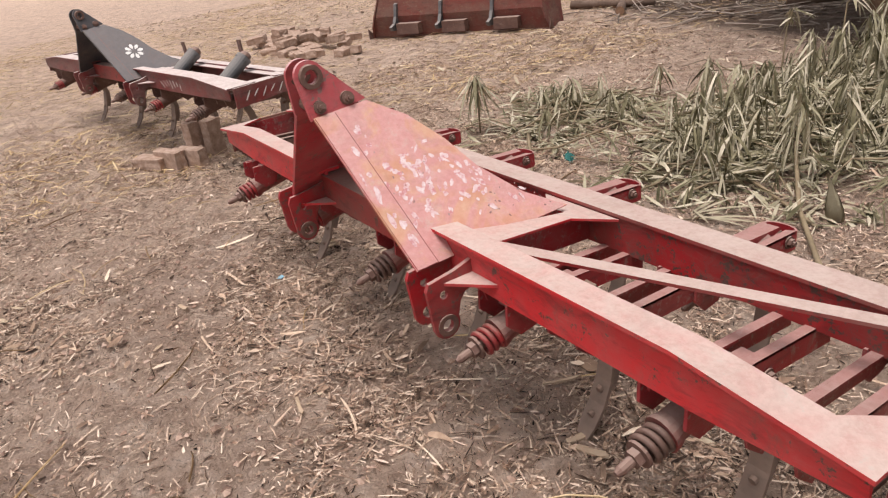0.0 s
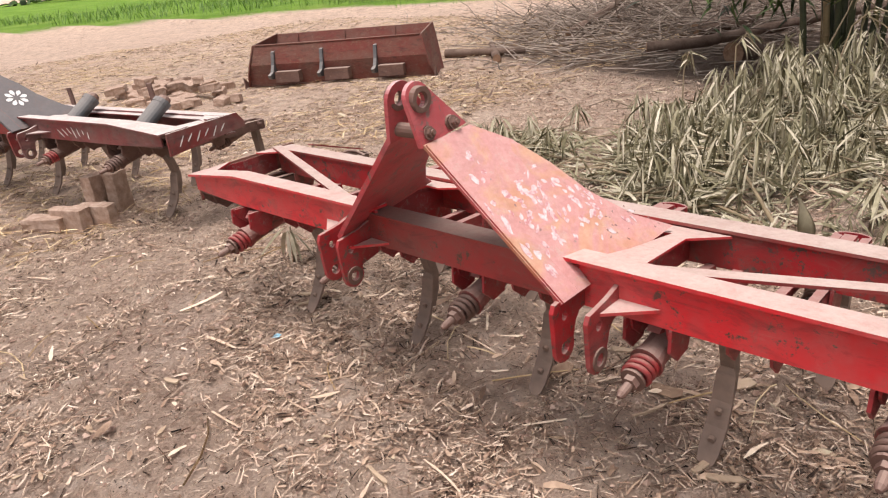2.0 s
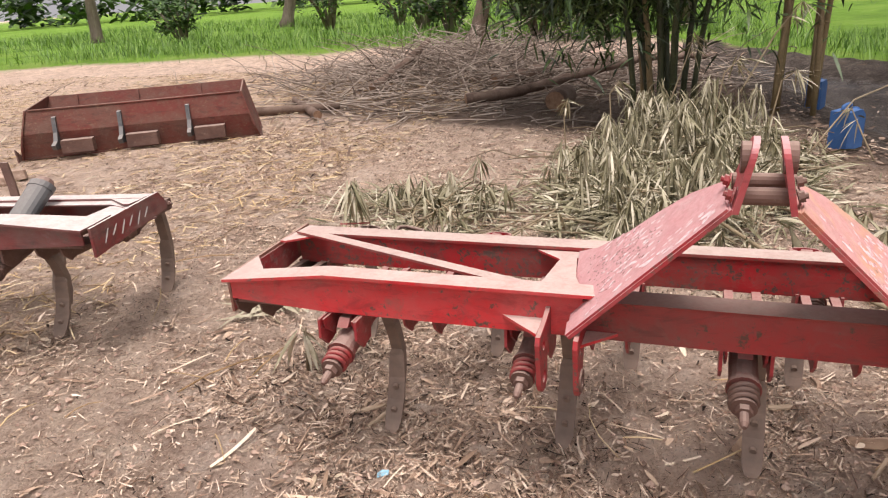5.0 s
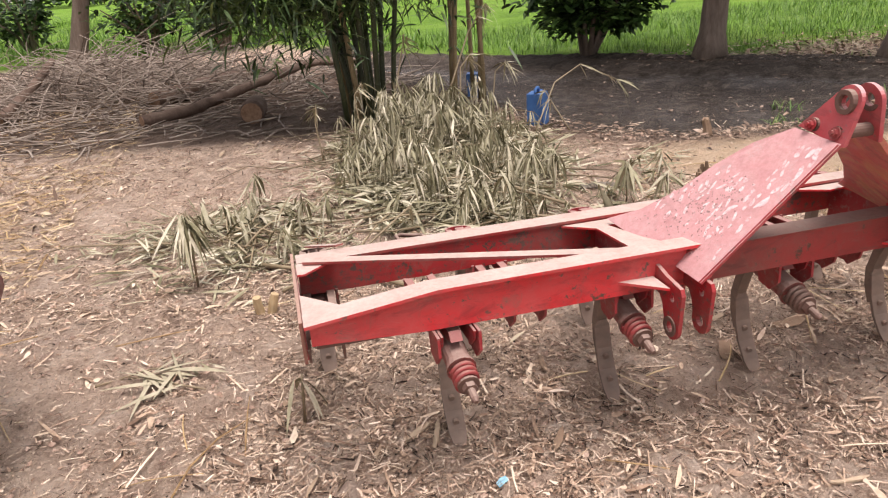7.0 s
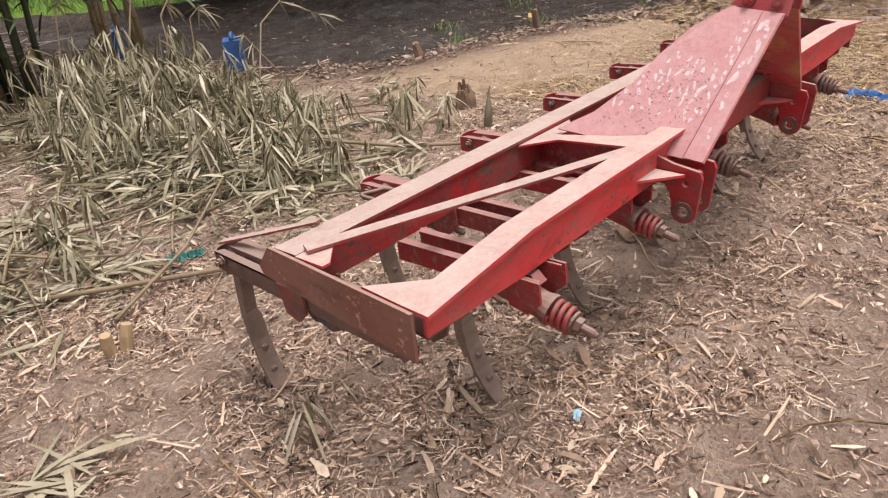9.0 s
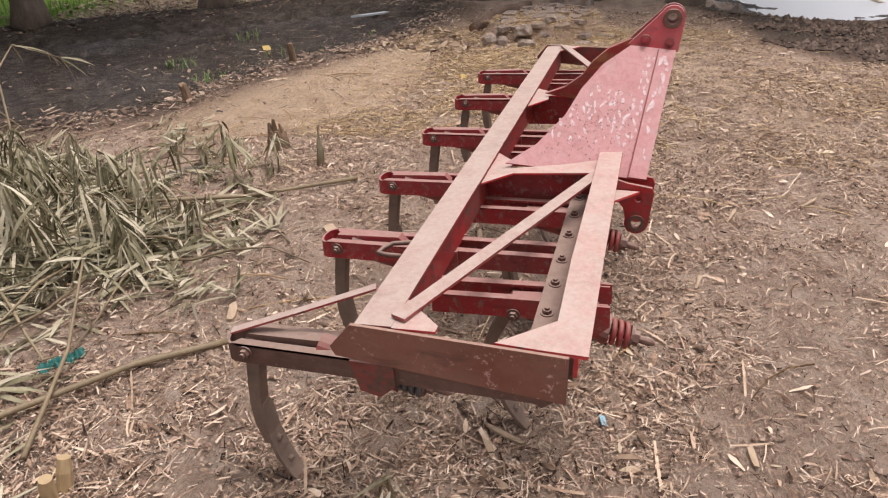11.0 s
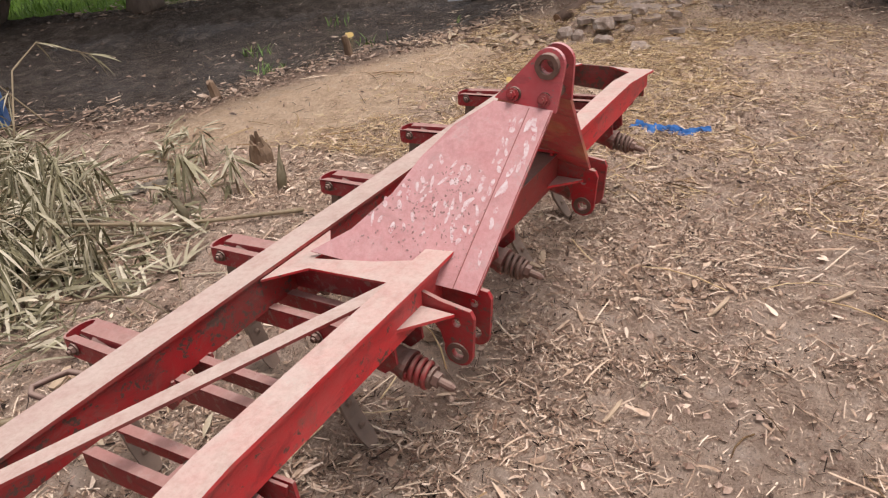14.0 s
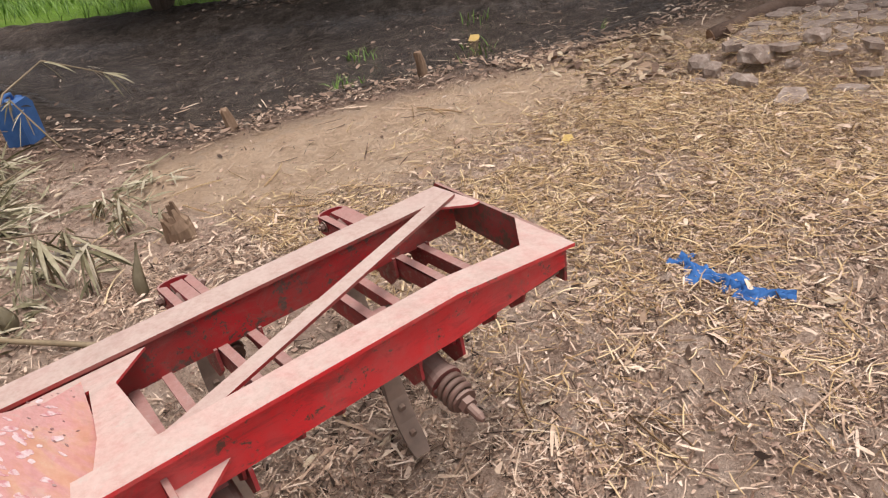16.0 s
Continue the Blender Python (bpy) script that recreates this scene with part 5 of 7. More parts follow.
def branch(points, r0, r1, label, leaves=0, seed=1, mat=None):
    """One cut bamboo branch lying on the soil, with leaves at its thin end."""
    bm = bmesh.new()
    pts = [Vector((x, y, gz(x, y) + z)) for x, y, z in points]
    fine = []
    for a, b in zip(pts, pts[1:]):
        fine += [a.lerp(b, k / 4) for k in range(4)]
    fine.append(pts[-1])
    n = len(fine)
    tube(bm, fine, [(r0 + (r1 - r0) * i / (n - 1)) * (1.12 if i % 5 == 0 else 1.0) for i in range(n)], 8)
    ob = thing("bamboo_branch", label, "branch", None, "cut bamboo branches")
    part("stem", bm, mat or STEM, ob, smooth=True)
    if leaves:
        r = np.random.RandomState(seed)
        pick = r.choice([n - 1, n - 1, n - 2, n * 2 // 3], leaves)
        base = np.array([fine[i] for i in pick]) + r.normal(0, 0.01, (leaves, 3))
        dv = fine[-1] - fine[0]
        v, f = ribbons(base, math.atan2(dv.y, dv.x) + r.normal(0, 0.9, leaves), r.uniform(-1.1, 0.0, leaves), r.uniform(0.10, 0.22, leaves), r.uniform(0.008, 0.017, leaves),
                       r.uniform(0.3, 0.5, leaves), r.uniform(-0.8, 0.8, leaves), 6, (0.25, 0.85, 1.0, 0.85, 0.5, 0.05))
        lf = new("leaves", quad_mesh("leaves", v, f, LEAF))
        lf.parent = ob
    return ob


branch([(-1.45, 1.50, 0.03), (-0.97, 1.12, 0.03), (-0.78, 0.92, 0.015)], 0.009, 0.011, "pale dry bamboo stick lying near the heap", 0)
branch([(-1.36, 1.16, 0.02), (-1.0, 1.32, 0.08), (-0.72, 1.46, 0.22)], 0.007, 0.004, "thin bamboo branch leaning from the heap", 12, 2)
branch([(0.55, 1.02, 0.015), (0.22, 1.42, 0.04), (-0.1, 1.9, 0.12)], 0.010, 0.008, "cut bamboo branch with a yellow end", 10, 3)
branch([(-2.0, 0.62, 0.01), (-1.82, 0.66, 0.02), (-1.62, 0.60, 0.012)], 0.004, 0.002, "small withered bamboo twig flat on the soil", 12, 9)
branch([(-0.35, 1.72, 0.05), (-0.02, 1.56, 0.03), (0.33, 1.35, 0.02)], 0.008, 0.006, "pale bamboo cane on the soil", 6, 4)
branch([(0.5, 3.0, 0.15), (0.75, 3.25, 0.42), (1.0, 3.35, 0.52), (1.28, 3.3, 0.40)], 0.006, 0.003, "arching withered bamboo twig by the channel", 11, 5)
branch([(0.93, 3.38, 0.01), (0.86, 3.48, 0.16), (0.80, 3.58, 0.30)], 0.006, 0.004, "pale bamboo twig leaning on a jerrycan", 12, 15)
branch([(-0.05, 3.0, 0.3), (0.0, 3.1, 0.62), (0.08, 3.12, 0.70)], 0.006, 0.003, "upright withered bamboo twig in the heap", 16, 16)
branch([(-0.7, 3.3, 0.15), (-0.72, 3.35, 0.45), (-0.66, 3.36, 0.53)], 0.006, 0.003, "upright withered bamboo twig in the heap", 15, 17)
branch([(0.3, 3.4, 0.2), (0.36, 3.45, 0.52), (0.44, 3.44, 0.58)], 0.006, 0.003, "upright withered bamboo twig in the heap", 15, 18)
branch([(0.1, 3.9, 0.3), (0.35, 4.1, 0.75), (0.5, 4.1, 0.95)], 0.008, 0.003, "upright withered bamboo twig in the heap", 22, 6)
branch([(-0.35, 3.9, 0.3), (-0.25, 4.0, 0.6), (-0.2, 4.02, 0.78)], 0.007, 0.003, "upright withered bamboo twig in the heap", 20, 7)
branch([(-1.0, 3.2, 0.05), (-1.02, 3.25, 0.3), (-1.0, 3.27, 0.42)], 0.006, 0.003, "upright withered bamboo twig at the edge", 18, 8)


def standing_tuft(x, y, h, n, seed, label="upright bunch of drooping withered bamboo leaves"):
    r = np.random.RandomState(seed)
    z = gz(x, y)
    bm = bmesh.new()
    tube(bm, [(x, y, z - 0.02), (x + 0.01, y, z + h * 0.6), (x + 0.015, y + 0.005, z + h)], [0.006, 0.005, 0.003], 6)
    ob = thing("bamboo_tuft", label, "leaf tuft", None, "bamboo tufts")
    part("stem", bm, STEM, ob, smooth=True)
    base = np.stack([x + r.normal(0, 0.012, n), y + r.normal(0, 0.012, n), z + h * r.uniform(0.8, 1.0, n)], -1)
    ln = r.uniform(0.6, 1.05, n) * min(max(h, 0.16), 0.28)
    v, f = ribbons(base, r.uniform(0, 6.28, n), r.uniform(-1.2, -0.5, n), ln, r.uniform(0.010, 0.022, n), r.uniform(0.2, 0.4, n), r.uniform(-1, 1, n), 6, (0.25, 0.85, 1.0, 0.85, 0.5, 0.05))
    v[:, 2] = np.maximum(v[:, 2], z + 0.004)
    lf = new("leaves", quad_mesh("leaves", v, f, LEAF))
    lf.parent = ob
    return ob


for i, (x, y, h, n) in enumerate(((-1.72, 1.36, 0.36, 34), (0.50, 1.66, 0.24, 26), (0.86, 1.95, 0.18, 12), (0.62, 1.48, 0.20, 14), (-1.33, 0.17, 0.17, 10), (0.62, 1.90, 0.14, 14), (-1.45, 2.6, 0.2, 16))):
    standing_tuft(x, y, h, n, 40 + i)


SHEATH = mottled("withered_bamboo_sheath", [(0.3, (0.24, 0.215, 0.14)), (0.55, (0.42, 0.37, 0.26)), (0.8, (0.62, 0.55, 0.43))], 9, 0.8, relief=0.25, stretch=(1, 1, 0.2))


def rolled_sheath(x, y, h, r, lean, turn, label):
    """A withered bamboo sheath standing in the soil, rolled half round and narrowing to its tip."""
    bm = bmesh.new()
    rows = []
    for i in range(9):
        t = i / 8
        wide = r * (0.55 + 0.75 * math.sin(math.pi * min(1, t * 1.15 + 0.12)) ** 0.8) * (1 - 0.55 * t ** 3)
        span = 2.4 - 1.0 * t
        rows.append([bm.verts.new((wide * math.sin(a) + lean * t * t, wide * math.cos(a) * 0.8 + 0.012 * math.sin(5 * t), -0.02 + (h + 0.02) * t)) for a in [span * (k / 6 - 0.5) for k in range(7)]])
    for a, b in zip(rows, rows[1:]):
        for k in range(6):
            bm.faces.new([a[k], a[k + 1], b[k + 1], b[k]])
    bmesh.ops.solidify(bm, geom=bm.faces[:], thickness=0.0015)
    return solid("bamboo_sheath", bm, SHEATH, label, "leaf sheath", pose(x, y, gz(x, y), 0, 0, turn), smooth=True)


def leaf_fan(x, y, n, heading, seed, label):
    """Withered leaves on one short stalk, fanned out flat on the soil."""
    r = np.random.RandomState(seed)
    z = gz(x, y) + 0.012
    bm = bmesh.new()
    d = Vector((math.cos(heading), math.sin(heading), 0))
    tube(bm, [Vector((x, y, z - 0.004)) - d * 0.10, Vector((x, y, z)), Vector((x, y, z + 0.004)) + d * 0.08], [0.004, 0.0035, 0.002], 6)
    ob = thing("bamboo_leaf_fan", label, "leaf tuft", None, "bamboo tufts")
    part("stem", bm, STEM, ob, smooth=True)
    base = np.stack([x + d.x * r.uniform(-0.04, 0.08, n), y + d.y * r.uniform(-0.04, 0.08, n), z + r.uniform(0, 0.012, n)], -1)
    v, f = ribbons(base, heading + r.normal(0, 0.9, n), r.uniform(0.02, 0.22, n), r.uniform(0.10, 0.26, n), r.uniform(0.010, 0.020, n), r.uniform(0.15, 0.35, n), r.uniform(-0.5, 0.5, n), 6, (0.25, 0.85, 1.0, 0.85, 0.5, 0.05))
    v[:, 2] = np.maximum(v[:, 2], z - 0.004)
    lf = new("leaves", quad_mesh("leaves", v, f, SHEATH))
    lf.parent = ob


leaf_fan(-1.80, 0.62, 13, -0.2, 3, "flat fan of pale withered bamboo leaves on the soil")
leaf_fan(-1.72, 0.53, 8, 2.6, 5, "flat fan of pale withered bamboo leaves on the soil")
leaf_fan(-0.05, 1.12, 12, 0.9, 6, "flat pale bamboo leaves at the heap's foot")
leaf_fan(0.20, 1.62, 9, -0.8, 8, "flat pale bamboo leaves at the heap's foot")
rolled_sheath(0.73, 1.31, 0.20, 0.022, -0.03, 150, "withered grey-green bamboo sheath standing upright in the soil")
rolled_sheath(0.31, 1.52, 0.17, 0.03, 0.05, 200, "bent dry bamboo sheath beside the leaf heap")

# ---- bamboo clump ----
CULM = mottled("green_bamboo_culms", [(0.3, (0.018, 0.024, 0.010)), (0.55, (0.05, 0.06, 0.024)), (0.8, (0.13, 0.12, 0.06))], 6, 0.45, relief=0.15)
CULM_DRY = mottled("dry_bamboo_culms", [(0.3, (0.16, 0.11, 0.055)), (0.6, (0.32, 0.24, 0.12)), (0.85, (0.45, 0.36, 0.2))], 6, 0.5, relief=0.15)
GREEN = mottled("green_bamboo_leaves", [(0.12, (0.012, 0.022, 0.006)), (0.42, (0.035, 0.065, 0.016)), (0.7, (0.075, 0.12, 0.03)), (0.95, (0.14, 0.19, 0.05))], 14, 0.5, relief=0.2, by_piece=0.7)
clump = thing("bamboo_clump", "clump of green bamboo with hanging leaves", "bamboo", pose(-0.38, 4.72, gz(-0.38, 4.72)))
rng = random.Random(31)
for i in range(19):
    a = rng.uniform(0, 6.28)
    r0 = rng.uniform(0.02, 0.34)
    lean = rng.uniform(0.15, 0.65)
    if i < 6:
        r0, a = 0.9 + 0.12 * i, 0.38 + 0.14 * (i % 3)
        lean = rng.uniform(0.06, 0.25)
    pts, rad = [], []
    for k in range(13):
        s = k / 12
        b = a + (1.9 * math.sin(2.6 * i) if i < 6 else 0.0)
        pts.append((math.cos(a) * r0 + math.cos(b) * lean * 3.6 * s ** 1.6, math.sin(a) * r0 + math.sin(b) * lean * 3.6 * s ** 1.6, 4.6 * s - 0.05))
        rad.append((0.026 - 0.014 * s) * rng.uniform(0.92, 1.08))
    bm = bmesh.new()
    tube(bm, pts, rad, 8)
    for k in range(1, 12):
        tube(bm, [Vector(pts[k]) - Vector((0, 0, 0.008)), Vector(pts[k]) + Vector((0, 0, 0.008))], rad[k] * 1.16, 8)
    part("culm", bm, CULM_DRY if i < 6 or rng.random() < 0.2 else CULM, clump, smooth=True)
r = np.random.RandomState(77)


def hanging_leaves(n, centres, seed):
    r = np.random.RandomState(seed)
    c = np.array(centres)
    pick = r.randint(0, len(c), n)
    base = c[pick, :3] + r.normal(0, 1, (n, 3)) * c[pick, 3:6]
    return ribbons(base, r.uniform(0, 6.28, n), r.uniform(-0.9, 0.1, n), r.uniform(0.12, 0.26, n), r.uniform(0.014, 0.028, n), r.uniform(0.1, 0.9, n), r.uniform(-0.7, 0.7, n), 5, (0.3, 1.0, 0.95, 0.6, 0.05))


# The high clusters, out of view, are added to shade the ground below.
v, f = hanging_leaves(15000, [(-0.6, 0.6, 3.6, 1.3, 1.0, 0.5), (0.6, 0.4, 3.8, 1.2, 1.0, 0.5), (-1.6, 0.6, 3.3, 0.9, 0.9, 0.5), (-1.0, 0.1, 1.45, 0.28, 0.3, 0.30), (-0.55, -0.1, 1.25, 0.28, 0.3, 0.28), (-1.35, 0.4, 1.6, 0.28, 0.4, 0.30), (-0.2, 0.3, 1.35, 0.3, 0.3, 0.25), (0.0, -0.1, 1.6, 0.45, 0.4, 0.35), (0.5, 0.2, 1.7, 0.4, 0.4, 0.4),
                            (-0.3, 0.5, 2.3, 0.9, 0.8, 0.5), (0.9, 0.6, 2.2, 0.6, 0.6, 0.5), (-0.5, 0.3, 3.4, 1.1, 1.0, 0.6)], 5)
lf = new("foliage", quad_mesh("foliage", v, f, GREEN))
lf.parent = clump
tagged(lf, "dark green narrow hanging leaves")

# ---- trees, shrubs and the grass beyond the channel ----
TRUNK = mottled("grey_brown_bark", [(0.25, (0.085, 0.063, 0.050)), (0.5, (0.23, 0.18, 0.145)), (0.8, (0.40, 0.33, 0.27))], 5, 0.95, relief=0.9, deep=0.02, fine_scale=30, stretch=(1, 1, 0.25))
SHRUB = mottled("dark_green_leaves", [(0.12, (0.012, 0.027, 0.007)), (0.42, (0.04, 0.085, 0.017)), (0.72, (0.09, 0.17, 0.036)), (0.95, (0.19, 0.29, 0.07))], 14, 0.5, relief=0.2, by_piece=0.7)


def broad_leaves(n, centres, seed, size=(0.10, 0.2), wide=(0.05, 0.09)):
    r = np.random.RandomState(seed)
    c = np.array(centres, float)
    pick = r.randint(0, len(c), n)
    d = r.normal(0, 1, (n, 3))
    d = d / np.linalg.norm(d, axis=1)[:, None] * (r.uniform(0, 1, n) ** 0.45)[:, None]
    base = c[pick, :3] + d * c[pick, 3:4] * np.array([1, 1, 0.8])
    return ribbons(base, r.uniform(0, 6.28, n), r.uniform(-0.6, 0.6, n), r.uniform(*size, n), r.uniform(*wide, n), r.uniform(0, 0.9, n), r.uniform(-0.5, 0.5, n), 5, (0.25, 0.9, 1.0, 0.7, 0.05))


def tree(name, x, y, radius, lean, label, seed, height=3.6, crown=1.9, leaves=3800):
    rng2 = random.Random(seed)
    t = thing(name, label, "tree", pose(x, y, gz(x, y)))
    bm = bmesh.new()
    pts, rad = [], []
    for k in range(11):
        s = k / 10
        pts.append((lean[0] * s * height + 0.05 * math.sin(4 * s + seed), lean[1] * s * height + 0.04 * math.cos(5 * s), s * height - 0.12))
        rad.append(radius * (1.0 - 0.45 * s + 0.5 * max(0, 0.10 - s) / 0.10))
    tube(bm, pts, rad, 18)
    for v in bm.verts:
        a = math.atan2(v.co.y, v.co.x)
        q = 1 + 0.06 * math.sin(3 * a + seed) + 0.05 * noise.noise(v.co * 5)
        v.co.x, v.co.y = v.co.x * q, v.co.y * q
    part("trunk", bm, TRUNK, t, smooth=True)
    tips = []
    for i in range(6):
        a = i * 1.05 + rng2.uniform(-0.3, 0.3)
        s = rng2.uniform(0.72, 0.98)
        b0 = Vector(pts[int(s * 10)])
        reach = rng2.uniform(0.6, 1.0) * crown
        tip = b0 + Vector((math.cos(a) * reach, math.sin(a) * reach, rng2.uniform(0.5, 1.3)))
        bm = bmesh.new()
        mid = b0.lerp(tip, 0.5) + Vector((0, 0, 0.15))
        tube(bm, [b0, mid, tip], [radius * 0.42, radius * 0.26, radius * 0.08], 8)
        part("limb", bm, TRUNK, t, smooth=True)
        tips += [(*tip, crown * 0.55), (*mid, crown * 0.35)]
    v, f = broad_leaves(leaves, tips, seed)
    c = new("crown", quad_mesh("crown", v, f, SHRUB))
    c.parent = t
    return t


tree("tree", 4.12, 6.39, 0.16, (0.10, 0.03), "thick grey-brown tree trunk on the grassy bank", 2, 3.9)
tree("tree", 5.70, 4.96, 0.195, (0.02, 0.04), "thick grey-brown tree trunk among dead leaves", 5, 3.9)
wired = tree("tree", 6.35, 0.42, 0.17, (0.0, 0.05), "tree trunk with a wire tied round it", 7, 3.6)
bm = bmesh.new()
for h, tip in ((0.46, 0.0), (0.475, 0.02)):
    tube(bm, [(0.04 + 0.182 * math.cos(a), 0.03 + 0.182 * math.sin(a), h + tip * math.sin(a)) for a in (2 * math.pi * k / 24 for k in range(25))], 0.007, 6)
part("wire", bm, mottled("rusted_wire", [(0.3, (0.03, 0.022, 0.018)), (0.7, (0.10, 0.06, 0.045))], 30, 0.8), wired, "dark rusted wire", smooth=True)
tree("tree", 6.2, -0.62, 0.16, (0.28, -0.24), "leaning tree trunk at the edge of the pond", 9, 3.6)
tree("tree", -4.6, 12.6, 0.16, (0.22, 0.05), "slanting pale tree trunk at the field's edge", 12, 3.4)


def shrub(x, y, size, balls, leaves, label, seed, leaf=(0.10, 0.2), wide=(0.05, 0.09), stems=8):
    """A many-stemmed bush: each stem by itself, and foliage in uneven clusters round the twig ends."""
    rng2 = random.Random(seed)
    s2 = thing("shrub", label, "shrub", pose(x, y, gz(x, y)))
    tips = []
    for k in range(stems):
        a = k * 6.28 / stems + rng2.uniform(-0.3, 0.3)
        out, up = rng2.uniform(0.4, 1.0) * size, rng2.uniform(0.7, 1.7) * size
        bm = bmesh.new()
        p1 = (0.35 * out * math.cos(a), 0.35 * out * math.sin(a), 0.5 * up)
        p2 = (out * math.cos(a), out * math.sin(a), up)
        tube(bm, [(0.06 * math.cos(a), 0.06 * math.sin(a), -0.06), p1, p2], [0.045 * size, 0.03 * size, 0.01], 7)
        part("stem", bm, TRUNK, s2, smooth=True)
        tips.append((*p2, size * rng2.uniform(0.25, 0.5)))
        tips.append((p1[0] * 1.5, p1[1] * 1.5, p1[2] * 1.1, size * rng2.uniform(0.2, 0.42)))
    v, f = broad_leaves(leaves, tips + balls, seed, leaf, wide)
    c = new("foliage", quad_mesh("foliage", v, f, SHRUB))
    c.parent = s2
    return s2


shrub(3.02, 7.55, 0.92, [(0, 0, 1.0, 0.75), (-0.6, 0.1, 0.85, 0.5), (0.6, -0.1, 0.8, 0.5), (0.1, 0, 0.55, 0.45), (0, 0.2, 1.7, 0.8), (-0.4, -0.1, 0.5, 0.35), (0.45, -0.2, 0.5, 0.3)], 5200, "dark green leafy shrub beside the channel", 8)
for i, (x, y, rr) in enumerate(((-3.4, 13.2, 1.0), (-2.0, 12.6, 0.8), (-0.6, 13.5, 1.1), (-6.0, 15.2, 0.9), (-7.6, 17.5, 1.1), (-12.2, 20.5, 1.5), (-15.5, 17.0, 1.0), (-9.8, 21.0, 1.2))):
    shrub(x, y, rr, [], 1000, "thin green shrub at the edge of the field", 60 + i, (0.10, 0.22), (0.05, 0.1), 9)
tree("tree", -16.5, 24.5, 0.26, (0.35, 0.1), "leaning pale tree trunk in the green field", 15, 4.2, 2.4, 2600)
tree("tree", -22, 20, 0.22, (0.05, 0.05), "slim tree standing in the green field", 16, 4.2, 2.4, 2600)

# woods far across the field
r = np.random.RandomState(12)
woods = []
for i in range(420):
    a = r.uniform(-0.9, 1.2)
    d = r.uniform(75, 110)
    h = r.uniform(0.5, 6.0)
    woods.append((-6 + d * math.sin(a - 0.35), d * math.cos(a - 0.35), h, r.uniform(1.2, 2.6)))
v, f = broad_leaves(16000, woods, 31, (0.7, 1.6), (0.4, 0.9))
tagged(new("far_woods", quad_mesh("far_woods", v, f, SHRUB)), "dark green line of trees across the field", "woods", kind="stuff")

GRASS_LEAF = mottled("grass_blades", [(0.12, (0.045, 0.10, 0.014)), (0.45, (0.12, 0.235, 0.03)), (0.75, (0.22, 0.36, 0.06)), (0.95, (0.40, 0.46, 0.14))], 10, 0.55, relief=0.1, by_piece=0.6)


def grass(n, area, low, high, seed, keep, broad=1.0):
    r = np.random.RandomState(seed)
    x, y = r.uniform(area[0], area[1], n * 3), r.uniform(area[2], area[3], n * 3)
    ok = r.uniform(0, 1, n * 3) < keep(x, y)
    x, y = x[ok][:n], y[ok][:n]
    k = len(x)
    base = np.stack([x, y, ground_z(x, y) - 0.005], -1)
    v, f = ribbons(base, r.uniform(0, 6.28, k), r.uniform(0.9, 1.5, k), r.uniform(low, high, k), r.uniform(0.006, 0.013, k) * broad, r.uniform(0.2, 1.4, k), r.uniform(-0.5, 0.5, k), 4, (1, 0.9, 0.6, 0.05))
    return tagged(new("grass", quad_mesh("grass", v, f, GRASS_LEAF)), "bright green uneven grass", "grass", kind="stuff")


def patchy(x, y):
    d = signed(GRASS, x, y)
    w = step(d, 0.15, 1.4) * (0.35 + 0.65 * (np.sin(3.1 * x + y) * np.sin(2.3 * y - x) > -0.2))
    bare = np.exp(-(((x - 5.9) / 2.2) ** 2 + ((y - 5.8) / 1.4) ** 2)) + np.exp(-(((x - 7.6) / 1.6) ** 2 + ((y - 4.6) / 1.0) ** 2))
    return np.clip(w * (1 - np.clip(1.35 * bare, 0, 0.97)) + 0.22 * (np.abs(d - 0.10) < 0.10), 0, 1)


grass(18000, (0.5, 12, 2.4, 13.5), 0.08, 0.27, 1, patchy)
grass(9000, (-16, 1, 9, 18), 0.12, 0.35, 2, patchy)
grass(17000, (-34, 2, 8, 34), 0.14, 0.46, 12, lambda x, y: step(signed(GRASS, x, y), 0.1, 1.6) * (0.55 + 0.45 * np.sin(0.8 * x + 1.7 * np.sin(0.5 * y)) * np.sin(0.6 * y + 1.3 * np.sin(0.7 * x))), 2.2)
grass(420, (2.6, 5.2, 2.6, 4.2), 0.05, 0.14, 3, lambda x, y: 0.9 * (np.sin(5 * x) * np.sin(4 * y + 1) > 0.72))
grass(2600, (6.2, 9.5, 1.0, 3.4), 0.10, 0.26, 6, lambda x, y: 0.7 * step(signed(GRASS, x, y), -0.3, 0.2))

# ---- logs and brushwood under the bamboo ----
WOOD = mottled("weathered_wood", [(0.25, (0.06, 0.04, 0.03)), (0.5, (0.16, 0.11, 0.085)), (0.8, (0.30, 0.225, 0.18))], 6, 0.9, relief=0.8, deep=0.01)
CUT = mottled("cut_wood", [(0.35, (0.20, 0.115, 0.07)), (0.6, (0.36, 0.23, 0.15))], 20, 0.85)


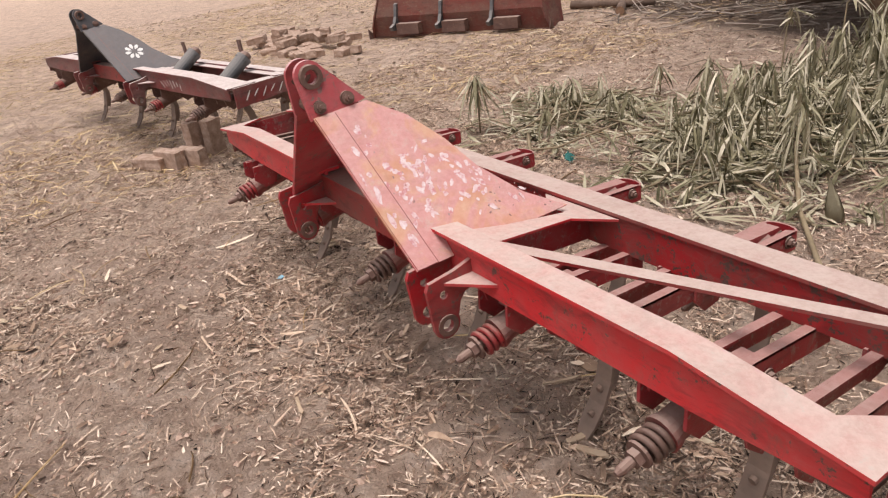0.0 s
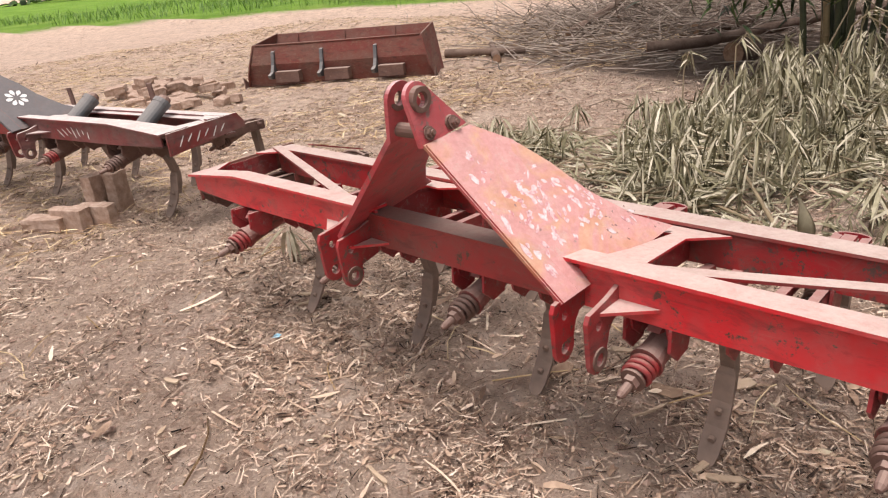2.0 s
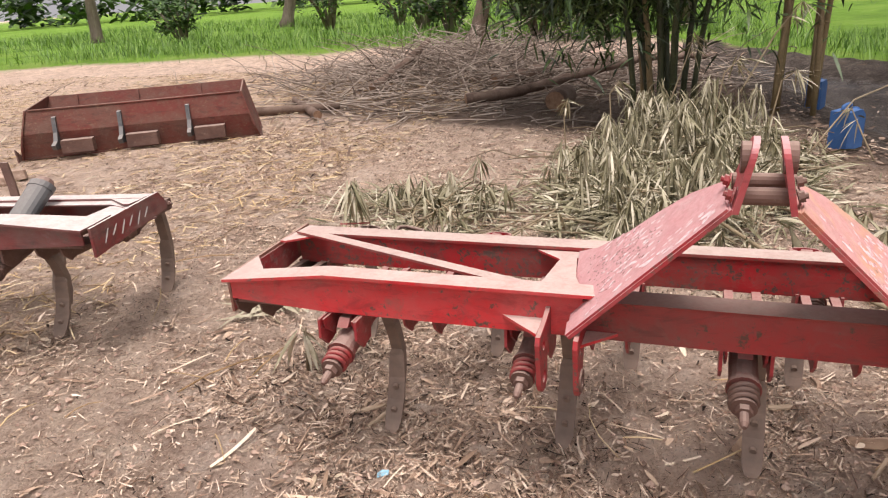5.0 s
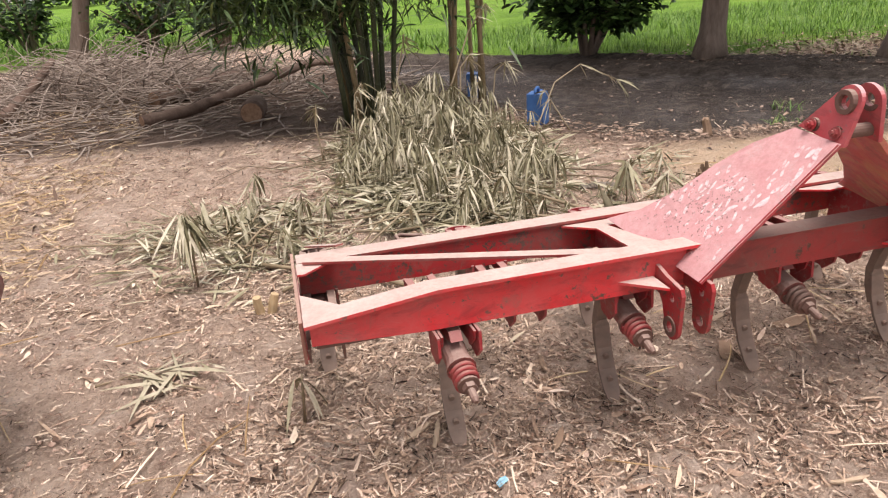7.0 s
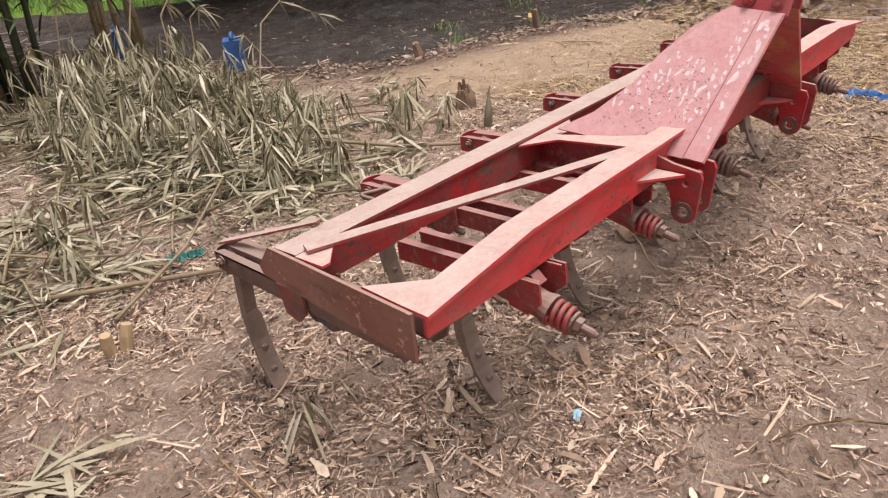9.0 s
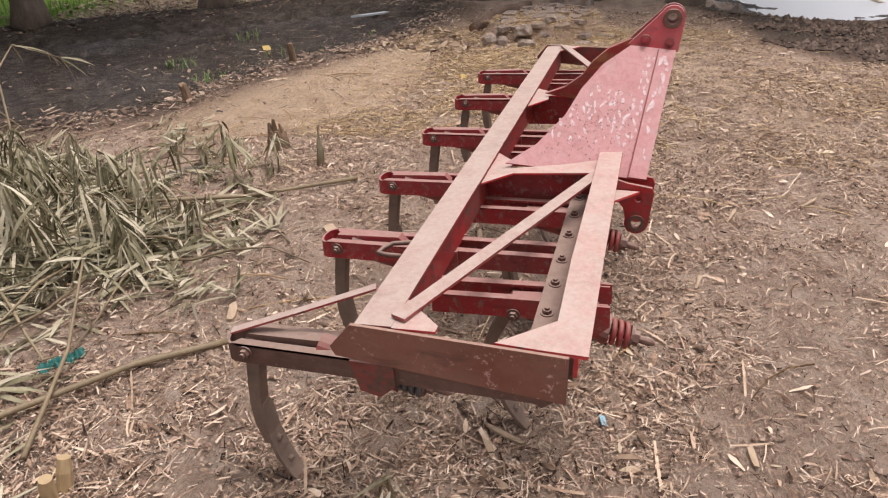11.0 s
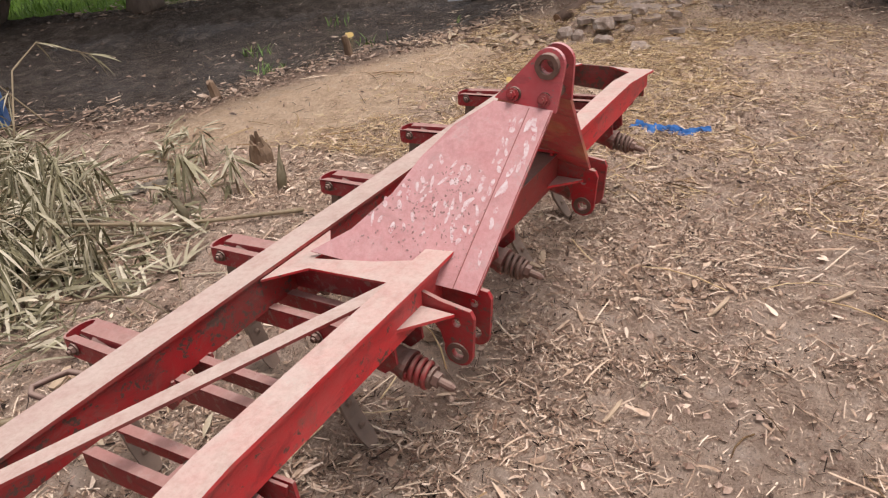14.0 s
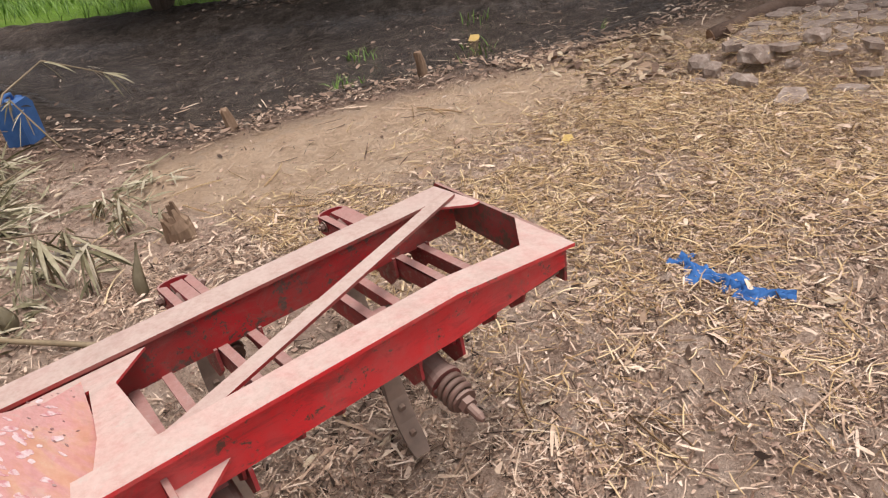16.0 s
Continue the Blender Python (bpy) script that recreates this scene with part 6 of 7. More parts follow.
def log(points, radii, label):
    bm = bmesh.new()
    pts = [Vector((x, y, gz(x, y) + z)) for x, y, z in points]
    fine, rad = [], []
    for i, (a, b) in enumerate(zip(pts, pts[1:])):
        for k in range(5):
            fine.append(a.lerp(b, k / 5) + Vector((0, 0, 0.012 * math.sin(3.1 * (i * 5 + k)))))
            rad.append((radii[i] + (radii[i + 1] - radii[i]) * k / 5) * (1 + 0.07 * math.sin(2.3 * (i * 5 + k))))
    fine.append(pts[-1])
    rad.append(radii[-1])
    tube(bm, fine, rad, 12)
    ob = thing("log", label, "log", None, "logs under the bamboo")
    part("trunk", bm, WOOD, ob, smooth=True)
    bm = bmesh.new()
    d = (fine[0] - fine[1]).normalized()
    tube(bm, [fine[0] + d * 0.001, fine[0] + d * 0.006], rad[0] * 0.93, 12)
    part("cut_end", bm, CUT, ob, "reddish sawn end")
    return ob


log([(-2.55, 5.7, 0.07), (-2.1, 5.95, 0.10), (-1.75, 6.5, 0.11), (-1.25, 7.0, 0.20), (-0.8, 7.7, 0.22), (0.0, 8.2, 0.2)], [0.062, 0.058, 0.055, 0.05, 0.042, 0.03], "long crooked grey-brown log on the soil")
log([(-1.5, 5.35, 0.09), (-1.45, 5.7, 0.10)], [0.11, 0.11], "short log with a reddish sawn end")
log([(-2.6, 7.0, 0.08), (-1.9, 7.8, 0.1), (-1.3, 8.6, 0.1)], [0.10, 0.09, 0.06], "thin log behind the long one")
log([(-4.1, 6.6, 0.07), (-3.9, 7.3, 0.3), (-3.75, 7.8, 0.55)], [0.06, 0.05, 0.04], "slanting broken branch in the brushwood")
log([(-4.9, 5.1, 0.05), (-4.0, 5.5, 0.05)], [0.055, 0.04], "grey branch lying on the soil")
log([(-3.95, 4.9, 0.05), (-4.9, 6.0, 0.05)], [0.05, 0.035], "pale pole lying by the bucket")
log([(4.35, 1.38, 0.03), (4.7, 1.2, 0.02), (5.1, 0.98, 0.03)], [0.055, 0.06, 0.05], "thick brown branch lying behind the stone ledge")
log([(6.95, 0.32, 0.20), (7.9, -0.05, 0.24), (9.2, -0.55, 0.32)], [0.05, 0.042, 0.03], "pale bare branch lying along the pond's bank")
log([(11.0, -2.4, 0.10), (13.0, -4.3, 0.12), (15.0, -6.4, 0.10)], [0.07, 0.06, 0.05], "dark log floating in the pond")
BRUSH = mottled("grey_brushwood", [(0.2, (0.13, 0.10, 0.08)), (0.5, (0.30, 0.24, 0.195)), (0.85, (0.50, 0.42, 0.35))], 10, 0.9, relief=0.4, by_piece=0.6)
rng = random.Random(91)
bm = bmesh.new()
for i in range(1900):
    cx, cy = rng.gauss(-3.4, 1.5), rng.gauss(8.2, 1.0)
    a, ln = rng.uniform(0, 6.28), rng.uniform(0.25, 1.1)
    h = 0.50 * math.exp(-((cx + 3.4) / 1.5) ** 2 - ((cy - 8.2) / 1.2) ** 2) * rng.uniform(0.1, 1.0)
    up = rng.choice((rng.uniform(-0.1, 0.3), rng.uniform(0.2, 1.0)))
    pts = []
    for k in range(4):
        s = k / 3
        px, py = cx + math.cos(a) * ln * s + rng.uniform(-0.05, 0.05), cy + math.sin(a) * ln * s + rng.uniform(-0.05, 0.05)
        pts.append((px, py, max(0.01, h + ln * up * s * (1 - 0.4 * s)) + gz(px, py)))
    tube(bm, pts, [0.008, 0.006, 0.0045, 0.0025], 4, False)
tagged(new("brushwood", mesh_of("brushwood", bm, BRUSH)), "pile of bare grey twigs and branches", "brushwood", kind="stuff")
bm = bmesh.new()
for i in range(260):
    cx, cy = rng.uniform(-4.5, 0.3), rng.uniform(4.6, 7.6)
    a, ln = rng.uniform(0, 6.28), rng.uniform(0.15, 0.8)
    pts = [(cx + math.cos(a) * ln * s, cy + math.sin(a) * ln * s + 0.03 * math.sin(5 * s + i), gz(cx, cy) + rng.uniform(0.008, 0.04)) for s in (0, 0.5, 1)]
    tube(bm, pts, [0.008, 0.007, 0.004], 4, False)
tagged(new("twig_litter", mesh_of("twig_litter", bm, BRUSH)), "broken twigs strewn under the bamboo", "twigs", kind="stuff")
bm = bmesh.new()
for i in range(150):
    cx, cy = rng.uniform(-3.8, 4.0), rng.uniform(-2.0, 2.2)
    a, ln = rng.uniform(0, 6.28), rng.uniform(0.10, 0.38)
    b = rng.uniform(-0.5, 0.5)
    pts = [(cx + math.cos(a + b * s) * ln * s, cy + math.sin(a + b * s) * ln * s, gz(cx, cy) + 0.006 + 0.012 * math.sin(3.1 * s)) for s in (0, 0.33, 0.66, 1)]
    rr = rng.uniform(0.0014, 0.0034)
    tube(bm, pts, [rr, rr, rr * 0.9, rr * 0.5], 5, False)
tagged(new("twig_litter", mesh_of("twig_litter", bm, STRAW)), "single thin twigs on the trodden soil", "twigs", kind="stuff")

# ---- small things on the soil ----
PLASTIC = mottled("blue_plastic", [(0.3, (0.03, 0.10, 0.30)), (0.7, (0.07, 0.18, 0.42))], 12, 0.45, relief=0.1)


def jerrycan(x, y, turn, label):
    j = thing("jerrycan", label, "jerrycan", pose(x, y, gz(x, y) - 0.005, 0, 0, turn), "blue jerrycans")
    bm = bmesh.new()
    slab(bm, [(-0.11, -0.065, 0), (0.11, -0.065, 0), (0.11, -0.065, 0.22), (0.06, -0.065, 0.265), (-0.11, -0.065, 0.265)], (0, 0.13, 0))
    part("body", bm, PLASTIC, j, bevel=0.015)
    bm = bmesh.new()
    tube(bm, [(-0.085, 0, 0.26), (-0.08, 0, 0.298), (-0.03, 0, 0.305), (0.02, 0, 0.30), (0.03, 0, 0.26)], 0.012, 8)
    part("handle", bm, PLASTIC, j, smooth=True)
    bm = bmesh.new()
    tube(bm, [(0.087, 0, 0.235), (0.105, 0, 0.262)], 0.022, 12)
    part("cap", bm, PLASTIC, j)


jerrycan(0.82, 3.78, 55, "blue plastic jerrycan beside the leaf heap")
jerrycan(0.90, 5.95, 70, "blue plastic jerrycan behind the leaf heap")

CLOTH = mottled("blue_cloth", [(0.3, (0.02, 0.08, 0.26)), (0.6, (0.06, 0.18, 0.45)), (0.85, (0.14, 0.30, 0.58))], 16, 0.8, relief=0.5)


def rag(points, wide, seed, label, mat=CLOTH):
    """A crumpled strip of cloth lying along a line."""
    rr = random.Random(seed)
    bm = bmesh.new()
    pts = [Vector(p) for p in points]
    n, mm = 44, 13
    grid = []
    for i in range(n):
        s = i / (n - 1) * (len(pts) - 1)
        k = min(int(s), len(pts) - 2)
        p = pts[k].lerp(pts[k + 1], s - k)
        d = (pts[k + 1] - pts[k]).normalized()
        c = Vector((-d.y, d.x, 0))
        w = wide * (0.55 + 0.35 * math.sin(i * 0.55 + seed) + 0.2 * math.sin(i * 1.3)) * (1 if i < n - 9 else 0.45)
        row = []
        for j in range(mm):
            u = j / (mm - 1) - 0.5
            q = p + c * u * w
            fold = 0.5 + 0.5 * math.sin(15 * u + 0.45 * i + 2 * noise.noise(Vector((i * 0.22, j * 0.5, seed))))
            z = gz(q.x, q.y) + 0.006 + 0.028 * fold * (1 - (2 * u) ** 2) + 0.012 * noise.noise(Vector((i * 0.4, j * 0.6, 3)))
            row.append(bm.verts.new((q.x + 0.008 * noise.noise(Vector((i, j, 1))), q.y, max(z, gz(q.x, q.y) + 0.003))))
        grid.append(row)
    for a, b in zip(grid, grid[1:]):
        for j in range(mm - 1):
            bm.faces.new([a[j], a[j + 1], b[j + 1], b[j]])
    return solid("rag", bm, mat, label, "cloth", smooth=True)


rag([(2.07, 0.045, 0), (2.03, -0.06, 0), (2.05, -0.16, 0), (2.02, -0.22, 0), (2.09, -0.33, 0)], 0.125, 2, "crumpled blue cloth rag on the straw")
SCRAP = mottled("pale_blue_plastic", [(0.3, (0.16, 0.38, 0.50)), (0.7, (0.36, 0.58, 0.68))], 30, 0.5)
bm = bmesh.new()
slab(bm, [(-0.030, -0.014, 0), (0.028, -0.012, 0.004), (0.031, 0.013, 0.006), (0.0, 0.016, 0.012), (-0.028, 0.012, 0.002)], (0, 0, 0.003))
solid("plastic_scrap", bm, SCRAP, "small pale blue scrap of plastic on soil", "scrap", pose(-0.855, -0.255, gz(-0.855, -0.255) + 0.008, 6, -8, 20) @ Matrix.Diagonal((0.55, 0.6, 0.6, 1)))
GREENCLOTH = mottled("teal_cloth", [(0.3, (0.03, 0.13, 0.12)), (0.7, (0.08, 0.26, 0.23))], 20, 0.85)
rag([(-1.04, 1.42, 0), (-0.98, 1.38, 0), (-0.93, 1.34, 0)], 0.06, 5, "faded teal cloth scrap near the leaf heap", GREENCLOTH)

GREYCLOTH = mottled("dusty_grey_cloth", [(0.3, (0.10, 0.085, 0.07)), (0.7, (0.30, 0.26, 0.21))], 14, 0.9, relief=0.5)
rag([(0.40, 2.02, 0), (0.52, 2.0, 0), (0.62, 1.93, 0), (0.70, 1.95, 0)], 0.13, 8, "dusty grey crumpled cloth beside the leaf heap", GREYCLOTH)

SPLIT = mottled("split_wood", [(0.3, (0.12, 0.078, 0.052)), (0.5, (0.27, 0.185, 0.125)), (0.7, (0.46, 0.345, 0.24))], 9, 0.85, relief=0.7, deep=0.006, stretch=(1, 1, 0.3))
PALE = mottled("fresh_wood_chip", [(0.25, (0.38, 0.275, 0.18)), (0.7, (0.60, 0.47, 0.345))], 20, 0.8, relief=0.4, stretch=(0.3, 1, 1))


def stake(x, y, r, h, lean, label, seed, name="stake", mat=SPLIT):
    rr = random.Random(seed)
    bm = bmesh.new()
    z = gz(x, y)
    tube(bm, [(x, y, z - 0.05), (x + lean[0] * 0.5, y + lean[1] * 0.5, z + h * 0.5), (x + lean[0], y + lean[1], z + h)], [r * 1.1, r, r * 0.8], 10)
    for v in bm.verts:
        v.co += Vector((rr.uniform(-1, 1), rr.uniform(-1, 1), rr.uniform(-1, 1) * (1.6 if v.co.z > z + h * 0.8 else 0.2))) * r * 0.22
    return solid(name, bm, mat, label, "stake", smooth=False, bevel=0.002)


stake(1.73, 2.76, 0.032, 0.13, (-0.03, 0.0), "short weathered wooden stake by the channel", 1)
stake(3.0, 2.60, 0.032, 0.16, (-0.02, 0.01), "weathered wooden stake at the mud's edge", 2)
bm = bmesh.new()
rr = random.Random(6)
x0, y0 = 1.00, 1.68
z0 = gz(x0, y0)
tube(bm, [(x0, y0, z0 - 0.04), (x0 - 0.004, y0, z0 + 0.05), (x0 - 0.012, y0 + 0.004, z0 + 0.085)], [0.066, 0.06, 0.048], 9)
for k in range(9):
    a = k * 0.7 + rr.uniform(-0.2, 0.2)
    q = rr.uniform(0.020, 0.050)
    px, py = x0 + q * math.cos(a), y0 + q * math.sin(a)
    strip_bar(bm, [(px, py, z0 + 0.02), (px - 0.006, py, z0 + 0.08), (px - 0.02 + rr.uniform(-0.008, 0.008), py + rr.uniform(-0.01, 0.01), z0 + rr.uniform(0.10, 0.175))], [0.036, 0.032, 0.014], [0.026, 0.022, 0.008], (-math.sin(a), math.cos(a), 0))
solid("tree_stump", bm, SPLIT, "small splintered tree stump in the soil", "stump", bevel=0.003)
STUB = mottled("yellow_bamboo_stub", [(0.3, (0.38, 0.26, 0.13)), (0.7, (0.60, 0.46, 0.28))], 20, 0.7, relief=0.3, stretch=(1, 1, 0.2))
for i, (dx, tilt) in enumerate(((-0.022, -6), (0.022, 9))):
    bm = bmesh.new()
    tube(bm, [(0, 0, -0.02), (0.0, 0, 0.05), (0.004, 0, 0.085)], [0.019, 0.019, 0.016], 10)
    solid("bamboo_stub", bm, STUB, "short pale bamboo stub sticking in soil", "stub", pose(-1.43 + dx, 0.99, gz(-1.43, 0.99), 10, tilt, 30 * i), "pale bamboo stubs", bevel=0.002)


def chip(name, x, y, size, turn, mat, label, category, seed, tilt=(4, -5)):
    """A splinter, strip or curled leaf that lies by itself."""
    rr = random.Random(seed)
    ln, wd, th = size
    bm = bmesh.new()
    pts = [(-ln / 2, -wd * 0.3), (-ln * 0.2, -wd / 2), (ln * 0.3, -wd * 0.45), (ln / 2, -wd * rr.uniform(-0.1, 0.3)), (ln * 0.35, wd * 0.5), (-ln * 0.15, wd * 0.42), (-ln * 0.46, wd * 0.35)]
    slab(bm, [(a + rr.uniform(-0.02, 0.02) * ln, b, 0.10 * ln * (2 * a / ln) ** 2 * 0.5) for a, b in pts], (0, 0, th))
    return solid(name, bm, mat, label, category, pose(x, y, gz(x, y) + 0.004 + th * 0.5, tilt[0], tilt[1], turn), bevel=min(th * 0.2, 0.001))


for i, (x, y, ln, wd, turn) in enumerate(((0.615, -0.045, 0.085, 0.020, 20), (0.555, -0.03, 0.075, 0.020, 75), (0.36, 0.09, 0.11, 0.010, 60), (0.545, -0.67, 0.13, 0.014, -20), (0.50, 0.33, 0.09, 0.04, 40), (1.78, 0.16, 0.06, 0.02, -30),
                                          (-0.05, -0.52, 0.10, 0.012, -12), (-0.9, -0.62, 0.07, 0.018, 10), (-1.02, 0.02, 0.10, 0.02, 30), (-0.97, -0.01, 0.12, 0.016, 70), (0.75, -1.0, 0.12, 0.012, -40), (2.9, -0.95, 0.10, 0.02, -25),
                                          (0.15, 0.32, 0.07, 0.022, 10), (-0.62, 1.0, 0.10, 0.03, 20), (0.02, 0.92, 0.09, 0.05, 40))):
    chip("wood_chip", x, y, (ln, wd, 0.006), turn, PALE, "pale splintered wood chip lying on the soil", "wood chip", 70 + i)
LEAF_BROWN = mottled("curled_brown_leaf", [(0.3, (0.22, 0.13, 0.08)), (0.7, (0.42, 0.29, 0.19))], 25, 0.7)
LEAF_YELLOW = mottled("yellow_leaf", [(0.3, (0.45, 0.30, 0.08)), (0.7, (0.62, 0.46, 0.16))], 25, 0.7)
for i, (x, y, ln, wd, turn, mt, lb) in enumerate(((2.63, 1.03, 0.10, 0.05, 20, LEAF_YELLOW, "yellow fallen leaf on the straw"), (2.78, 0.40, 0.10, 0.05, 80, LEAF_BROWN, "curled brown leaf on the straw"), (0.35, 0.20, 0.12, 0.045, -15, LEAF_BROWN, "curled brown leaf under the cultivator"),
                                                  (3.3, 1.15, 0.11, 0.05, 10, LEAF_BROWN, "curled brown leaf on the soil"), (3.0, 0.0, 0.10, 0.05, 30, LEAF_BROWN, "curled brown leaf on the straw"), (4.3, 3.6, 0.14, 0.09, 30, LEAF_YELLOW, "yellow fallen leaf in the mud"),
                                                  (0.05, 0.12, 0.10, 0.05, 55, LEAF_BROWN, "curled brown leaf under the cultivator"), (2.0, 1.3, 0.09, 0.04, 15, LEAF_BROWN, "curled brown leaf on the pale soil"))):
    chip("fallen_leaf", x, y, (ln, wd, 0.002), turn, mt, lb, "leaf", 120 + i, (10, -12))

# ---- stones and post beside the pond ----
STONE = mottled("grey_stone", [(0.35, (0.17, 0.125, 0.10)), (0.5, (0.34, 0.27, 0.225)), (0.65, (0.54, 0.47, 0.41))], 9, 0.9, relief=0.7, deep=0.01)


def stone_mesh(seed, sx, sy, sz):
    rr = random.Random(seed)
    bm = bmesh.new()
    bmesh.ops.create_icosphere(bm, subdivisions=2, radius=1.0)
    off = Vector((rr.uniform(0, 50), rr.uniform(0, 50), 0))
    for v in bm.verts:
        q = v.co.normalized()
        cut = max(abs(q.x), abs(q.y), abs(q.z))
        v.co = q * (0.45 + 0.55 / cut * 0.8) * (1 + 0.34 * noise.noise(q * 1.5 + off) + 0.10 * noise.noise(q * 4 + off))
        v.co.x *= sx
        v.co.y *= sy
        v.co.z *= sz
    return mesh_of("stone", bm, STONE)


rng = random.Random(17)
STONES = [(3.85, 0.80, 0.075, 0.11, 0.075, 0.055), (3.62, 0.74, 0.035, 0.09, 0.055, 0.055), (3.71, 0.97, 0.05, 0.055, 0.05, 0.055), (3.60, 0.98, 0.015, 0.045, 0.035, 0.03),
          (3.80, 1.10, 0.05, 0.07, 0.06, 0.07), (4.05, 0.60, 0.06, 0.07, 0.06, 0.045), (3.80, 0.30, 0.02, 0.085, 0.045, 0.03), (3.88, 0.62, 0.01, 0.05, 0.05, 0.03)]
for i, (x, y, z, sx, sy, sz) in enumerate(STONES):
    s = new("stone", stone_mesh(i, sx, sy, sz))
    s.matrix_basis = pose(x, y, gz(x, y) + z - 0.02, rng.uniform(-7, 7), rng.uniform(-7, 7), rng.uniform(0, 360))
    tagged(s, "rough pale grey stone at a low stone ledge", "stone", "stones by the pond")


def flagstone(x, y, sx, sy, thick, turn, tilt):
    """An uneven flat slab with broken corners."""
    bm = bmesh.new()
    n = rng.randint(5, 8)
    ring = [(sx * rng.uniform(0.75, 1.15) * math.cos(6.28 * k / n + rng.uniform(-0.25, 0.25)), sy * rng.uniform(0.75, 1.15) * math.sin(6.28 * k / n), rng.uniform(-0.004, 0.004)) for k in range(n)]
    slab(bm, ring, (0, 0, thick))
    return solid("flagstone", bm, STONE, "flat weathered slab set in a low stone ledge", "stone", pose(x, y, gz(x, y) - 0.012, tilt[0], tilt[1], turn), "slabs of the stone ledge", bevel=0.005)


for ix in range(7):
    for iy in range(5):
        flagstone(3.98 + 0.19 * ix + rng.uniform(-0.04, 0.04), 0.34 + 0.17 * iy + rng.uniform(-0.04, 0.04) + 0.02 * ix, rng.uniform(0.07, 0.12), rng.uniform(0.045, 0.085), rng.uniform(0.02, 0.04), rng.uniform(-40, 40), (rng.uniform(-5, 5), rng.uniform(-5, 5)))
for x, y in ((5.4, 0.6), (5.6, 0.9), (5.1, 0.2), (4.2, 0.15), (3.55, 0.45)):
    flagstone(x, y, rng.uniform(0.08, 0.16), rng.uniform(0.06, 0.1), 0.03, rng.uniform(0, 180), (4, -4))
bm = bmesh.new()
slab(bm, [(-0.30, -0.16, 0.0), (-0.05, -0.24, 0.01), (0.24, -0.19, 0.0), (0.31, 0.02, 0.01), (0.22, 0.22, 0.0), (-0.12, 0.25, 0.01), (-0.33, 0.08, 0.0)], (0.02, 0.01, 0.19))
bmesh.ops.subdivide_edges(bm, edges=bm.edges[:], cuts=2, use_grid_fill=True)
for v in bm.verts:
    v.co += 0.03 * noise.noise_vector(v.co * 6)
solid("stone_plinth", bm, STONE, "low rough stone plinth round a post", "plinth", pose(6.0, 0.62, gz(6.0, 0.62) - 0.03), bevel=0.006)
bm = bmesh.new()
tube(bm, [(6.0, 0.62, 0.15), (6.02, 0.62, 1.2), (6.02, 0.62, 2.6)], [0.05, 0.048, 0.045], 12)
solid("post", bm, TRUNK, "pale round wooden post on a stone plinth", "post", smooth=True)
bm = bmesh.new()
rng = random.Random(23)
for i in range(26):
    x, y = rng.uniform(6.2, 13), rng.uniform(-5.5, -1.2)
    a, ln = rng.uniform(0, 6.28), rng.uniform(0.15, 0.9)
    b = a + rng.uniform(-0.5, 0.5)
    p1 = (x + math.cos(a) * ln * 0.5, y + math.sin(a) * ln * 0.5)
    tube(bm, [(x, y, -0.10), (*p1, -0.05 + rng.uniform(0, 0.12)), (p1[0] + math.cos(b) * ln * 0.5, p1[1] + math.sin(b) * ln * 0.5, rng.uniform(-0.09, 0.12))], [0.018, 0.014, 0.006], 6)
tagged(new("sunken_branches", mesh_of("sunken_branches", bm, BRUSH)), "dark branches sticking out of the pond", "branches", kind="stuff")
crumbs("mud_clods", 420, (5.4, 8.2, -3.6, -0.2), (0.03, 0.10), mottled("wet_pond_mud", [(0.2, (0.05, 0.038, 0.031)), (0.6, (0.14, 0.105, 0.085))], 20, 0.5, relief=0.6, by_piece=0.4), "wet mud lumps standing out of the shallow water",
       lambda a, b: 1.0 * (signed(POND, a, b) > -0.6) * (1 - step(signed(POND, a, b), -0.4, 0.9)))
crumbs("mud_clods", 13000, (3.1, 6.5, -4.6, 0.2), (0.006, 0.040), mottled("wet_mud_clods", [(0.2, (0.05, 0.036, 0.029)), (0.55, (0.16, 0.115, 0.09)), (0.9, (0.32, 0.245, 0.195))], 20, 0.8, relief=0.6, by_piece=0.4), "dark clods of mud at the pond's edge",
       lambda a, b: np.maximum(step(signed(POND_MUD, a, b), -0.15, 0.2), step(signed(POND, a, b), -0.4, 0.0)) * step(drift(a, b, 0.35, 3), 0.3, 0.75))

CRUST = mottled("crusted_dirt", [(0.3, (0.29, 0.165, 0.155)), (0.7, (0.42, 0.29, 0.27))], 60, 0.95, relief=0.5, by_piece=0.5)

# ---- white brushed lettering on the mast plates, worn to strokes ----
def blot(bm, c, along, half, wide, out, rr):
    """One worn dab of brush paint with an uneven outline."""
    along = along.normalized()
    n = out.cross(along)
    pts = []
    for k in range(9):
        a = 2 * math.pi * k / 9
        q = rr.uniform(0.72, 1.12)
        pts.append(c + along * math.cos(a) * half * q + n * math.sin(a) * wide * 0.5 * q)
    slab(bm, [p + out * 0.0003 for p in pts], out * 0.0005)


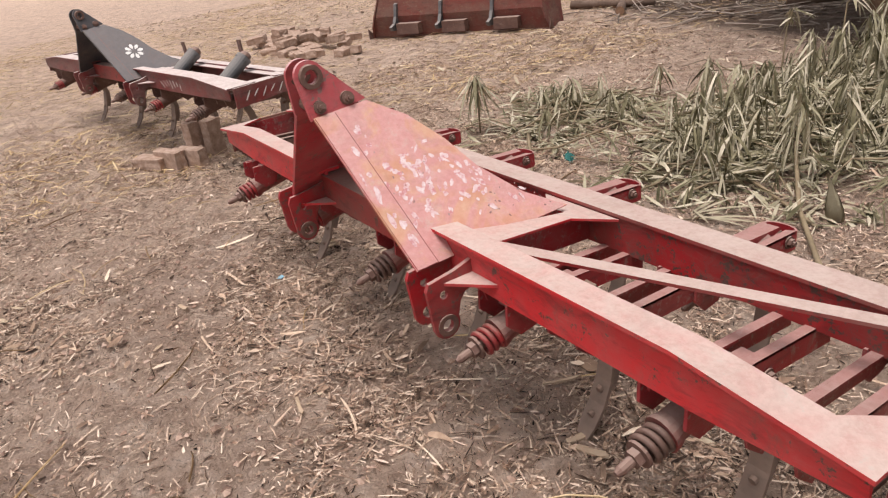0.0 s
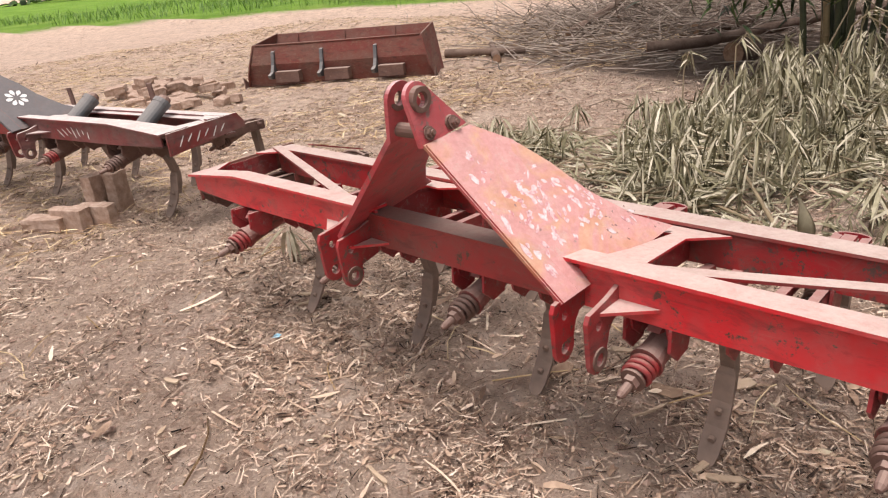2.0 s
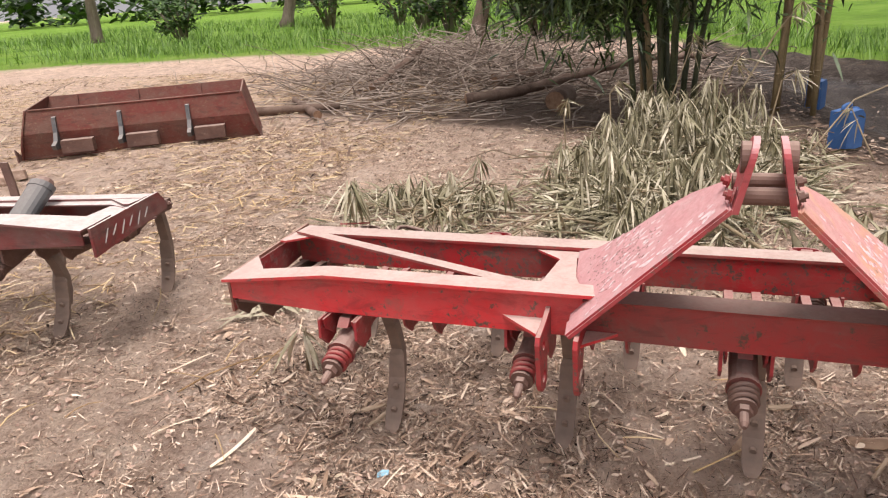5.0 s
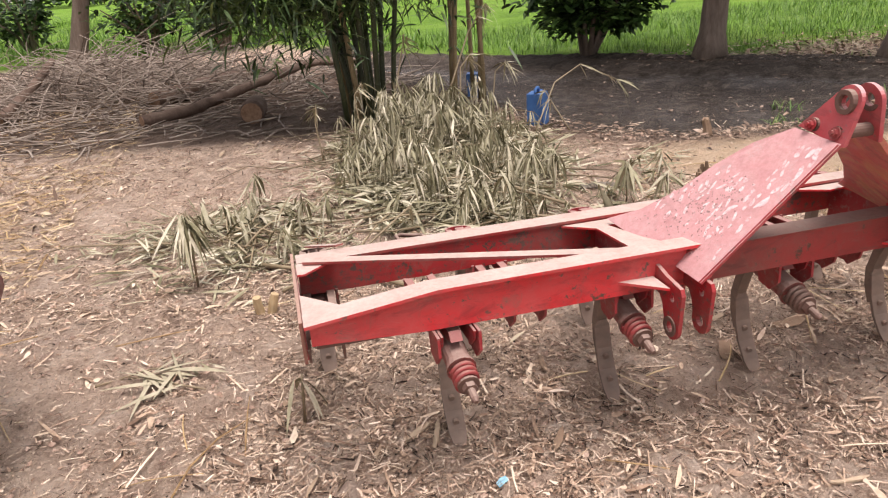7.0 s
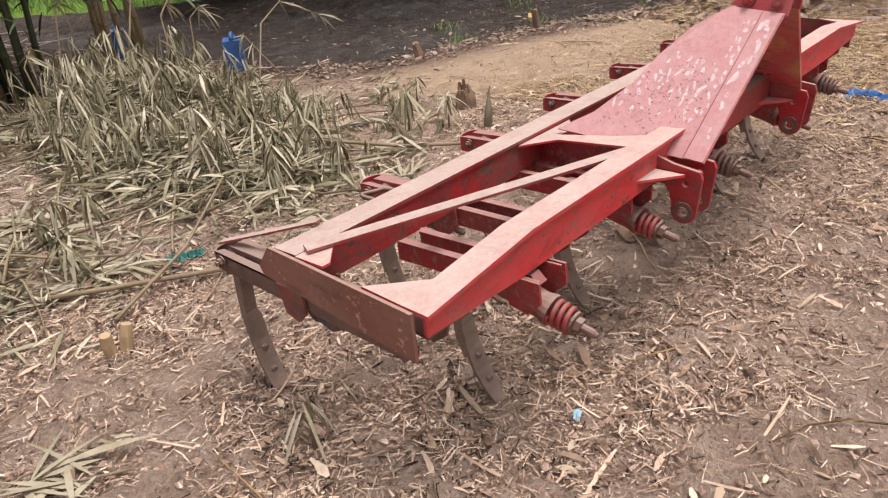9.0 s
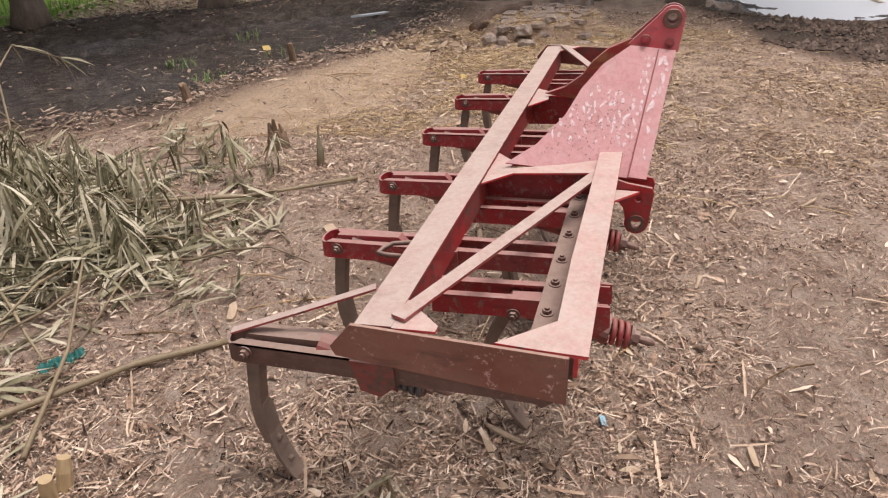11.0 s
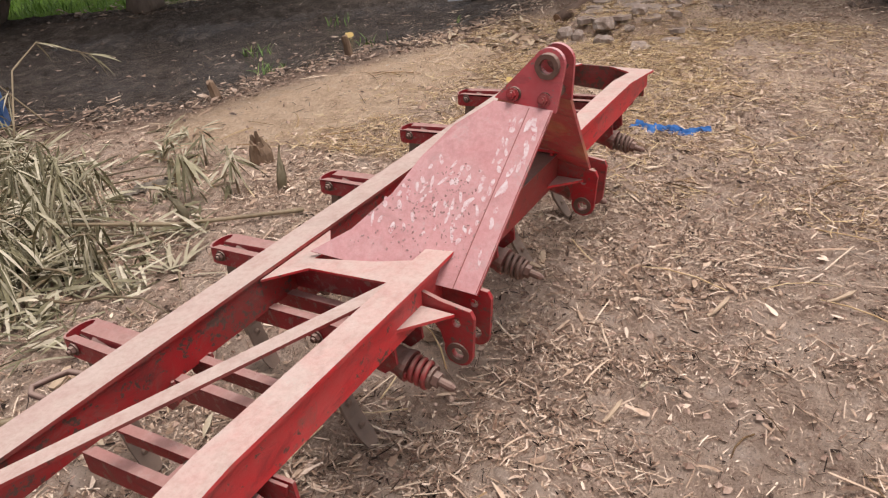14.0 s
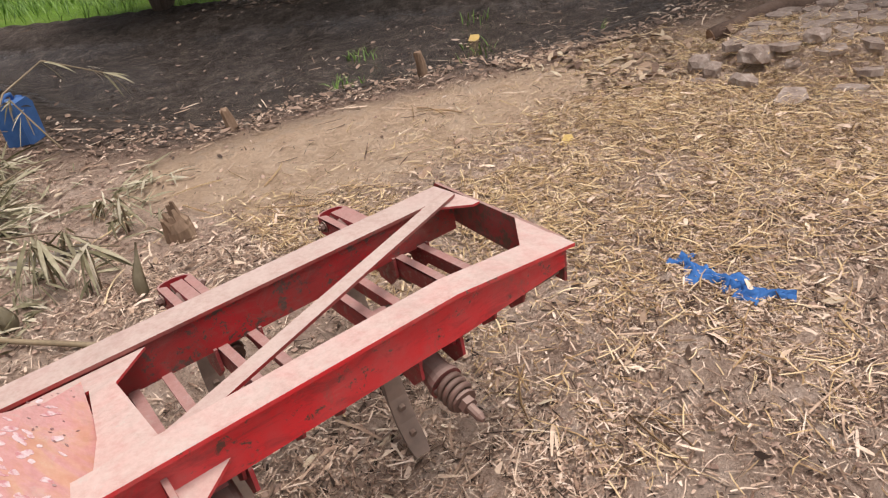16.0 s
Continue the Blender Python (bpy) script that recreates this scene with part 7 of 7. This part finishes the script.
for s, seed in ((1, 3), (-1, 9)):
    rr = random.Random(seed)
    out = Vector((MAST_OUT.x * s, MAST_OUT.y, MAST_OUT.z)).normalized()
    a0, a1 = mirror_x([MAST[0], MAST[1]], s)
    across = (Vector(mirror_x([MAST[7]], s)[0]) - a0)
    across = (across - out * across.dot(out)).normalized()
    up = (a1 - a0)
    rise = up.normalized()

    def spot(t, w, lift=0.0002):
        return a0 + up * t + across * (0.056 + (0.30 * (1 - t) + 0.045) * w) + out * lift

    bm = bmesh.new()
    if s > 0:
        # rows of narrow upright strokes, closest together near the ear
        for row in range(13):
            t = 0.24 + 0.056 * row
            n = max(6, int((0.30 * (1 - t) + 0.05) / 0.019))
            for k in range(n):
                if rr.random() < 0.66 - 0.85 * t:
                    continue
                ang = rr.choice((1.3, 1.5, 1.7, 1.1, 2.0)) + rr.uniform(-0.25, 0.25)
                c = spot(t + rr.uniform(-0.016, 0.016), (k + rr.uniform(0.2, 0.8)) / n)
                d = math.cos(ang) * across + math.sin(ang) * rise
                half = rr.uniform(0.007, 0.018)
                blot(bm, c, d, half, rr.uniform(0.006, 0.012), out, rr)
                if rr.random() < 0.35:
                    blot(bm, c + d * half * 0.9, d + across * rr.uniform(-1.2, 1.2), half * 0.6, rr.uniform(0.004, 0.007), out, rr)
    else:
        # two lines of flowing script, each stroke a bow of thick and thin dabs
        for t0, w0, sweep, size in ((0.84, 0.25, 1.6, 0.035), (0.80, 0.72, -1.2, 0.04), (0.70, 0.18, 1.1, 0.05), (0.68, 0.50, 2.8, 0.045), (0.66, 0.82, -1.5, 0.04), (0.56, 0.14, -0.9, 0.05), (0.54, 0.36, 0.8, 0.055),
                                    (0.53, 0.58, 3.4, 0.05), (0.50, 0.84, 1.0, 0.05), (0.42, 0.20, 1.4, 0.04), (0.40, 0.45, -0.8, 0.05), (0.37, 0.70, 1.2, 0.05), (0.30, 0.26, 0.9, 0.035), (0.27, 0.55, -1.0, 0.035)):
            ang = rr.uniform(1.0, 2.2)
            p = spot(t0, w0) + rise * size * 0.5
            n = 4 if abs(sweep) < 2 else 7
            for k in range(n):
                d = math.cos(ang) * across - math.sin(ang) * rise
                stretch = size * (1.0 if n == 4 else 1.5) / n
                if rr.random() > 0.12:
                    blot(bm, p + d * stretch * 0.5, d, stretch * rr.uniform(0.6, 0.85), rr.uniform(0.011, 0.019), out, rr)
                p = p + d * stretch
                ang += sweep / n
        for k in range(84):
            t = rr.uniform(0.14, 0.9)
            ang = rr.uniform(0.6, 2.4)
            blot(bm, spot(t, rr.random()), math.cos(ang) * across + math.sin(ang) * rise, rr.uniform(0.005, 0.015), rr.uniform(0.006, 0.013), out, rr)
    for k in range(14):
        c = a0 + up * rr.uniform(0.12, 0.93) + across * rr.uniform(0.012, 0.040) + out * 0.0057
        blot(bm, c, rise + across * rr.uniform(-0.3, 0.3), rr.uniform(0.006, 0.022), rr.uniform(0.007, 0.015), out, rr)
    part("painted_lettering", bm, WHITE_PAINT, red, "worn white brush strokes of faded lettering")["kind"] = "stuff"
    bm = bmesh.new()
    knots = [(rr.uniform(0.10, 0.62), rr.uniform(0.08, 0.92)) for k in range(9)]
    for k in range(210 if s > 0 else 30):
        kt, kw = rr.choice(knots)
        t = min(0.9, max(0.05, rr.gauss(kt, 0.08)))
        c = spot(t, min(1, max(0, rr.gauss(kw, 0.15))), 0.0006)
        d = across * rr.uniform(-1, 1) + rise * rr.uniform(-1, 1)
        blot(bm, c, d, rr.uniform(0.0012, 0.0042), rr.uniform(0.0018, 0.005), out, rr)
    part("dirt_specks", bm, CRUST, red, "crusted specks of grey-brown dirt")["kind"] = "stuff"
